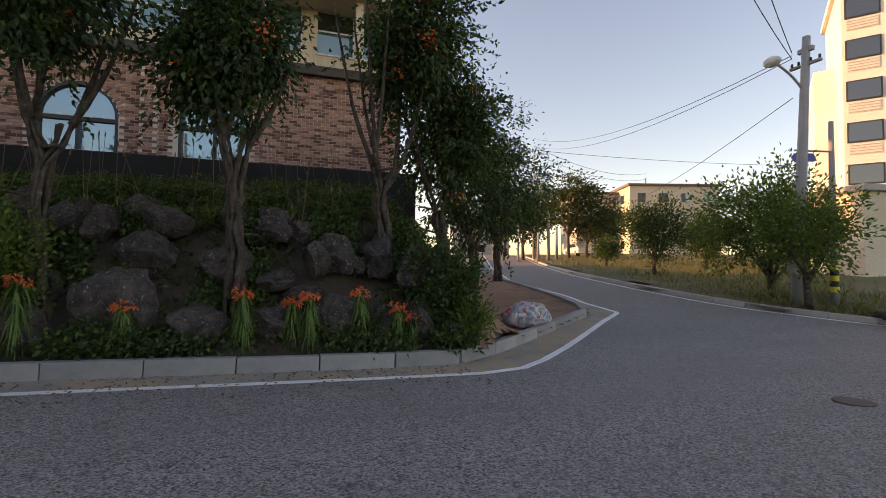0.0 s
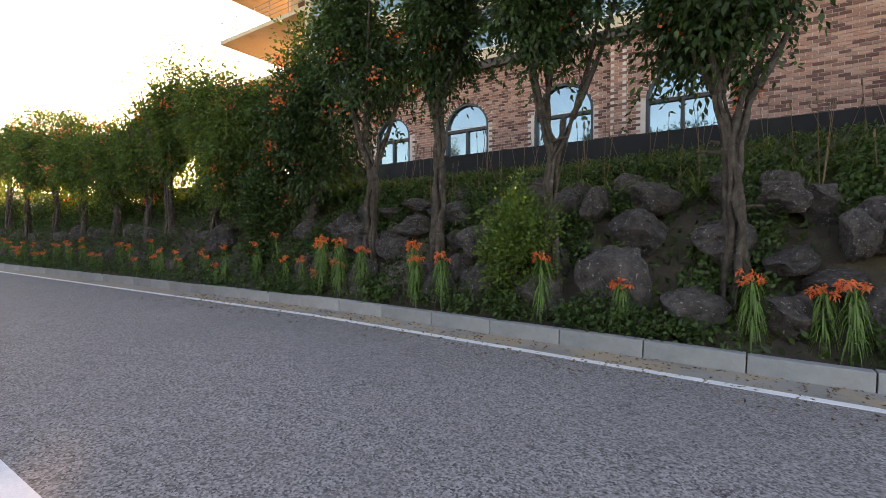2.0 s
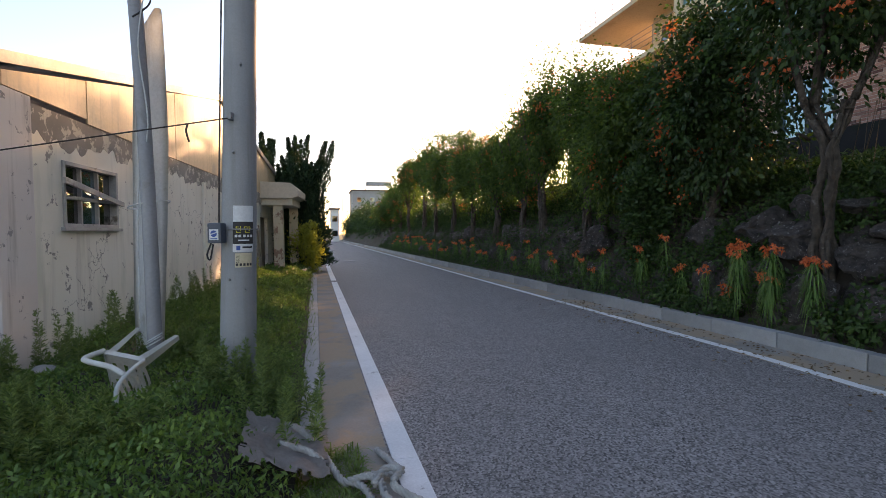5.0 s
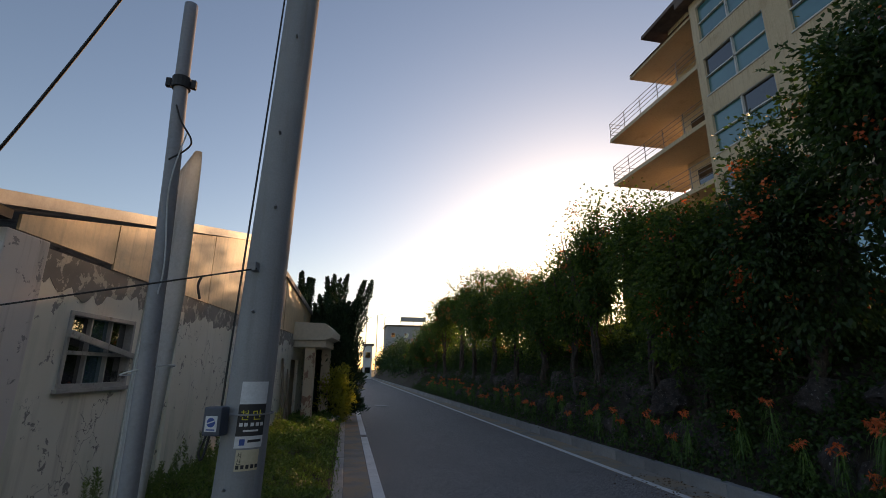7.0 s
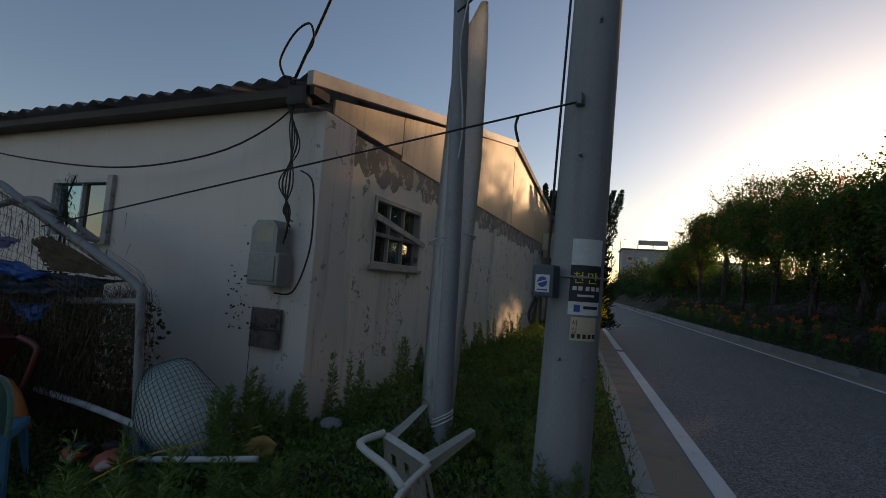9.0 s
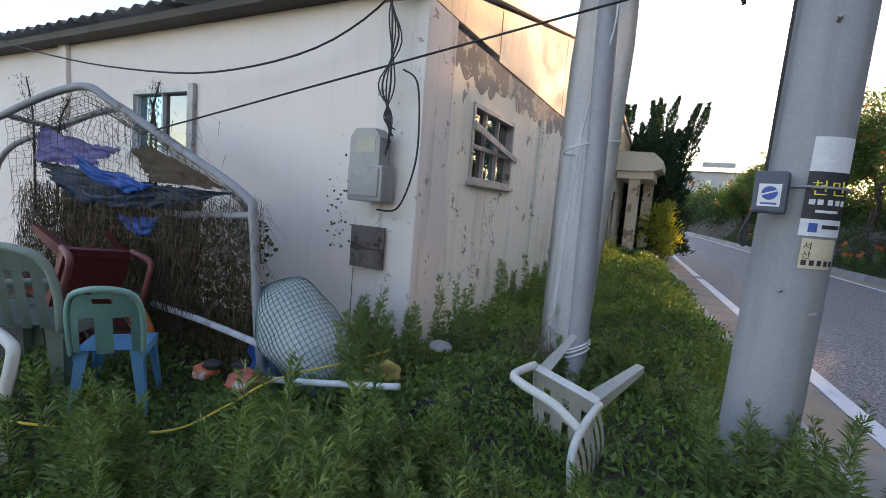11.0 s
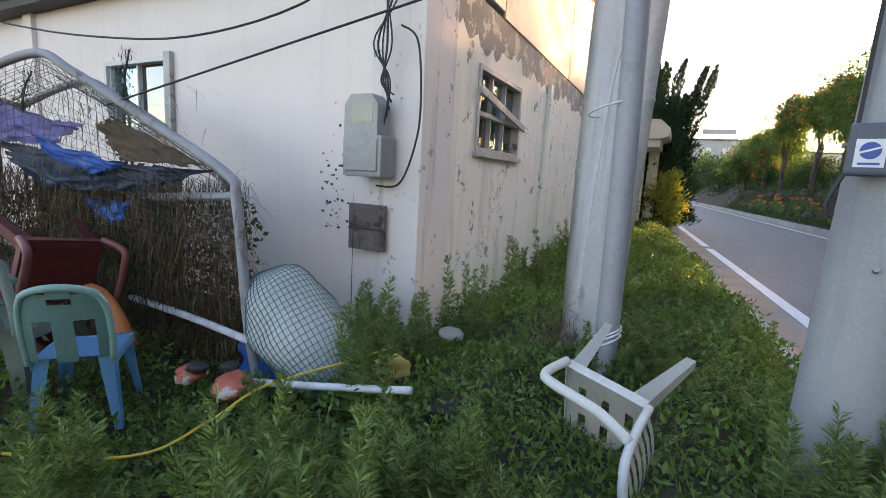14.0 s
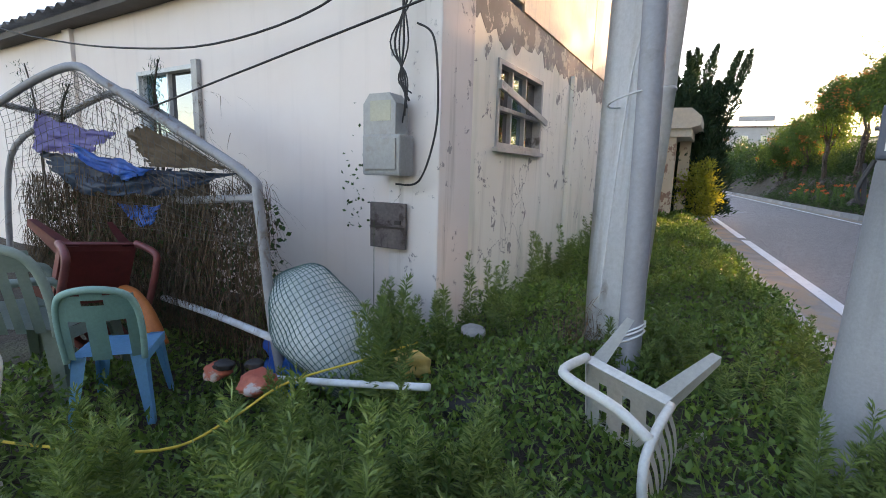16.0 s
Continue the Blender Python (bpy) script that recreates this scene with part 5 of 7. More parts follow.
wl_ = -1.59 + 0.1 * (C[:, 1] - 7.84)
C = C[(C[:, 1] < 7.75) | (C[:, 0] > wl_ + 0.03)]
quads_ob("weeds", leaves(C, g.normal(size=C.shape) + np.array([0, 0, 0.7]), (0.026 + 0.036 * g.random(len(C)) ** 2) * (1 + 0.06 * (C[:, 1] - 5)), (0.012 + 0.013 * g.random(len(C))) * (1 + 0.06 * (C[:, 1] - 5)), g), WEED, None, "low leafy weeds covering the strip", "stuff", "weeds")
C = scatter(12000, -2.2, 1.2, 2.2, 24, verge_z, 1.5)
wl_ = -1.59 + 0.1 * (C[:, 1] - 7.84)
C = C[(C[:, 1] < 7.75) | (C[:, 0] > wl_ + 0.03)]
quads_ob("grass", blades(C, g.normal(size=C.shape) * np.array([1, 1, 0.2]) + np.array([0, 0, 1.4]), 0.14 + 0.16 * g.random(len(C)), 0.008, 0.45, g), GRASS, None, "short green grass of the strip", "stuff", "grass")
C = scatter(9000, -6, 1.1, -6, 5.0, verge_z)
quads_ob("grass", blades(C, g.normal(size=C.shape) * np.array([1, 1, 0.2]) + np.array([0, 0, 1.4]), 0.14 + 0.12 * g.random(len(C)), 0.01, 0.45, g), GRASS, None, "grass beside the road", "stuff", "grass")
# tufts that have grown over the broken kerb
C = np.concatenate([scatter(2600, 1.02, 1.5, 4.3, 5.8, lambda x, y: 0.0), scatter(260, 1.25, 1.45, 3.6, 4.6, lambda x, y: 0.0)])
quads_ob("grass", blades(C, g.normal(size=C.shape) * np.array([1, 1, 0.2]) + np.array([0, 0, 1.1]), 0.1 + 0.18 * g.random(len(C)), 0.009, 0.7, g), GRASS, None, "yellowing grass tufts in the gutter", "stuff", "grass")


def mugwort_verts(x, y, z, h, g):
    """An upright weed: narrow leaves in whorls round a stem."""
    n = int(80 + 150 * h)
    q = np.sort(g.random(n)) ** 0.8
    a = g.random(n) * 6.28
    lean = g.normal(size=2) * 0.12
    P = np.stack([x + lean[0] * q * h, y + lean[1] * q * h, z + q * h], 1)
    D = np.stack([np.cos(a), np.sin(a), 0.25 + 0.9 * q], 1)
    L = (0.095 - 0.05 * q) * (0.7 + 0.6 * g.random(n)) * (0.7 + 0.5 * h)
    lv = leaves(P, D, L, L * 0.13, g, 0.12)
    lv2 = leaves(P + unit(D) * (L * 0.35)[:, None], D + g.normal(size=D.shape) * 0.55, L * 0.6, L * 0.12, g, 0.1)
    st = blades(np.array([[x, y, z - 0.05]]), np.array([[lean[0], lean[1], 1.0]]), h * 1.02, 0.009, 0.0, g)
    return np.concatenate([lv, lv2, st])


spots = [(-2.15 + 0.4 * g.random(), 5.45 + 0.3 * g.random(), 0.35 + 0.15 * g.random()) for _ in range(9)]
spots += [(-1.75 + 1.5 * g.random(), 5.45 + 0.9 * g.random(), 0.2 + 0.2 * g.random()) for _ in range(60)]
spots += [(-1.35 + 0.25 * g.random(), 6.35 + 0.25 * g.random(), 0.5 + 0.2 * g.random()) for _ in range(9)]
spots += [(-2.0 + 0.75 * g.random(), 7.3 + 0.4 * g.random(), 0.2 + 0.3 * g.random()) for _ in range(22)]
spots += [(-0.5 + 1.5 * g.random(), 6.5 + 1.6 * g.random(), 0.15 + 0.15 * g.random()) for _ in range(60)]
spots += [(0.35 + 0.45 * g.random(), 6.45 + 0.25 * g.random(), 0.3 + 0.15 * g.random()) for _ in range(12)]
spots += [(0.75 + 0.5 * g.random(), 5.6 + 0.9 * g.random(), 0.3 + 0.15 * g.random()) for _ in range(14)]
spots += [(-0.9 + 1.2 * g.random(), 5.4 + 0.8 * g.random(), 0.15 + 0.2 * g.random()) for _ in range(60)]
spots += [(-3.4 + 0.7 * g.random(), 5.1 + 0.4 * g.random(), 0.12 + 0.15 * g.random()) for _ in range(14)]
spots += [(-1.5 + 0.1 * (y - 7.84) + 0.1 + 0.35 * g.random(), y, 0.25 + 0.4 * g.random()) for y in 7.9 + 9 * g.random(60) ** 1.4]
spots += [(-1.2 + 2.2 * g.random(), 6.9 + 6 * g.random(), 0.15 + 0.22 * g.random()) for _ in range(110)]
spots += [(-1.1 + 0.5 * g.random(), 5.35 + 0.35 * g.random(), 0.4 + 0.25 * g.random()) for _ in range(14)]
spots += [(0.7 + 0.35 * g.random(), 6.3 + 0.4 * g.random(), 0.3 + 0.3 * g.random()) for _ in range(8)]
spots += [(-1.75 + 0.3 * g.random(), 5.4 + 0.2 * g.random(), 0.35 + 0.2 * g.random()) for _ in range(7)]
spots = [s for s in spots if math.hypot(s[0] + 0.12, (s[1] - 6.6) * 0.8) > 0.52]
V = np.concatenate([mugwort_verts(x, y, verge_z(x, y), h, g) for x, y, h in spots])
quads_ob("mugwort", V, MUGWORT, None, "upright feathery mugwort among the weeds", "stuff", "weeds")

# ---- poles by the shed ----
pole = thing("utility_pole", "grey tapered utility pole with notices on it", "pole", (0.59, 6.78, 0.1))
PL = (0.028, 0.0)
part("shaft", tube([(PL[0] * z, 0, z) for z in (-0.3, 0, 1, 2, 3, 5, 9)], 0.15, 28, taper=0.113), POLE, pole, smooth=True)


def pole_r(z):
    return 0.15 + (0.113 - 0.15) * (0.0 if z < 0 else (1 + min(z, 9) / 9 * 5) / 6)


def wrap(z0, z1, a0, a1, lift, parent, material, name, label=""):
    """A sheet wrapped on the pole between two angles (degrees, -90 faces south)."""
    b = bmesh.new()
    n = 10
    rows = []
    for z in (z0, z1):
        rows.append([b.verts.new((PL[0] * z + (pole_r(z) + lift) * math.cos(radians(a0 + (a1 - a0) * i / n)), (pole_r(z) + lift) * math.sin(radians(a0 + (a1 - a0) * i / n)), z)) for i in range(n + 1)])
    for i in range(n):
        b.faces.new((rows[0][i], rows[0][i + 1], rows[1][i + 1], rows[1][i]))
    return part(name, b, material, parent, label, smooth=True)


def shape_on(parent, name, pts, material, origin, u, v, lift=0.0, label=""):
    b = bmesh.new()
    u, v = Vector(u), Vector(v)
    n = u.cross(v)
    f = b.faces.new([b.verts.new(Vector(origin) + u * p[0] + v * p[1] + n * lift) for p in pts])
    return part(name, b, material, parent, label)


def words(text, size, material, parent, name, m, label=""):
    cu = bpy.data.curves.new(name, "FONT")
    cu.body, cu.size, cu.extrude = text, size, 0.0008
    tmp = new(name, cu)
    me = bpy.data.meshes.new_from_object(tmp.evaluated_get(bpy.context.evaluated_depsgraph_get()))
    bpy.data.objects.remove(tmp)
    me.name = name
    me.materials.clear()
    ob = link_mesh(name, me, material, parent, label)
    ob.matrix_basis = m
    return ob


wrap(1.5, 1.63, -101, -35, 0.002, pole, PAPER, "notice", "blank white sheet")
poster = wrap(1.32, 1.5, -101, -35, 0.003, pole, BLACK_PAPER, "poster", "black poster with yellow lettering")
wrap(1.255, 1.32, -101, -35, 0.003, pole, PAPER, "poster_foot", "white strip with a crest")
small = wrap(1.13, 1.245, -94, -40, 0.0025, pole, CREAM_PAPER, "sticker", "cream sticker with black lettering")


def on_pole(ang, z, lift=0.006):
    r = pole_r(z) + lift
    a = radians(ang)
    return Matrix.Translation((PL[0] * z + r * math.cos(a), r * math.sin(a), z)) @ pose(0, 0, 0, 90, 0, ang + 90)


words("천", 0.062, YELLOW, pole, "lettering", on_pole(-96, 1.415))
words("만", 0.062, YELLOW, pole, "lettering", on_pole(-69, 1.415))
for a in (-95, -84, -70, -58, -47):
    wrap(1.375, 1.395, a, a + 8, 0.005, pole, PAPER, "bar")
wrap(1.345, 1.355, -85, -50, 0.005, pole, PAPER, "bar")
wrap(1.27, 1.305, -90, -78, 0.005, pole, BLUE_INK, "crest")
wrap(1.285, 1.3, -72, -40, 0.005, pole, BLACK_PAPER, "bar")
words("서", 0.034, BLACK_PAPER, pole, "lettering", on_pole(-92, 1.205, 0.004))
words("산", 0.034, BLACK_PAPER, pole, "lettering", on_pole(-92, 1.17, 0.004))
for a in (-91, -80, -69, -58, -48):
    wrap(1.142, 1.163, a, a + 7, 0.004, pole, BLACK_PAPER, "bar")
pb = part("switch_box", box(-0.055, 0.055, -0.05, 0.04, 1.33, 1.49, 0.012), DARK_BOX, pole, "dark slate box with a round mark")
pb.matrix_basis = pose(-0.1, -0.15, 0, 0, 0, -18)
part("label_plate", box(-0.036, 0.036, -0.0535, -0.0505, 1.355, 1.44), PAPER, pb)
b = bmesh.new()
bmesh.ops.create_circle(b, cap_ends=True, segments=24, radius=0.026, matrix=pose(0, -0.0545, 1.405, 90, 0, 0))
part("round_mark", b, BLUE_INK, pb)
part("mark_stripe", prism([(-0.025, 1.395), (0.024, 1.412), (0.024, 1.418), (-0.025, 1.402)], 0.0005, "y", -0.0556), PAPER, pb)
part("bar", box(-0.026, 0.026, -0.0545, -0.0538, 1.362, 1.369), BLUE_INK, pb)
part("strap", tube([(PL[0] * 1.44 + 0.153 * math.cos(k * 0.3), 0.153 * math.sin(k * 0.3), 1.44) for k in range(22)], 0.006, 4), STEEL, pole)
part("cable", tube(smooth_path([(-0.15, -0.13, 1.33), (-0.18, -0.13, 1.24), (-0.16, -0.13, 1.2), (-0.15, -0.06, 1.32)], 6), 0.007, 5), BLACK, pole)
part("cable", tube(smooth_path([(-0.105, -0.05, 1.48), (-0.085, -0.04, 2.2), (-0.025, -0.03, 4), (0.065, -0.02, 7)], 6), 0.007, 5), BLACK, pole)
for z, a in ((2.05, -100), (2.75, -80), (3.3, -95), (0.95, -60), (1.03, -110), (4.1, -85)):
    m = on_pole(a, z, -0.005)
    part("step_bolt", tube([m @ Vector((0, 0, 0)), m @ Vector((0, 0.01, 0.03))], 0.009, 6), STEEL, pole)
hook = on_pole(-110, 2.34, -0.01)
part("hook", box(-0.02, 0.02, -0.03, 0.03, -0.02, 0.05, 0.006), STEEL, pole).matrix_basis = hook

conduit = thing("conduit_post", "grey conduit pipe strapped to a white plastic board", "post", (0, 0, 0))
part("pipe", tube(smooth_path([(-0.215, 7.45, 0.0), (-0.23, 7.45, 1.5), (-0.25, 7.45, 2.4), (-0.285, 7.45, 3.4), (-0.323, 7.45, 4.19), (-0.35, 7.45, 5.0)], 6), 0.064, 16, taper=0.055), mat("grey_pvc", (0.25, 0.26, 0.29), (0.3, 0.31, 0.34), 1.5, 0.5, 40, 0.05, (0.2, 0.2, 0.2), (0.6, 0.7), 2.0), conduit, "grey plastic pipe", smooth=True)
b = bmesh.new()
rows = []
for z, xl, xr in ((0.0, -0.5, -0.2), (0.8, -0.52, -0.16), (1.6, -0.52, -0.12), (2.4, -0.51, -0.09), (3.2, -0.46, -0.1), (3.5, -0.36, -0.11), (3.63, -0.22, -0.12)):
    rows.append([b.verts.new((xl + (xr - xl) * k / 6, 7.58 + 0.36 * (xr - xl) / 0.43 * (1 - k / 6) - 0.05 * math.sin(math.pi * k / 6), z)) for k in range(7)])
for r0, r1 in zip(rows, rows[1:]):
    for i in range(6):
        b.faces.new((r0[i], r0[i + 1], r1[i + 1], r1[i]))
bmesh.ops.solidify(b, geom=list(b.faces), thickness=0.05)
bmesh.ops.recalc_face_normals(b, faces=b.faces)
part("board", b, WHITE_PLASTIC, conduit, "long white plastic board, stained", smooth=True)
for z, cx, cy, rx, ry in ((1.79, -0.28, 7.62, 0.17, 0.22), (0.5, -0.218, 7.45, 0.07, 0.07), (0.53, -0.218, 7.45, 0.071, 0.071), (0.55, -0.218, 7.45, 0.07, 0.07)):
    part("wire_tie", tube([(cx + rx * math.cos(k * 0.33), cy + ry * math.sin(k * 0.33), z + 0.04 * math.cos(k * 0.33)) for k in range(20)], 0.006, 4), WHITE_PLASTIC, conduit)
part("clamp", tube([(-0.321, 7.45, 4.14), (-0.325, 7.45, 4.24)], 0.075, 14), BLACK, conduit, "dark pipe clamp")
for s in (-1, 1):
    part("clamp_ear", box(-0.323 + s * 0.1 - 0.02, -0.323 + s * 0.1 + 0.02, 7.43, 7.47, 4.15, 4.23, 0.005), BLACK, conduit)
part("cord", tube(smooth_path([(-0.2, 7.4, 3.7), (-0.26, 7.39, 3.2), (-0.2, 7.38, 2.5), (-0.33, 7.5, 1.9), (-0.42, 7.7, 0.6)], 8), 0.006, 5), WHITE_PLASTIC, conduit)
part("cord", tube(smooth_path([(-0.31, 7.39, 3.95), (-0.25, 7.38, 3.8), (-0.16, 7.42, 3.62), (-0.3, 7.39, 3.45)], 6), 0.008, 5), BLACK, conduit)
# dead creeper round its foot
P = np.array([-0.45, 7.75, 0.3]) + g.normal(size=(500, 3)) * np.array([0.08, 0.06, 0.16])
quads_ob("dead_creeper", blades(P, g.normal(size=P.shape), 0.14, 0.005, 0.6, g), DRY, None, "tangle of dead brown creeper at a post", "stuff", "plants")


# ---- cables ----
def cable(pts, r, label, n=10):
    o = part("cable", tube(smooth_path(pts, n), r, 6), BLACK, smooth=True)
    return tagged(o, label, "cable")


def sag(a, c, drop, n=8):
    A, Cc = Vector(a), Vector(c)
    return [A.lerp(Cc, i / n) - Vector((0, 0, drop * 4 * (i / n) * (1 - i / n))) for i in range(n + 1)]


cable(sag((0.62, 6.62, 2.425), (-3.12, 6.66, 1.665), 0.0), 0.0055, "taut wire from the pole to the pipe frame", 3)
cable([(0.3, 6.63, 2.36), (0.29, 6.62, 2.3), (0.31, 6.62, 2.22)], 0.008, "knotted loose end on the wire", 4)
cable([(-1.82, 7.7, 2.93), (-2.1, 7.72, 2.74), (-2.55, 7.73, 2.55), (-3.2, 7.74, 2.43), (-3.96, 7.75, 2.39), (-4.9, 7.75, 2.46), (-5.78, 7.75, 2.58), (-6.9, 7.75, 2.8), (-8.2, 7.75, 3.15)], 0.009, "black cable sagging along the shed", 3)
cable(sag((-1.88, 7.72, 3.16), (0.74, 6.8, 8.3), 0.25), 0.014, "black overhead cable from the shed corner", 3)
cable([(-1.9, 7.62, 3.15), (-1.95, 7.6, 3.3), (-1.8, 7.55, 3.5), (-1.62, 7.5, 3.55), (-1.6, 7.55, 3.42), (-1.72, 7.6, 3.3)], 0.01, "loop of black cable at the eaves")
for k in range(5):
    dx = (k - 2) * 0.012
    cable([(-1.8 + dx, 7.6, 3.12), (-1.84 + dx, 7.66, 2.9), (-1.8 - dx * 2.5, 7.7, 2.55 + 0.04 * k), (-1.86 + dx * 3.0, 7.72, 2.25), (-1.84 - dx * 1.5, 7.74, 2.0), (-1.8 + dx * 1.5, 7.73, 1.7 + 0.05 * k)], 0.006 + 0.002 * (k % 2), "black cable running down to the meter box", 6)
cable([(-1.72, 7.72, 2.35), (-1.6, 7.73, 2.25), (-1.56, 7.73, 1.9), (-1.58, 7.73, 1.6), (-1.7, 7.74, 1.3), (-1.9, 7.76, 1.27)], 0.008, "black cable looping beside the meter box", 8)
part("cable_joint", box(-1.86, -1.66, 7.6, 7.72, 2.9, 3.08, 0.03), BLACK)
tagged(bpy.data.objects["cable_joint"], "black taped cable joint under the eaves", "cable joint")

meter = thing("meter_box", "grey plastic electricity meter box on the shed wall", "meter box", (-1.955, 7.83, -0.03), -5.7)
part("cover", prism([(-0.155, 1.63), (-0.155, 1.86), (-0.1, 1.93), (0.075, 1.93), (0.13, 1.86), (0.13, 1.63)], 0.15, "y", -0.17), METER, meter)
part("window", box(-0.09, 0.09, -0.173, -0.168, 1.74, 1.88), mat("meter_pane", (0.36, 0.35, 0.27), (0.42, 0.4, 0.3), 4, 0.3, 40, 0.0), meter)
part("case", box(-0.16, 0.175, -0.18, 0.0, 1.36, 1.65, 0.02), METER, meter)
part("case_lid", box(-0.13, 0.145, -0.192, -0.18, 1.4, 1.62, 0.008), METER, meter)
pan = thing("panel", "rusty flat metal panel on the shed wall", "panel", (-2.008, 7.85, -0.035), -5.7)
part("plate", box(-0.165, 0.165, -0.03, 0.0, 0.81, 1.16, 0.004), PANEL, pan)
part("plate_seam", box(-0.165, 0.165, -0.036, -0.03, 0.965, 0.98), DARK_TRIM, pan)
part("latch", box(0.08, 0.13, -0.045, -0.03, 1.0, 1.03), DARK_TRIM, pan)
P = np.array([-2.23, 7.7, 1.22]) + g.normal(size=(48, 3)) * np.array([0.06, 0.03, 0.22])
quads_ob("creeper", np.concatenate([leaves(P, g.normal(size=P.shape), 0.032, 0.022, g), blades(np.array([[-2.05, 7.7, 0.3]]), np.array([[0, 0, 1.0]]), 0.95, 0.008, 0, g)]), LEAF, None, "thin creeper hanging by the meter box", "stuff", "plants")

# ---- pipe frame with net and tarpaulins ----
fr = thing("pipe_frame", "bent grey pipe frame hung with torn netting", "frame", (0, 0, 0))
front = [(-1.97, 6.67, 0.1), (-2.05, 6.67, 0.5), (-2.12, 6.67, 1.16), (-2.2, 6.67, 1.32), (-2.82, 6.67, 1.61), (-3.4, 6.67, 1.87), (-3.8, 6.67, 1.99), (-4.6, 6.62, 1.78), (-5.6, 6.6, 1.4), (-5.9, 6.6, 0.1)]
part("front_hoop", tube(smooth_path(front, 6), 0.028, 10), STEEL, fr, smooth=True)
back = [(x - 0.9, y + 0.85, z + 0.02) for x, y, z in front]
part("back_hoop", tube(smooth_path(back[4:], 6), 0.03, 8), STEEL, fr, smooth=True)
part("cross_bar", tube([(-2.12, 6.67, 1.2), (-2.8, 6.74, 1.15), (-4.6, 7.2, 1.12)], 0.025, 8), STEEL, fr)
for i in (4, 5, 7):
    part("tie_bar", tube([front[i], back[i]], 0.022, 8), STEEL, fr)


def net_between(a_line, b_line, nu, nv, dip, r, parent, material, name):
    """A square-meshed net hung between two lines."""
    b = bmesh.new()
    A, B = [Vector(p) for p in a_line], [Vector(p) for p in b_line]
    def at(L, t):
        f = t * (len(L) - 1)
        i = min(int(f), len(L) - 2)
        return L[i].lerp(L[i + 1], f - i)
    def pt(u, v):
        p = at(A, u).lerp(at(B, u), v)
        return p - Vector((0, 0, dip * 4 * v * (1 - v) * (0.5 + u * (1 - u) * 2))) + Vector((0.02 * noise.noise(Vector((u * 9, v * 9, 1))), 0.03 * noise.noise(Vector((u * 8, v * 8, 4))), 0.03 * noise.noise(Vector((u * 7, v * 7, 7)))))
    for i in range(nu + 1):
        tube([pt(i / nu, k / 10) for k in range(11)], r, 3, b)
    for j in range(nv + 1):
        tube([pt(k / 14, j / nv) for k in range(15)], r, 3, b)
    return part(name, b, material, parent)


net_between(front[2:8], back[2:8], 40, 16, 0.1, 0.002, fr, NET_CORD, "roof_net")
net_between(front[2:8], [(-2.05, 6.66, 0.9), (-3.0, 6.68, 0.95), (-4.6, 6.68, 1.0)], 44, 16, 0.0, 0.0018, fr, NET_CORD, "side_net")


def tarp(name, pts_u, label, material, seed, n=22, amp=0.5):
    """A crumpled sheet over a four-cornered outline."""
    b = bmesh.new()
    a, c, d, e = [Vector(p) for p in pts_u]
    vs = []
    for j in range(n + 1):
        row = []
        for i in range(n + 1):
            u, v = i / n, j / n
            p = a.lerp(c, u).lerp(e.lerp(d, u), v)
            p += amp * Vector((0.05 * noise.noise(Vector((u * 4, v * 4, seed))), 0.09 * noise.noise(Vector((u * 5, v * 5, seed + 3))) + 0.05 * noise.noise(Vector((u * 17 + v * 6, v * 3, seed))), 0.08 * noise.noise(Vector((u * 4, v * 5, seed + 7))) + 0.03 * noise.noise(Vector((u * 15, v * 9, seed))) - 0.42 * u * (1 - u) * 0.6))
            row.append(b.verts.new(p))
        vs.append(row)
    for j in range(n):
        for i in range(n):
            edge_cut = (i in (0, n - 1) or j in (0, n - 1)) and noise.noise(Vector((i * 0.9, j * 0.9, seed))) > 0.12
            if not edge_cut:
                b.faces.new((vs[j][i], vs[j][i + 1], vs[j + 1][i + 1], vs[j + 1][i]))
    bmesh.ops.solidify(b, geom=list(b.faces), thickness=0.004)
    ob = part(name, b, material, smooth=True)
    return tagged(ob, label, "tarpaulin")


tarp("tarpaulin", [(-2.3, 6.7, 1.33), (-4.45, 6.72, 1.46), (-3.85, 6.67, 1.17), (-2.8, 6.67, 1.2)], "dark navy tarpaulin sagging like a hammock in the net", mat("navy_tarp", (0.008, 0.025, 0.06), (0.015, 0.06, 0.13), 3, 0.5, 40, 0.2), 1, 26, 0.45)
tarp("tarpaulin", [(-2.95, 6.655, 1.34), (-3.85, 6.66, 1.5), (-3.7, 6.65, 1.38), (-3.2, 6.65, 1.26)], "bright blue tarpaulin caught in the net", BLUE_TARP, 2, 22, 0.3)
tarp("tarpaulin", [(-3.35, 6.69, 1.56), (-4.3, 6.7, 1.72), (-4.35, 6.68, 1.45), (-3.6, 6.67, 1.44)], "faded violet tarpaulin in the net", VIOLET_TARP, 3, 22, 0.3)
tarp("cloth", [(-2.33, 6.72, 1.34), (-3.15, 6.74, 1.62), (-3.3, 6.72, 1.57), (-3.05, 6.7, 1.35)], "brown dusty cloth on the net", BROWN_CLOTH, 4, 22, 0.25)
tarp("tarpaulin", [(-2.93, 6.68, 1.13), (-3.45, 6.69, 1.11), (-3.2, 6.68, 0.98), (-3.05, 6.68, 0.99)], "scrap of blue tarpaulin hanging down", BLUE_TARP, 5, 12, 0.3)
tarp("tarpaulin", [(-1.85, 6.72, 0.5), (-2.13, 6.74, 0.62), (-2.1, 6.62, 0.15), (-1.8, 6.6, 0.15)], "bright blue tarpaulin at the foot of the frame", BLUE_TARP, 6)
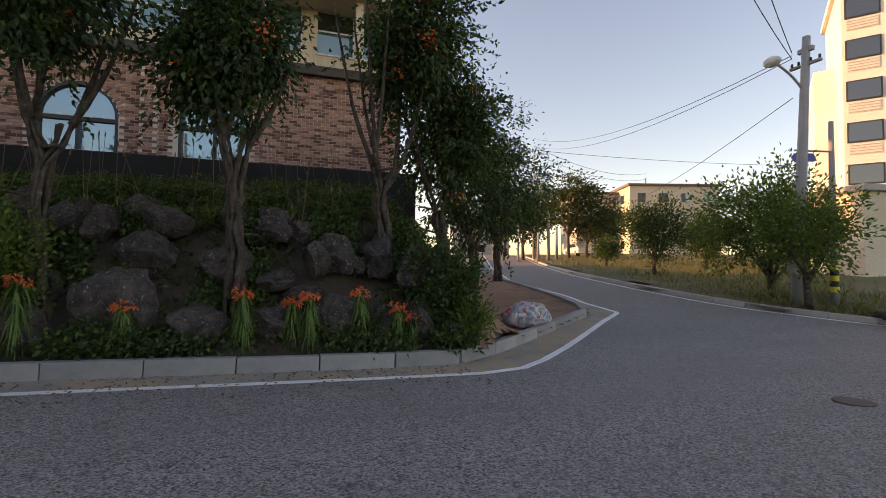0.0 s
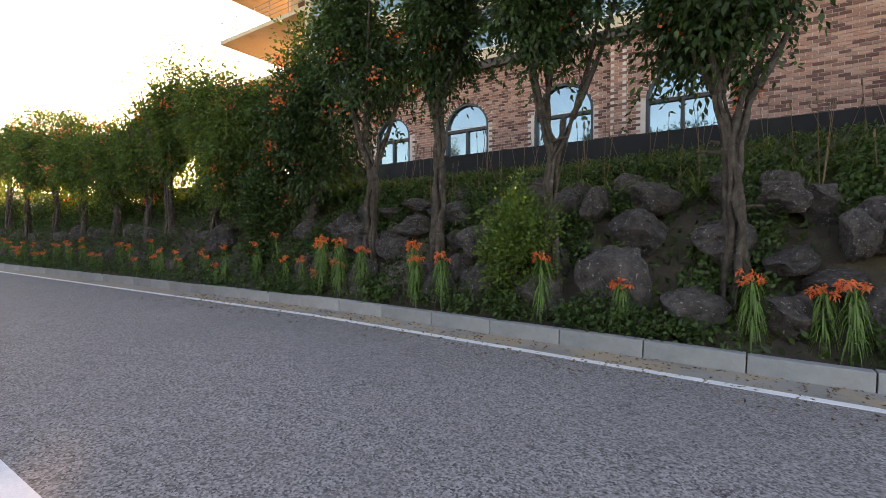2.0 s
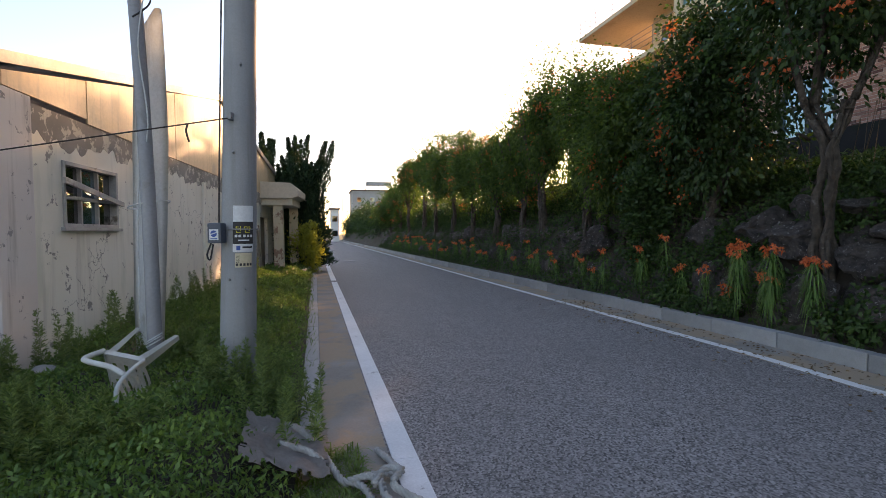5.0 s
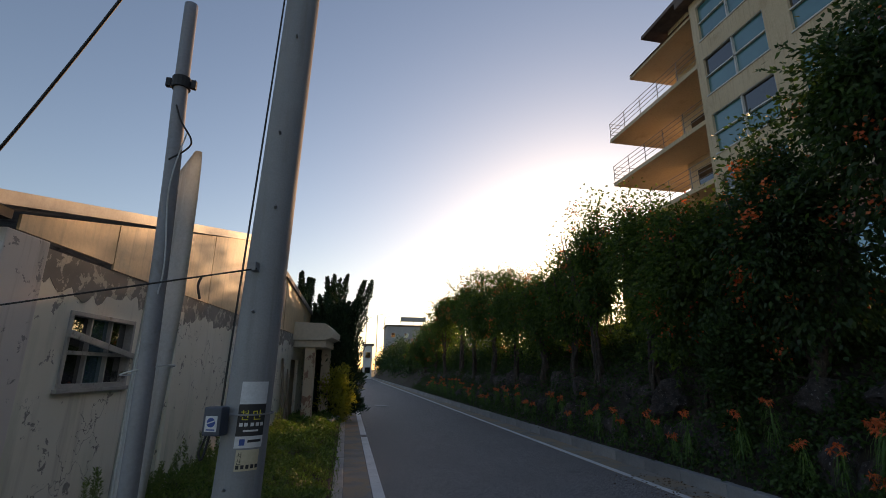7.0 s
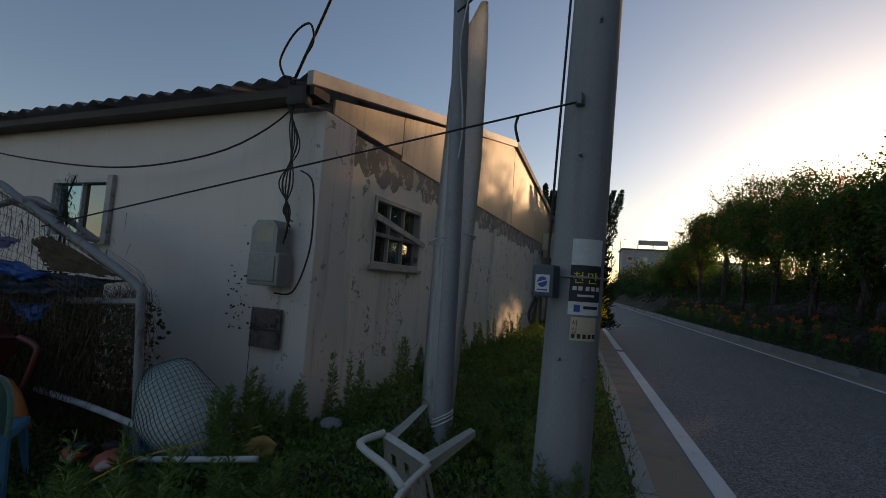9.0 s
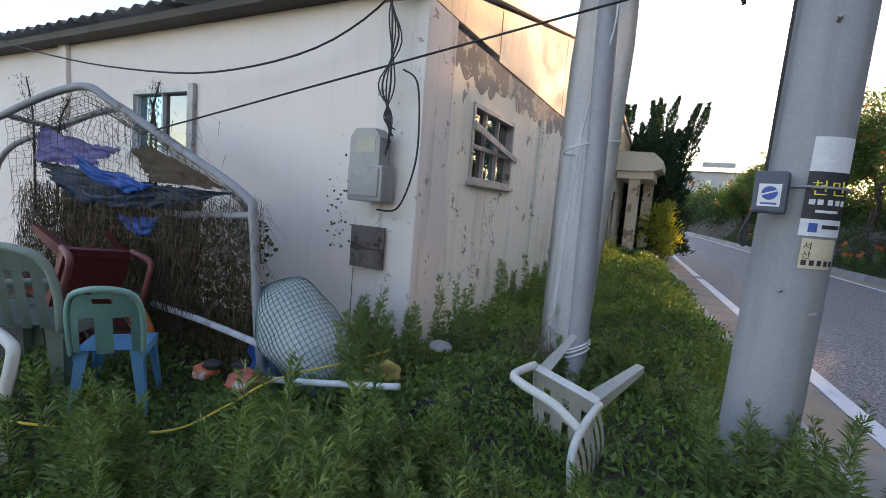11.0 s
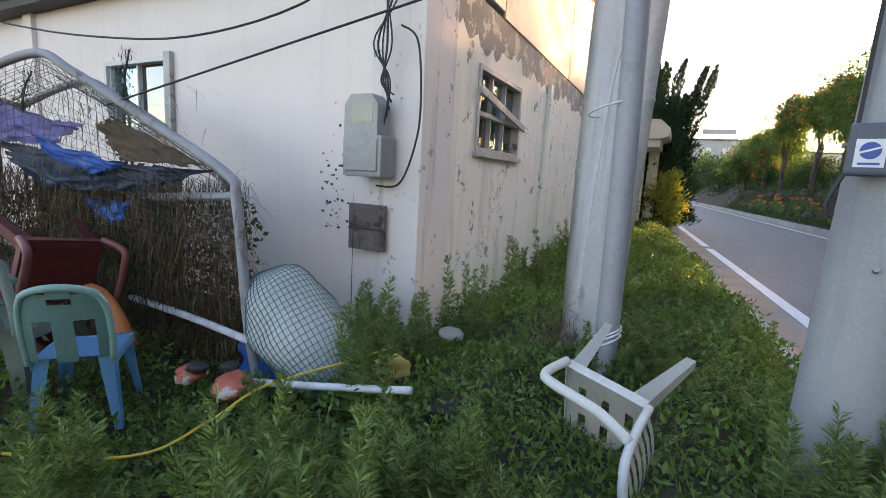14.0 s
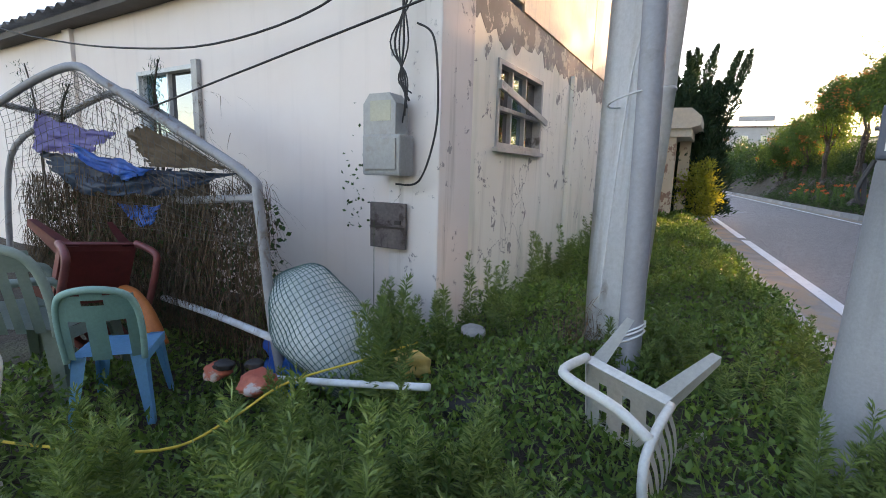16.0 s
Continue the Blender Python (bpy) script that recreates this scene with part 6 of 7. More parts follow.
# dead sprigs that stick up through the net
for k, (x, y, z, h, a) in enumerate(((-4.17, 7.5, 1.5, 0.75, 0.1), (-4.02, 7.45, 1.6, 0.5, -0.25), (-5.35, 7.2, 1.4, 0.85, -0.2), (-5.1, 7.25, 1.5, 0.55, 0.3))):
    sp = tagged(thing("dry_branch", "dark dry branch with stubby twigs", "branch", (x, y, z)), group="dry branches in the net")
    b = tube(smooth_path([(0, 0, -0.5), (0.1 * a, 0, h * 0.5), (a * h, 0.02, h)], 5), 0.014, 6, taper=0.006)
    part("stem", b, BARK, sp)
    P = np.stack([a * h * np.linspace(0.2, 1, 260) ** 1.5 + g.normal(size=260) * 0.02, g.normal(size=260) * 0.03, h * np.linspace(0.2, 1, 260)], 1)
    quads_ob("needles", blades(P, g.normal(size=P.shape) + np.array([0, 0, 0.4]), 0.05, 0.006, 0.2, g), CONIFER, sp)
# curtain of dead vines
n = 9000
P = np.stack([-2.1 - 2.5 * g.random(n), 6.66 + 0.12 * g.random(n), 0.35 + 0.95 * g.random(n)], 1)
dead = np.concatenate([blades(P, np.stack([g.normal(size=n) * 0.85, g.normal(size=n) * 0.3, -0.8 + 0.8 * g.normal(size=n)], 1), 0.06 + 0.13 * g.random(n), 0.004, 0.6, g)])
P = np.stack([-3.1 - 1.7 * g.random(900), 6.68 + 0.3 * g.random(900), 1.35 + 0.5 * g.random(900)], 1)[:420]
dead = np.concatenate([dead, blades(P, g.normal(size=P.shape), 0.14, 0.004, 0.6, g)])
P = np.stack([-2.95 - 2.0 * g.random(500), 7.0 + 0.4 * g.random(500), 1.0 + 0.9 * g.random(500)], 1)[:160]
dead = np.concatenate([dead, blades(P, g.normal(size=P.shape), 0.14, 0.004, 0.6, g)])
quads_ob("dead_vines", dead, leaf_mat("dead_vine_stems", (0.045, 0.03, 0.022), (0.2, 0.13, 0.085), (0.07, 0.06, 0.04), 0.9, 0.1), None, "curtain of dead brown vines on the netting", "stuff", "plants")
P = np.stack([-2.3 - 2.25 * g.random(4600), 6.72 + 0.4 * g.random(4600), 0.2 + 0.95 * g.random(4600) ** 1.5], 1)
quads_ob("vine_leaves", leaves(P, g.normal(size=P.shape) + np.array([0, -0.5, 0]), 0.045, 0.034, g), LEAF, None, "dark green leaves under the frame", "stuff", "plants")
# dark board added behind the frame to stand for the shade there
tagged(part("board", box(-5.2, -3.4, 7.35, 7.4, 0.15, 1.25, 0.01), DARK_TRIM), "dark backing board added to deepen the shade behind the netting", "board")

# ---- sack under a net ----
sack = thing("sack", "bulging pale sack wrapped in dark netting", "sack", (-1.79, 6.8, 0.46))
R = Euler((radians(-5), radians(-46), 0)).to_matrix()


def sack_pt(th, ph, lift=0.0):
    x = (0.24 + lift) * math.cos(ph) * math.sin(th) * (1 + 0.2 * math.cos(th))
    y = (0.25 + lift) * math.sin(ph) * math.sin(th)
    z = (0.42 + lift) * math.cos(th)
    p = Vector((x, y, z))
    p += p.normalized() * 0.03 * noise.noise(p * 5)
    return R @ p


b = bmesh.new()
rows = [[b.verts.new(sack_pt(math.pi * (j + 0.02) / 20.04, 2 * math.pi * i / 28)) for i in range(28)] for j in range(21)]
for j in range(20):
    for i in range(28):
        b.faces.new((rows[j][i], rows[j][(i + 1) % 28], rows[j + 1][(i + 1) % 28], rows[j + 1][i]))
part("body", b, SACK, sack, smooth=True)
b = bmesh.new()
for i in range(50):
    tube([sack_pt(math.pi * (0.03 + 0.94 * k / 16), 2 * math.pi * i / 50, 0.004) for k in range(17)], 0.0024, 3, b)
for j in range(1, 38):
    tube([sack_pt(math.pi * j / 38, 2 * math.pi * k / 28, 0.004) for k in range(29)], 0.0024, 3, b)
part("net", b, NET, sack, "square-meshed dark green net")


# ---- plastic chairs ----
def chair(label, seat_m, leg_m, back_m, m, arms=False, flat=False, holes=True):
    c = new("plastic_chair")
    c.empty_display_size = 0.1
    tagged(c, label, "chair", "plastic chairs by the shed")
    c.matrix_basis = m
    w, d, h = 0.22, 0.21, 0.42
    b = bmesh.new()
    n = 10
    top = [[b.verts.new((-w + 2 * w * i / n, -d + 2 * d * j / n, h - 0.018 * math.sin(math.pi * i / n) * math.sin(math.pi * (j + 1) / (n + 1)) - (0.02 if j == 0 else 0))) for i in range(n + 1)] for j in range(n + 1)]
    for j in range(n):
        for i in range(n):
            if flat and j in (2, 3, 5, 6, 8) and i in (2, 3, 6, 7) and (j != 3 and j != 6):
                continue
            b.faces.new((top[j][i], top[j][i + 1], top[j + 1][i + 1], top[j + 1][i]))
    bmesh.ops.solidify(b, geom=list(b.faces), thickness=0.006)
    bmesh.ops.recalc_face_normals(b, faces=b.faces)
    part("seat", b, seat_m, c, smooth=False)
    for nm, args in (("apron", (-w, w, -d - 0.004, -d + 0.004, h - 0.065, h - 0.014)), ("apron", (-w - 0.004, -w + 0.004, -d, d, h - 0.06, h - 0.004)), ("apron", (w - 0.004, w + 0.004, -d, d, h - 0.06, h - 0.004))):
        part(nm, box(*args, 0.003), leg_m, c)
    for sx in (-1, 1):
        for sy in (-1, 1):
            b = bmesh.new()
            pts = []
            for (z, o, s) in ((h - 0.005, 0.0, 0.085), (h * 0.5, 0.02, 0.065), (0.0, 0.045, 0.045)):
                cx, cy = sx * (w + o - 0.01), sy * (d + o - 0.01)
                pts.append([b.verts.new((cx - sx * s, cy, z)), b.verts.new((cx, cy, z)), b.verts.new((cx, cy - sy * s, z))])
            for p0, p1 in zip(pts, pts[1:]):
                b.faces.new((p0[0], p0[1], p1[1], p1[0]))
                b.faces.new((p0[1], p0[2], p1[2], p1[1]))
            bmesh.ops.solidify(b, geom=list(b.faces), thickness=0.006)
            bmesh.ops.recalc_face_normals(b, faces=b.faces)
            part("leg", b, leg_m, c)
    # backrest: an arched rim, a top plate with a hand slot, and slats
    def bp(u, z):
        return Vector((u, d + 0.02 + 0.22 * (z - h) + 0.05 * (1 - (u / w) ** 2), z))
    rim = smooth_path([bp(-w, h - 0.02), bp(-w - 0.01, h + 0.15), bp(-w * 0.98, h + 0.3), bp(-w * 0.72, h + 0.38), bp(0, h + 0.41), bp(w * 0.72, h + 0.38), bp(w * 0.98, h + 0.3), bp(w + 0.01, h + 0.15), bp(w, h - 0.02)], 4)
    back = part("backrest", tube(rim, 0.02, 8), back_m, c, smooth=True)
    def strip(u0, u1, z0, z1, nn=5):
        b = bmesh.new()
        vs = [[b.verts.new(bp(u0 + (u1 - u0) * i / nn, z0 + (z1 - z0) * j / nn)) for i in range(nn + 1)] for j in range(nn + 1)]
        for j in range(nn):
            for i in range(nn):
                b.faces.new((vs[j][i], vs[j][i + 1], vs[j + 1][i + 1], vs[j + 1][i]))
        bmesh.ops.solidify(b, geom=list(b.faces), thickness=0.007)
        bmesh.ops.recalc_face_normals(b, faces=b.faces)
        return b
    if holes:
        for u0, u1, z0, z1 in ((-w * 0.97, -0.06, 0.23, 0.375), (0.06, w * 0.97, 0.23, 0.375), (-0.06, 0.06, 0.23, 0.32), (-0.06, 0.06, 0.35, 0.4)):
            part("top_plate", strip(u0, u1, h + z0, h + z1), back_m, back)
        for u in (-w * 0.9, w * 0.9):
            part("side_plate", strip(u - 0.04, u + 0.04, h, h + 0.25), back_m, back)
        part("slat", strip(-0.055, 0.055, h, h + 0.24), back_m, back)
    if flat:
        for k in range(6):
            part("slat", strip(-w, w, h + 0.0 + k * 0.058, h + 0.035 + k * 0.058), back_m, back)
    elif not holes:
        for k in range(6):
            u = -0.17 + 0.068 * k
            part("slat", strip(u - 0.02, u + 0.02, h, h + 0.3), back_m, back)
        part("top_plate", strip(-w * 0.95, w * 0.95, h + 0.29, h + 0.385), back_m, back)
    if arms:
        for sx in (-1, 1):
            pts = smooth_path([(sx * (w + 0.01), d + 0.06, h + 0.22), (sx * (w + 0.05), d - 0.1, h + 0.2), (sx * (w + 0.05), -d + 0.08, h + 0.19), (sx * (w + 0.045), -d + 0.0, h + 0.15), (sx * (w + 0.01), -d - 0.005, h - 0.03)], 5)
            b = tube(pts, 0.024, 8)
            part("armrest", b, leg_m, c, smooth=True)
    return c


fallen = Matrix(((0.024, 0.881, -0.472, -0.04), (0.311, -0.455, -0.834, 7.01), (-0.95, -0.127, -0.285, 0.487), (0, 0, 0, 1))) @ Matrix.Diagonal((0.85, 0.85, 0.85, 1))
chair("overturned white plastic armchair lying in the weeds", CHAIR_WHITE, CHAIR_WHITE, CHAIR_WHITE, fallen, True, True, False)
chair("small teal and blue plastic chair among the weeds", CHAIR_BLUE, CHAIR_BLUE, CHAIR_TEAL, pose(-2.45, 6.09, 0.16, 0, 0, 222) @ Matrix.Diagonal((0.68, 0.76, 0.82, 1)))
chair("grey-green plastic armchair beside the frame", CHAIR_GREEN, CHAIR_GREEN, CHAIR_GREEN, pose(-3.0, 6.05, 0.12, 0, 0, 205) @ Matrix.Diagonal((1.1, 1.0, 1.06, 1)), False, False, False)
chair("grey-green plastic armchair stacked behind", CHAIR_GREEN, CHAIR_GREEN, CHAIR_GREEN, pose(-3.5, 6.1, 0.1, 0, 0, 160), True, False, False)
chair("aged white plastic armchair in the weeds", CHAIR_WHITE, CHAIR_WHITE, CHAIR_WHITE, pose(-2.6, 5.36, 0.02, 0, 0, 80), True, False, False)
zc = Vector((0.96, -0.1, -0.25)).normalized()
yc = Vector((-0.25, -0.1, -0.96))
yc = (yc - zc * yc.dot(zc)).normalized()
xc = yc.cross(zc)
red = Matrix(((xc.x, yc.x, zc.x, -3.5), (xc.y, yc.y, zc.y, 6.42), (xc.z, yc.z, zc.z, 0.8), (0, 0, 0, 1))) @ Matrix.Diagonal((0.88, 0.88, 0.88, 1))
chair("dark red plastic armchair lying on its back", CHAIR_RED, CHAIR_RED, CHAIR_RED, red, True, False, False)

# ---- odds and ends ----
def loose_tube(name, pts, r, material, label, category, n=6, sides=10):
    return tagged(part(name, tube(smooth_path(pts, n), r, sides), material, smooth=True), label, category)


loose_tube("white_pipe", [(-3.05, 6.72, 0.5), (-2.5, 6.68, 0.47), (-1.98, 6.64, 0.42)], 0.022, WHITE_PLASTIC, "white plastic pipe leaning on the frame", "pipe")
loose_tube("white_pipe", [(-1.88, 6.45, 0.3), (-1.4, 6.45, 0.38), (-0.96, 6.46, 0.455)], 0.017, WHITE_PLASTIC, "white plastic pipe lying on the weeds", "pipe")
loose_tube("orange_hose", [(-3.0, 6.45, 0.6), (-2.84, 6.4, 0.6), (-2.7, 6.38, 0.52), (-2.6, 6.38, 0.36)], 0.05, ORANGE_PLASTIC, "thick orange plastic hose", "hose")
loose_tube("yellow_rope", [(-2.9, 5.45, 0.3), (-2.26, 5.6, 0.3), (-1.75, 5.8, 0.31), (-1.66, 6.05, 0.34), (-1.6, 6.3, 0.4), (-1.35, 6.6, 0.46), (-1.2, 6.8, 0.5)], 0.0055, YELLOW_ROPE, "yellow rope trailing through the weeds", "rope")
for (x, y, z, s, m_, nm, lb) in ((-1.82, 6.34, 0.34, 0.1, RED_CLOTH, "crumpled_cloth", "crumpled red and white cloth on the weeds"), (-2.12, 6.36, 0.33, 0.07, RED_CLOTH, "crumpled_cloth", "crumpled red cloth beside the frame"), (-2.05, 6.34, 0.38, 0.05, BLACK, "glove", "black rubber glove on the heap"), (-1.93, 6.42, 0.38, 0.045, BLACK, "glove", "black rubber glove on the heap"), (-1.3, 6.95, 0.3, 0.11, mat("ochre_cloth", (0.35, 0.25, 0.06), (0.45, 0.33, 0.1), 4, 0.9, 40, 0.3), "crumpled_bag", "ochre bag behind the sack"), (-0.85, 6.7, 0.26, 0.13, BLACK, "black_bag", "black bag in the weeds")):
    b = bmesh.new()
    bmesh.ops.create_icosphere(b, subdivisions=3, radius=s)
    for v in b.verts:
        v.co *= 0.85 + 0.5 * noise.noise(v.co * 10 + Vector((x * 7, y, 0))) + 0.5 * abs(noise.noise(v.co * 22)) + 0.15 * noise.noise(v.co * 50)
        v.co.z *= 0.55
    o = part(nm, b, m_, smooth=True)
    o.matrix_basis = pose(x, y, z)
    tagged(o, lb, "litter")
b = bmesh.new()
bmesh.ops.create_icosphere(b, subdivisions=3, radius=0.095)
for v in b.verts:
    v.co *= 1 + 0.35 * noise.noise(v.co * 8) + 0.12 * noise.noise(v.co * 25)
    v.co.z *= 0.5
o = part("rubble", b, CONCRETE)
o.matrix_basis = pose(-1.3, 7.85, 0.22)
tagged(o, "pale lump of concrete by the shed corner", "rubble")
# ropes by the gutter
def rope_verts(pts, r, name, label):
    t = thing(name, label, "rope")
    P = [Vector(p) for p in pts]
    L = [0]
    for p, q in zip(P, P[1:]):
        L.append(L[-1] + (q - p).length)
    for s in range(3):
        line = []
        for i, p in enumerate(P):
            d = (P[min(i + 1, len(P) - 1)] - P[max(i - 1, 0)]).normalized()
            u = d.cross(Vector((0, 0, 1))).normalized()
            w = d.cross(u)
            a = L[i] * 52 + s * 2.094
            line.append(p + u * (r * 0.52 * math.cos(a)) + w * (r * 0.52 * math.sin(a)))
        part("strand", tube(line, r * 0.6, 6), ROPE, t, smooth=True)
    return t


def dense(pts, stepl):
    out = [Vector(pts[0])]
    for p, q in zip(pts, pts[1:]):
        p, q = Vector(p), Vector(q)
        n = max(int((q - p).length / stepl), 1)
        out += [p.lerp(q, (i + 1) / n) for i in range(n)]
    return out


rope_verts(dense(smooth_path([(1.26, 5.46, 0.11), (1.17, 5.53, 0.16), (1.02, 5.58, 0.2), (0.9, 5.7, 0.22), (0.94, 5.84, 0.22), (1.09, 5.84, 0.19), (1.24, 5.63, 0.12), (1.36, 5.32, 0.06), (1.43, 5.29, 0.05), (1.55, 5.36, 0.04), (1.7, 5.34, 0.04), (1.69, 5.46, 0.04), (1.61, 5.68, 0.04)], 6), 0.02), 0.021, "rope", "thick grey rope looped over the kerb")
rope_verts(dense(smooth_path([(1.4, 5.29, 0.06), (1.51, 5.28, 0.08), (1.57, 5.19, 0.09), (1.58, 5.06, 0.08), (1.64, 4.94, 0.06), (1.78, 4.87, 0.05), (1.82, 4.75, 0.04), (1.78, 4.63, 0.04), (1.68, 4.62, 0.04), (1.6, 4.71, 0.04), (1.58, 4.9, 0.04), (1.5, 5.1, 0.04)], 6), 0.02), 0.021, "rope", "thick grey rope coiled in the gutter")
rope_verts(dense(smooth_path([(1.42, 5.3, 0.04), (1.48, 5.21, 0.05), (1.55, 4.89, 0.05), (1.57, 4.68, 0.04), (1.67, 4.56, 0.04), (1.83, 4.58, 0.04), (1.88, 4.73, 0.04), (1.83, 4.9, 0.05), (1.68, 5.03, 0.09), (1.63, 5.1, 0.12), (1.7, 5.22, 0.12), (1.61, 5.26, 0.12), (1.53, 5.14, 0.1)], 6), 0.02), 0.021, "rope", "thick grey rope in overlapping loops on the line")
tarp("sacking", [(0.78, 5.95, 0.33), (1.3, 5.9, 0.14), (1.3, 5.3, 0.11), (0.82, 5.25, 0.31)], "grey crumpled sacking on the kerb", mat("grey_sacking", (0.32, 0.29, 0.27), (0.46, 0.42, 0.39), 5, 0.9, 60, 0.4), 9)
for (x, y, s) in ((1.35, 4.35, 0.07), (1.45, 4.25, 0.05), (1.28, 4.2, 0.06), (1.68, 4.6, 0.06)):
    tagged(rock(x, y, 0.03, s, s * 1.2, s * 0.6), "broken lump of concrete in the gutter", "rubble")
# fallen leaves along the far gutter and on the road
n = 1300
C = np.stack([5.6 + 1.4 * g.random(n) ** 0.6, -2 + 14 * g.random(n), np.zeros(n)], 1)
C[:, 2] = [ground_z(x, y) + 0.008 for x, y in C[:, :2]]
quads_ob("fallen_leaves", leaves(C, g.normal(size=C.shape) * np.array([1, 1, 0.15]), 0.05, 0.022, g), DRY, None, "dry fallen leaves along the gutter", "stuff", "leaves")


# ---- across the street ----
def at_ab(a, b, lift=0.0):
    x, y = ab(a, b)
    return (x, y, lot_z(x, y) + lift)


def street_pole(a, b, h, r, label, lean=0.0, top=None):
    t = thing("utility_pole", label, "pole", at_ab(a, b, -0.1), group="street poles")
    part("shaft", tube([(lean * z, 0, z) for z in (0, h * 0.5, h)], r, 14, taper=r * 0.62), POLE, t, smooth=True)
    return t


p1 = street_pole(13.8, 10.5, 8.2, 0.17, "concrete street pole with a lamp and wires", 0.0)
p1.matrix_basis = p1.matrix_basis @ pose(0, 0, 0, 3.0, -1.0, 0)
part("cap", box(-0.22, 0.22, -0.05, 0.05, 7.72, 7.86, 0.01), STEEL, p1)
part("cross_arm", box(-0.45, 0.45, -0.05, 0.05, 7.3, 7.38, 0.01), STEEL, p1)
for k in (-0.4, -0.15, 0.2, 0.4):
    part("insulator", tube([(k, 0, 7.38), (k, 0, 7.5)], 0.035, 8), BLACK, p1)
arm = part("lamp_arm", tube(smooth_path([(0, 0, 6.5), (0.12, 0.37, 6.95), (0.26, 0.8, 7.3)], 5), 0.035, 8), STEEL, p1)
b = bmesh.new()
bmesh.ops.create_uvsphere(b, u_segments=14, v_segments=8, radius=0.26)
bmesh.ops.scale(b, vec=(1, 0.75, 0.6), verts=b.verts)
bmesh.ops.translate(b, vec=(0.31, 0.95, 7.36), verts=b.verts)
part("lamp_head", b, WHITE_PLASTIC, arm, "rounded street lamp head", smooth=True)
part("meter", box(-0.12, 0.12, 0.12, 0.3, 1.0, 1.4, 0.02), METER, p1)
p2 = street_pole(14.3, 12.05, 5.8, 0.11, "street-sign pole with black and yellow bands")
for k in range(5):
    part("band", tube([(0, 0, 0.5 + 0.17 * k), (0, 0, 0.67 + 0.17 * k)], 0.118 - 0.002 * k, 14), (YELLOW, BLACK)[k % 2], p2)
sgn = part("sign_arm", tube([(0, 0, 4.85), (0.35, 1.1, 4.88)], 0.03, 6), STEEL, p2)
s_ob = part("sign_plate", prism([(-0.4, -0.1), (-0.3, 0.13), (0.3, 0.13), (0.4, -0.0), (0.3, -0.13), (-0.3, -0.13)], 0.02, "y"), SIGN_BLUE, sgn, "blue street name sign")
s_ob.matrix_basis = Matrix.Translation((0.27, 0.82, 4.66)) @ pose(0, 0, 0, 0, 0, 72)
part("bar", box(-0.22, 0.22, -0.006, -0.002, -0.01, 0.06), PAPER, s_ob)
part("bar", box(-0.15, 0.15, -0.006, -0.002, -0.07, -0.04), PAPER, s_ob)


def wire(a, c, drop, r=0.012):
    o = part("wire", tube(sag(a, c, drop, 12), r, 5), BLACK)
    return tagged(o, "overhead power line between the poles", "wire", "overhead wires")


T1 = Vector(at_ab(13.8, 10.5)) + Vector((0, 0, 7.4))
TF = Vector((*ab(46, 9.0), 13.5))
TH = Vector((*ab(80, 35), 18))
for k in range(2):
    wire(T1 + Vector((0, 0, 0.1 * k)), TF + Vector((0, 0, 0.8 * k)), 1.2)
    wire(T1 + Vector((0, 0, 0.2 * k)), Vector((*ab(5.5 - k, 1.3), 9.6 + k)), 0.4)
wire(T1 - Vector((0, 0, 1.2)), Vector((*ab(60, 20), 9)), 1.0)
wire(TF, TH, 1.2, 0.025)
wire(TF - Vector((0, 0, 0.7)), TH - Vector((0, 0, 1)), 1.2, 0.025)
wire(TF - Vector((0, 0, 0.4)), Vector((*ab(46, 60), 12.5)), 1.0, 0.02)
for (a, b_, h, r) in ((46, 9.0, 10.5, 0.16), (44, 10.0, 4.6, 0.18), (42, 6.8, 3.4, 0.12), (40, 8.2, 2.6, 0.14), (47, 11.5, 3.2, 0.16), (48, 5.2, 4.0, 0.1)):
    street_pole(a, b_, h, r, "weathered timber pole in the plot")
street_pole(80, 35, 14, 0.2, "distant concrete power pole")


def leafy_tree(a, b_, z_low, z_top, rad, seed, material, label, name="tree", squash=1.0, trunk_r=0.12, L=0.2, n=80, per=60, spread=0.28):
    g = np.random.default_rng(seed)
    x, y, z = at_ab(a, b_, -0.05)
    t = thing(name, label, "tree", (x, y, z))
    r = random.Random(seed)
    H = z_top - z
    b = bmesh.new()
    tube([(0, 0, 0), (0.05, 0.03, (z_low - z) * 0.8), (0.0, 0.0, H * 0.6)], trunk_r, 8, b, trunk_r * 0.4, 0.3)
    part("trunk", b, BARK, t, smooth=True)
    for k in range(5):
        q = k * 1.26 + r.random()
        part("limb", tube(smooth_path([(0, 0, (z_low - z) * 0.7), (0.4 * rad * math.cos(q), 0.4 * rad * math.sin(q), (z_low - z) + 0.25 * (z_top - z_low)), (0.75 * rad * math.cos(q), 0.75 * rad * math.sin(q), (z_low - z) + 0.55 * (z_top - z_low))], 4), trunk_r * 0.5, 6, taper=0.02), BARK, t)
    P, D, cc = crown_points(g, (0, 0, (z_low + z_top) / 2 - z), (rad, rad, (z_top - z_low) / 2), n, per, (spread, spread, spread * squash))
    quads_ob("crown", leaves(P, D, L, L * 0.45, g), material, t)


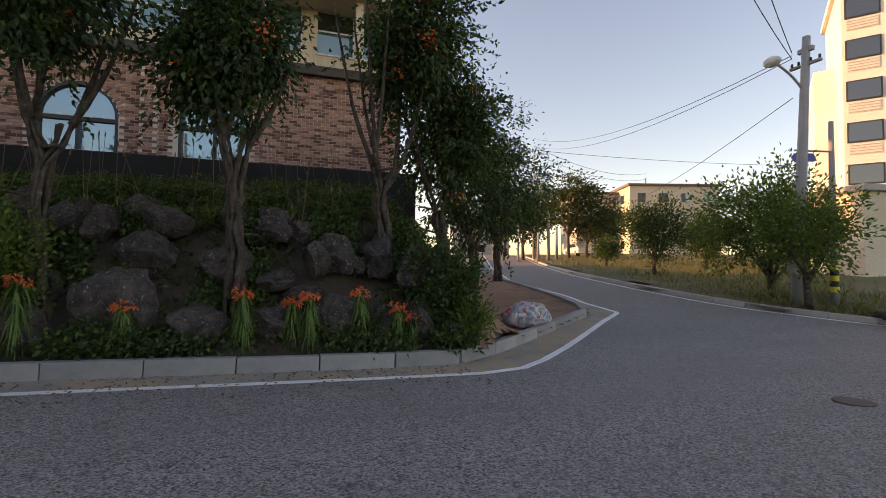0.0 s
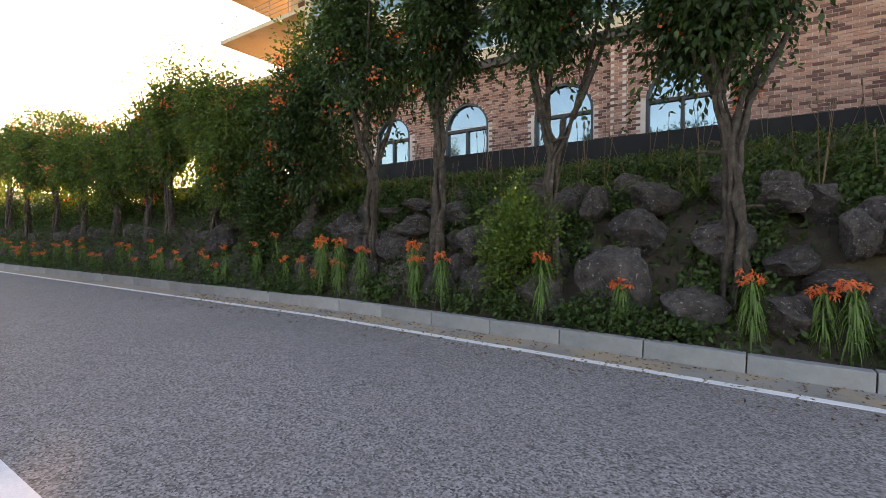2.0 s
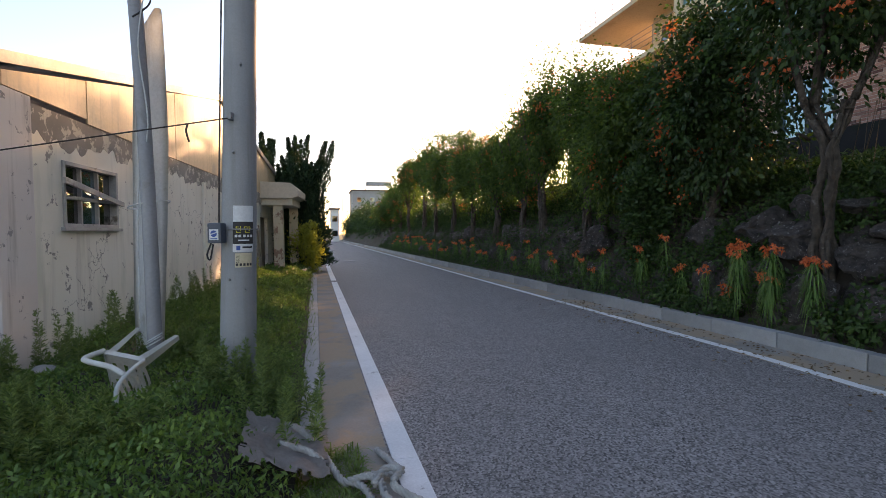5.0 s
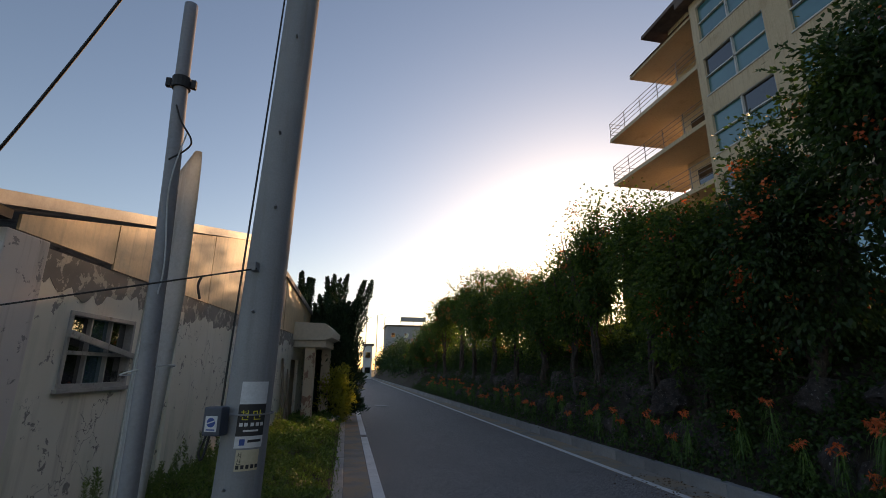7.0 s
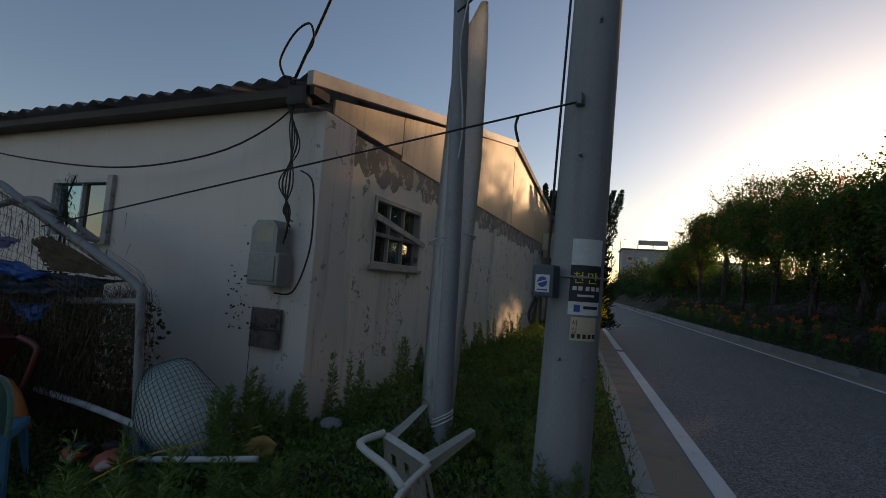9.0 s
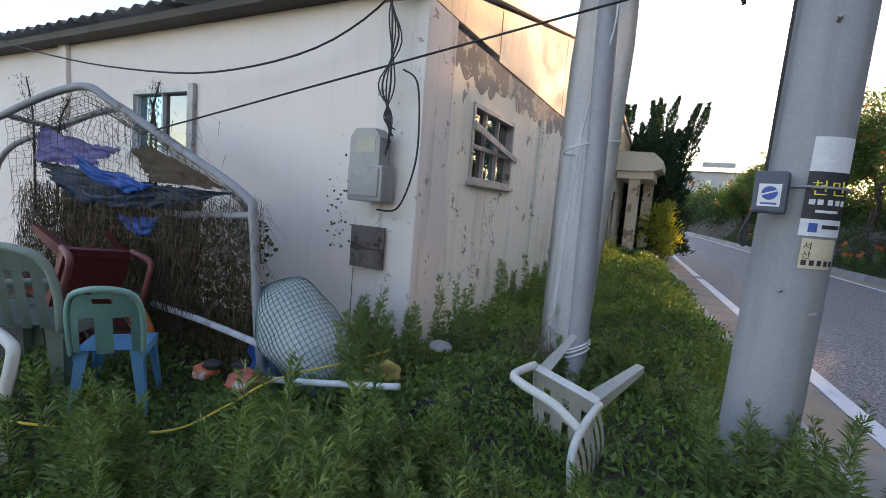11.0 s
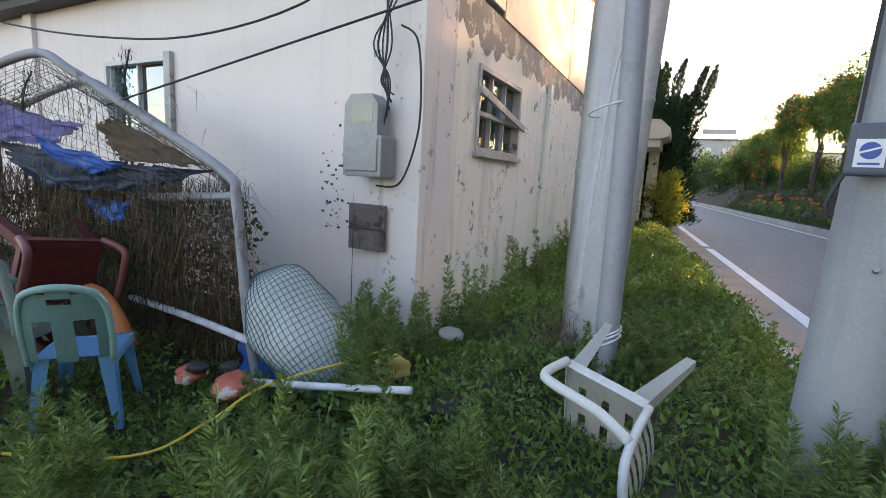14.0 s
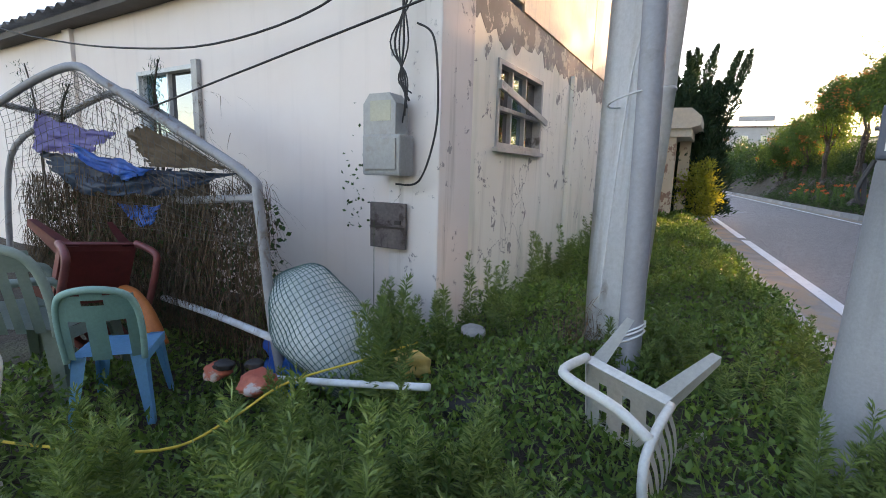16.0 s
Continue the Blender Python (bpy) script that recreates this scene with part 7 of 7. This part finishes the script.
leafy_tree(15.5, 11.0, 1.1, 4.5, 2.1, 201, LEAF_LIGHT, "broad green tree beside the street pole", L=0.16, n=150, per=70)
leafy_tree(13.2, 10.4, 1.3, 3.4, 1.1, 202, LEAF_LIGHT, "low green bush behind the kerb", L=0.13, n=80, per=60, spread=0.2)
leafy_tree(24.5, 11.2, 1.9, 4.9, 1.6, 203, LEAF, "small round tree on the grassy plot", L=0.16, n=110, per=60)
leafy_tree(30, 17.0, 2.0, 4.6, 1.5, 204, LEAF, "small tree on the grassy plot", L=0.2)
leafy_tree(34, 12.0, 2.0, 3.4, 0.9, 205, LEAF, "young tree on the plot", L=0.18, n=40)
for k, (a, b_, lo, hi, rad) in enumerate(((48, 13.0, 5.5, 11.5, 3.2), (52, 10.5, 5.0, 11.0, 2.8), (50, 15.5, 4.5, 9.5, 2.8), (56, 7.5, 5, 10, 2.6), (44, 7.6, 4.0, 8.0, 1.8), (54, 18.5, 4.5, 8.5, 2.4))):
    leafy_tree(a, b_, lo, hi, rad, 210 + k, PINE, "spreading dark pine behind the plot", "pine_tree", 0.35, 0.18, 0.35, 55, 70, 0.6)
# weeds of the plot
N = 9000
aa = 9.5 + 38 * g.random(N) ** 1.4
bb = 8.0 + 0.55 * (aa - 9) * g.random(N) + 4.0 * g.random(N)
X = O2.x + AX.x * aa + BX.x * bb
Y = O2.y + AX.y * aa + BX.y * bb
ok = np.array([in_lot(x, y) for x, y in zip(X, Y)])
X, Y = X[ok], Y[ok]
C = np.stack([X, Y, np.array([lot_z(x, y) for x, y in zip(X, Y)])], 1)
quads_ob("tall_weeds", blades(C, g.normal(size=C.shape) * np.array([1, 1, 0.2]) + np.array([0, 0, 1.1]), 0.4 + 0.5 * g.random(len(C)), 0.03, 0.4, g), leaf_mat("plot_weeds", (0.1, 0.13, 0.035), (0.24, 0.2, 0.09)), None, "tall yellowing weeds on the plot", "stuff", "weeds")


def block(name, label, a, b_, wa, wb, h, wall, storeys, nwin, rot=0.0, roof=TILE, z0=None, winmat=None, gable=0.0):
    """A far building: walls, roof and windows with frames, its near face towards the street."""
    x, y, z = at_ab(a, b_, -0.3)
    t = thing(name, label, "building", (x, y, z if z0 is None else z0), math.degrees(math.atan2(AX.y, AX.x)) + rot)
    part("wall", box(0, wa, -wb, 0, 0, h, 0.02), wall, t)
    if gable:
        part("roof", prism([(0.4, h), (-wb - 0.4, h), (-wb / 2, h + gable)], wa + 0.8, "x", -0.4), roof, t)
    else:
        part("roof", box(-0.3, wa + 0.3, -wb - 0.3, 0.3, h, h + 0.3, 0.03), roof, t)
    sh = h / storeys
    for s in range(storeys):
        for k in range(nwin[0]):
            v = -wb + wb * (k + 0.5) / nwin[0]
            w = part("window", box(-0.05, 0.0, v - 0.7, v + 0.7, sh * s + 0.9, sh * s + 2.3), winmat or FRAME_WHITE, t)
            part("pane", box(-0.07, -0.05, v - 0.6, v + 0.6, sh * s + 1.0, sh * s + 2.2), DARK_GLASS, w)
        for k in range(nwin[1]):
            u = wa * (k + 0.5) / nwin[1]
            w = part("window", box(u - 0.7, u + 0.7, 0.0, 0.05, sh * s + 0.9, sh * s + 2.3), winmat or FRAME_WHITE, t)
            part("pane", box(u - 0.6, u + 0.6, 0.05, 0.07, sh * s + 1.0, sh * s + 2.2), DARK_GLASS, w)
    return t


block("house", "grey rendered house with a flat roof", 66, 19, 9, 10, 9.0, GREY_WALL, 3, (3, 3))
block("house", "cream rendered house with a flat roof", 62, 25, 10, 12, 9.5, BEIGE, 3, (4, 2))
block("house", "dark tiled house across the street", 74, 1.5, 9, 9, 4.5, GREY_WALL, 1, (3, 2), gable=2.5)
low = block("storage_building", "low beige storage building with a sheet wall", 22, 20, 3, 9, 4.4, BEIGE, 1, (0, 0), 10, GREY_WALL)
ap = thing("apartment_tower", "tall white apartment tower in full sun", "building", (16.7, -43.7, 0), 38)
part("wall", box(-7, 9, -9, 0, 0, 23, 0.03), WHITE_WALL, ap)
part("stair_tower", box(9, 10.4, -8, -3, 0, 17.5), WHITE_WALL, ap)
part("roof", box(-7.3, 9.3, -9.3, 0.3, 23, 23.5), WHITE_WALL, ap)
for s in range(7):
    for k in range(4):
        u = -3.9 + 3.9 * k
        w = part("window", box(u - 1.0, u + 1.0, 0, 0.08, 3.1 * s + 1.4, 3.1 * s + 2.9), FRAME_DARK, ap)
        part("pane", box(u - 0.9, u + 0.9, 0.08, 0.1, 3.1 * s + 1.5, 3.1 * s + 2.8), DARK_GLASS, w)
        lv = part("louvre", box(u - 0.9, u + 0.9, 0.0, 0.04, 3.1 * s + 0.5, 3.1 * s + 1.3), FRAME_WHITE, w)
        for q in range(4):
            part("slat", box(u - 0.85, u + 0.85, 0.04, 0.07, 3.1 * s + 0.55 + 0.2 * q, 3.1 * s + 0.6 + 0.2 * q), GREY_WALL, lv)
# dry stone heap and parked car
for k in range(14):
    x, y, z = at_ab(10.3 + 0.35 * (k % 5), 10.6 + 0.22 * (k // 5) + 0.12 * k, 0.12 + 0.2 * (k // 5))
    tagged(rock(x, y, z, 0.3, 0.25, 0.1), "flat pale stone in a low heap", "stone", "stones of the heap")
car = thing("parked_car", "white parked car beyond the weeds", "car", at_ab(54, 15.6, 0.0), -10)
part("body", prism([(-2.1, 0.35), (2.1, 0.35), (2.15, 0.75), (1.9, 0.9), (1.1, 1.0), (0.6, 1.45), (-1.2, 1.48), (-1.9, 1.0), (-2.15, 0.85)], 1.6, "y", -0.8), CAR_PAINT, car)
part("side_window", prism([(0.95, 1.0), (0.5, 1.38), (-1.15, 1.4), (-1.6, 1.0)], 1.62, "y", -0.81), DARK_GLASS, car)
for wx in (-1.3, 1.3):
    for wy in (-0.72, 0.72):
        wh = part("wheel", tube([(wx, wy - 0.1, 0.32), (wx, wy + 0.1, 0.32)], 0.32, 16), BLACK, car)
        part("rim", tube([(wx, wy - 0.11, 0.32), (wx, wy + 0.11, 0.32)], 0.19, 12), STEEL, wh)

# rubbish bag on the bend
bag = thing("rubbish_bag", "clear plastic rubbish bag full of bottles and packaging", "rubbish bag", (9.6, -4.45, bank_z(9.6, -4.45)))
b = bmesh.new()
bmesh.ops.create_icosphere(b, subdivisions=4, radius=1)
for v in b.verts:
    n_ = v.co.normalized()
    v.co *= 1 + 0.18 * noise.noise(n_ * 3) + 0.08 * noise.noise(n_ * 9)
    v.co = Vector((v.co.x * 0.38, v.co.y * 0.55, max(v.co.z, -0.8) * 0.3 + 0.24))
part("film", b, BAG, bag, smooth=True)
for k in range(16):
    a = g.random() * 6.28
    c = Vector((-0.3 * abs(math.cos(a)) - 0.03, 0.45 * math.sin(a), 0.2 + 0.28 * g.random()))
    part("packaging", box(-0.07, 0.07, -0.05, 0.05, -0.04, 0.04, 0.01), (PAPER, RED_CLOTH, CHAIR_BLUE, CHAIR_WHITE)[k % 4], bag).matrix_basis = Matrix.Translation(c) @ pose(0, 0, 0, 360 * g.random(), 90 * g.random(), 60)

# ---- far end of the road ----
def far_house(x, y, w, d, h, wall, label, nw=3, ns=2, tank=False):
    t = thing("house", label, "building", (x, y, 0))
    part("wall", box(-w / 2, w / 2, 0, d, -0.5, h, 0.02), wall, t)
    part("roof", box(-w / 2 - 0.3, w / 2 + 0.3, -0.3, d + 0.3, h, h + 0.35, 0.03), TILE, t)
    for s in range(ns):
        for k in range(nw):
            u = -w / 2 + w * (k + 0.5) / nw
            q = part("window", box(u - 0.6, u + 0.6, -0.06, 0, s * 3 + 1.0, s * 3 + 2.3), FRAME_WHITE, t)
            part("pane", box(u - 0.52, u + 0.52, -0.08, -0.06, s * 3 + 1.08, s * 3 + 2.22), DARK_GLASS, q)


far_house(18, 128, 14, 10, 13, GREY_WALL, "distant grey building with a roof sign", 4, 4)
sg = thing("roof_sign", "distant sign frame on a roof", "sign", (18, 128, 13.3))
part("board", box(-3.4, 3.4, 0, 0.3, 1.0, 2.2), GREY_WALL, sg)
for k in (-3.5, 0, 3.5):
    part("leg", tube([(k, 0.15, 0), (k, 0.15, 1.1)], 0.1, 6), STEEL, sg)
far_house(32, 120, 16, 12, 10, BEIGE, "distant beige building among trees", 4, 3)
far_house(5.2, 100, 1.7, 4, 6.5, WHITE_WALL, "distant white house at the end of the road", 1, 2)
far_house(-6, 135, 9, 9, 6, GREY_WALL, "distant low grey house", 3, 2)
for (x, y, h) in ((2.4, 66, 9), (0.6, 88, 10), (5.0, 110, 13), (7.5, 112, 14), (9.5, 116, 14)):
    t = thing("lamp_post", "distant thin street lamp post", "lamp post", (x, y, 0), group="distant posts")
    part("shaft", tube([(0, 0, -0.2), (0, 0, h)], 0.1, 8, taper=0.06), STEEL, t)
    part("arm", tube([(0, 0, h), (1.2, 0, h + 0.2)], 0.04, 6), STEEL, t)
gb = np.random.default_rng(301)
for k in range(16):
    x, y = gb.uniform(8.6, 13), 49 + 4.6 * k + gb.uniform(-1, 1)
    shrub(x, y, 0.3, 2.2, 2.6, 2.2 + 1.3 * gb.random(), 310 + k, LEAF, "dense dark green trees along the road", 90, 45, 0.28, 0.13, "tree", 0.4)
# hedge mass behind the slim trees
for k in range(22):
    y = 10.8 + 1.75 * k
    shrub(9.3 + 0.9 * gb.random(), y, 1.6, 0.9, 1.25, 0.8 + 0.35 * gb.random(), 340 + k, (LEAF, THICKET, LEAF)[k % 3], "rambling green thicket on the bank", 80, 55, 0.1, 0.05, "shrub", 0.16)
for k in range(9):
    x, y = -3 - 2.2 * k + gb.uniform(-1, 1), 48 + 7 * gb.random()
    shrub(x, y, 0.0, 2.0, 2.0, 2.0 + gb.random(), 380 + k, LEAF, "dark green trees behind the shed", 70, 40, 0.3, 0.14, "tree", 0.4)

# ---- bricks of the apartment building, last ----
def brick_cells():
    L_, H_, M_ = 0.235, 0.078, 0.016
    out = []
    z, row = 4.02, 0
    while z + H_ < LEDGE:
        y = Y0 + (row % 2) * (L_ + M_) / 2
        while y + L_ < Y1:
            yc, zc = y + L_ / 2, z + H_ / 2
            if not in_arch(yc - L_ / 2, zc, 0.03) and not in_arch(yc + L_ / 2, zc, 0.03):
                out.append((yc, zc))
            y += L_ + M_
        z += H_ + M_
        row += 1
    return out, L_, H_


cells, BL, BH = brick_cells()
cells.sort(key=lambda c: abs(c[0] - 4.4) + abs(c[1] - 5.4))
bme = bpy.data.meshes.new("brick")
bb_ = box(-0.012, 0.03, -BL / 2, BL / 2, -BH / 2, BH / 2)
bb_.to_mesh(bme)
bb_.free()
bme.materials.append(BRICK)
def on_face(yc):
    return BXW - 0.12 if 4.3 < yc < 4.75 else BXW
for yc, zc in cells[:300]:
    o = new("brick", bme)
    o.parent = brick_wall
    o.location = (on_face(yc) - 0.004 + rng.uniform(-0.004, 0.004), yc, zc)
base_v = np.array([v.co for v in bme.vertices])
base_f = [tuple(p.vertices) for p in bme.polygons]
vs, fs = [], []
for i, (yc, zc) in enumerate(cells[300:]):
    vs.append(base_v + np.array([on_face(yc) - 0.004 + rng.uniform(-0.004, 0.004), yc, zc]))
    fs += [tuple(k + 8 * i for k in f) for f in base_f]
rest = bpy.data.meshes.new("bricks_rest")
rest.from_pydata(np.concatenate(vs).tolist(), [], fs)
rest.materials.append(BRICK)
ro = new("brick_facing", rest)
ro.parent = brick_wall
tagged(ro, "red and brown facing bricks", kind="stuff")
# soldier bricks round the arches
for a, c in ARCHES:
    r, m = (c - a) / 2 + 0.1, (a + c) / 2
    for k in range(1, 30):
        t = math.pi * k / 30
        o = new("brick", bme)
        o.parent = brick_wall
        o.matrix_basis = Matrix.Translation((BXW - 0.012, m - r * math.cos(t), AZS + 0.98 * r * math.sin(t))) @ Euler((math.pi - t, 0, 0)).to_matrix().to_4x4() @ Matrix.Diagonal((1, 0.75, 0.85, 1))
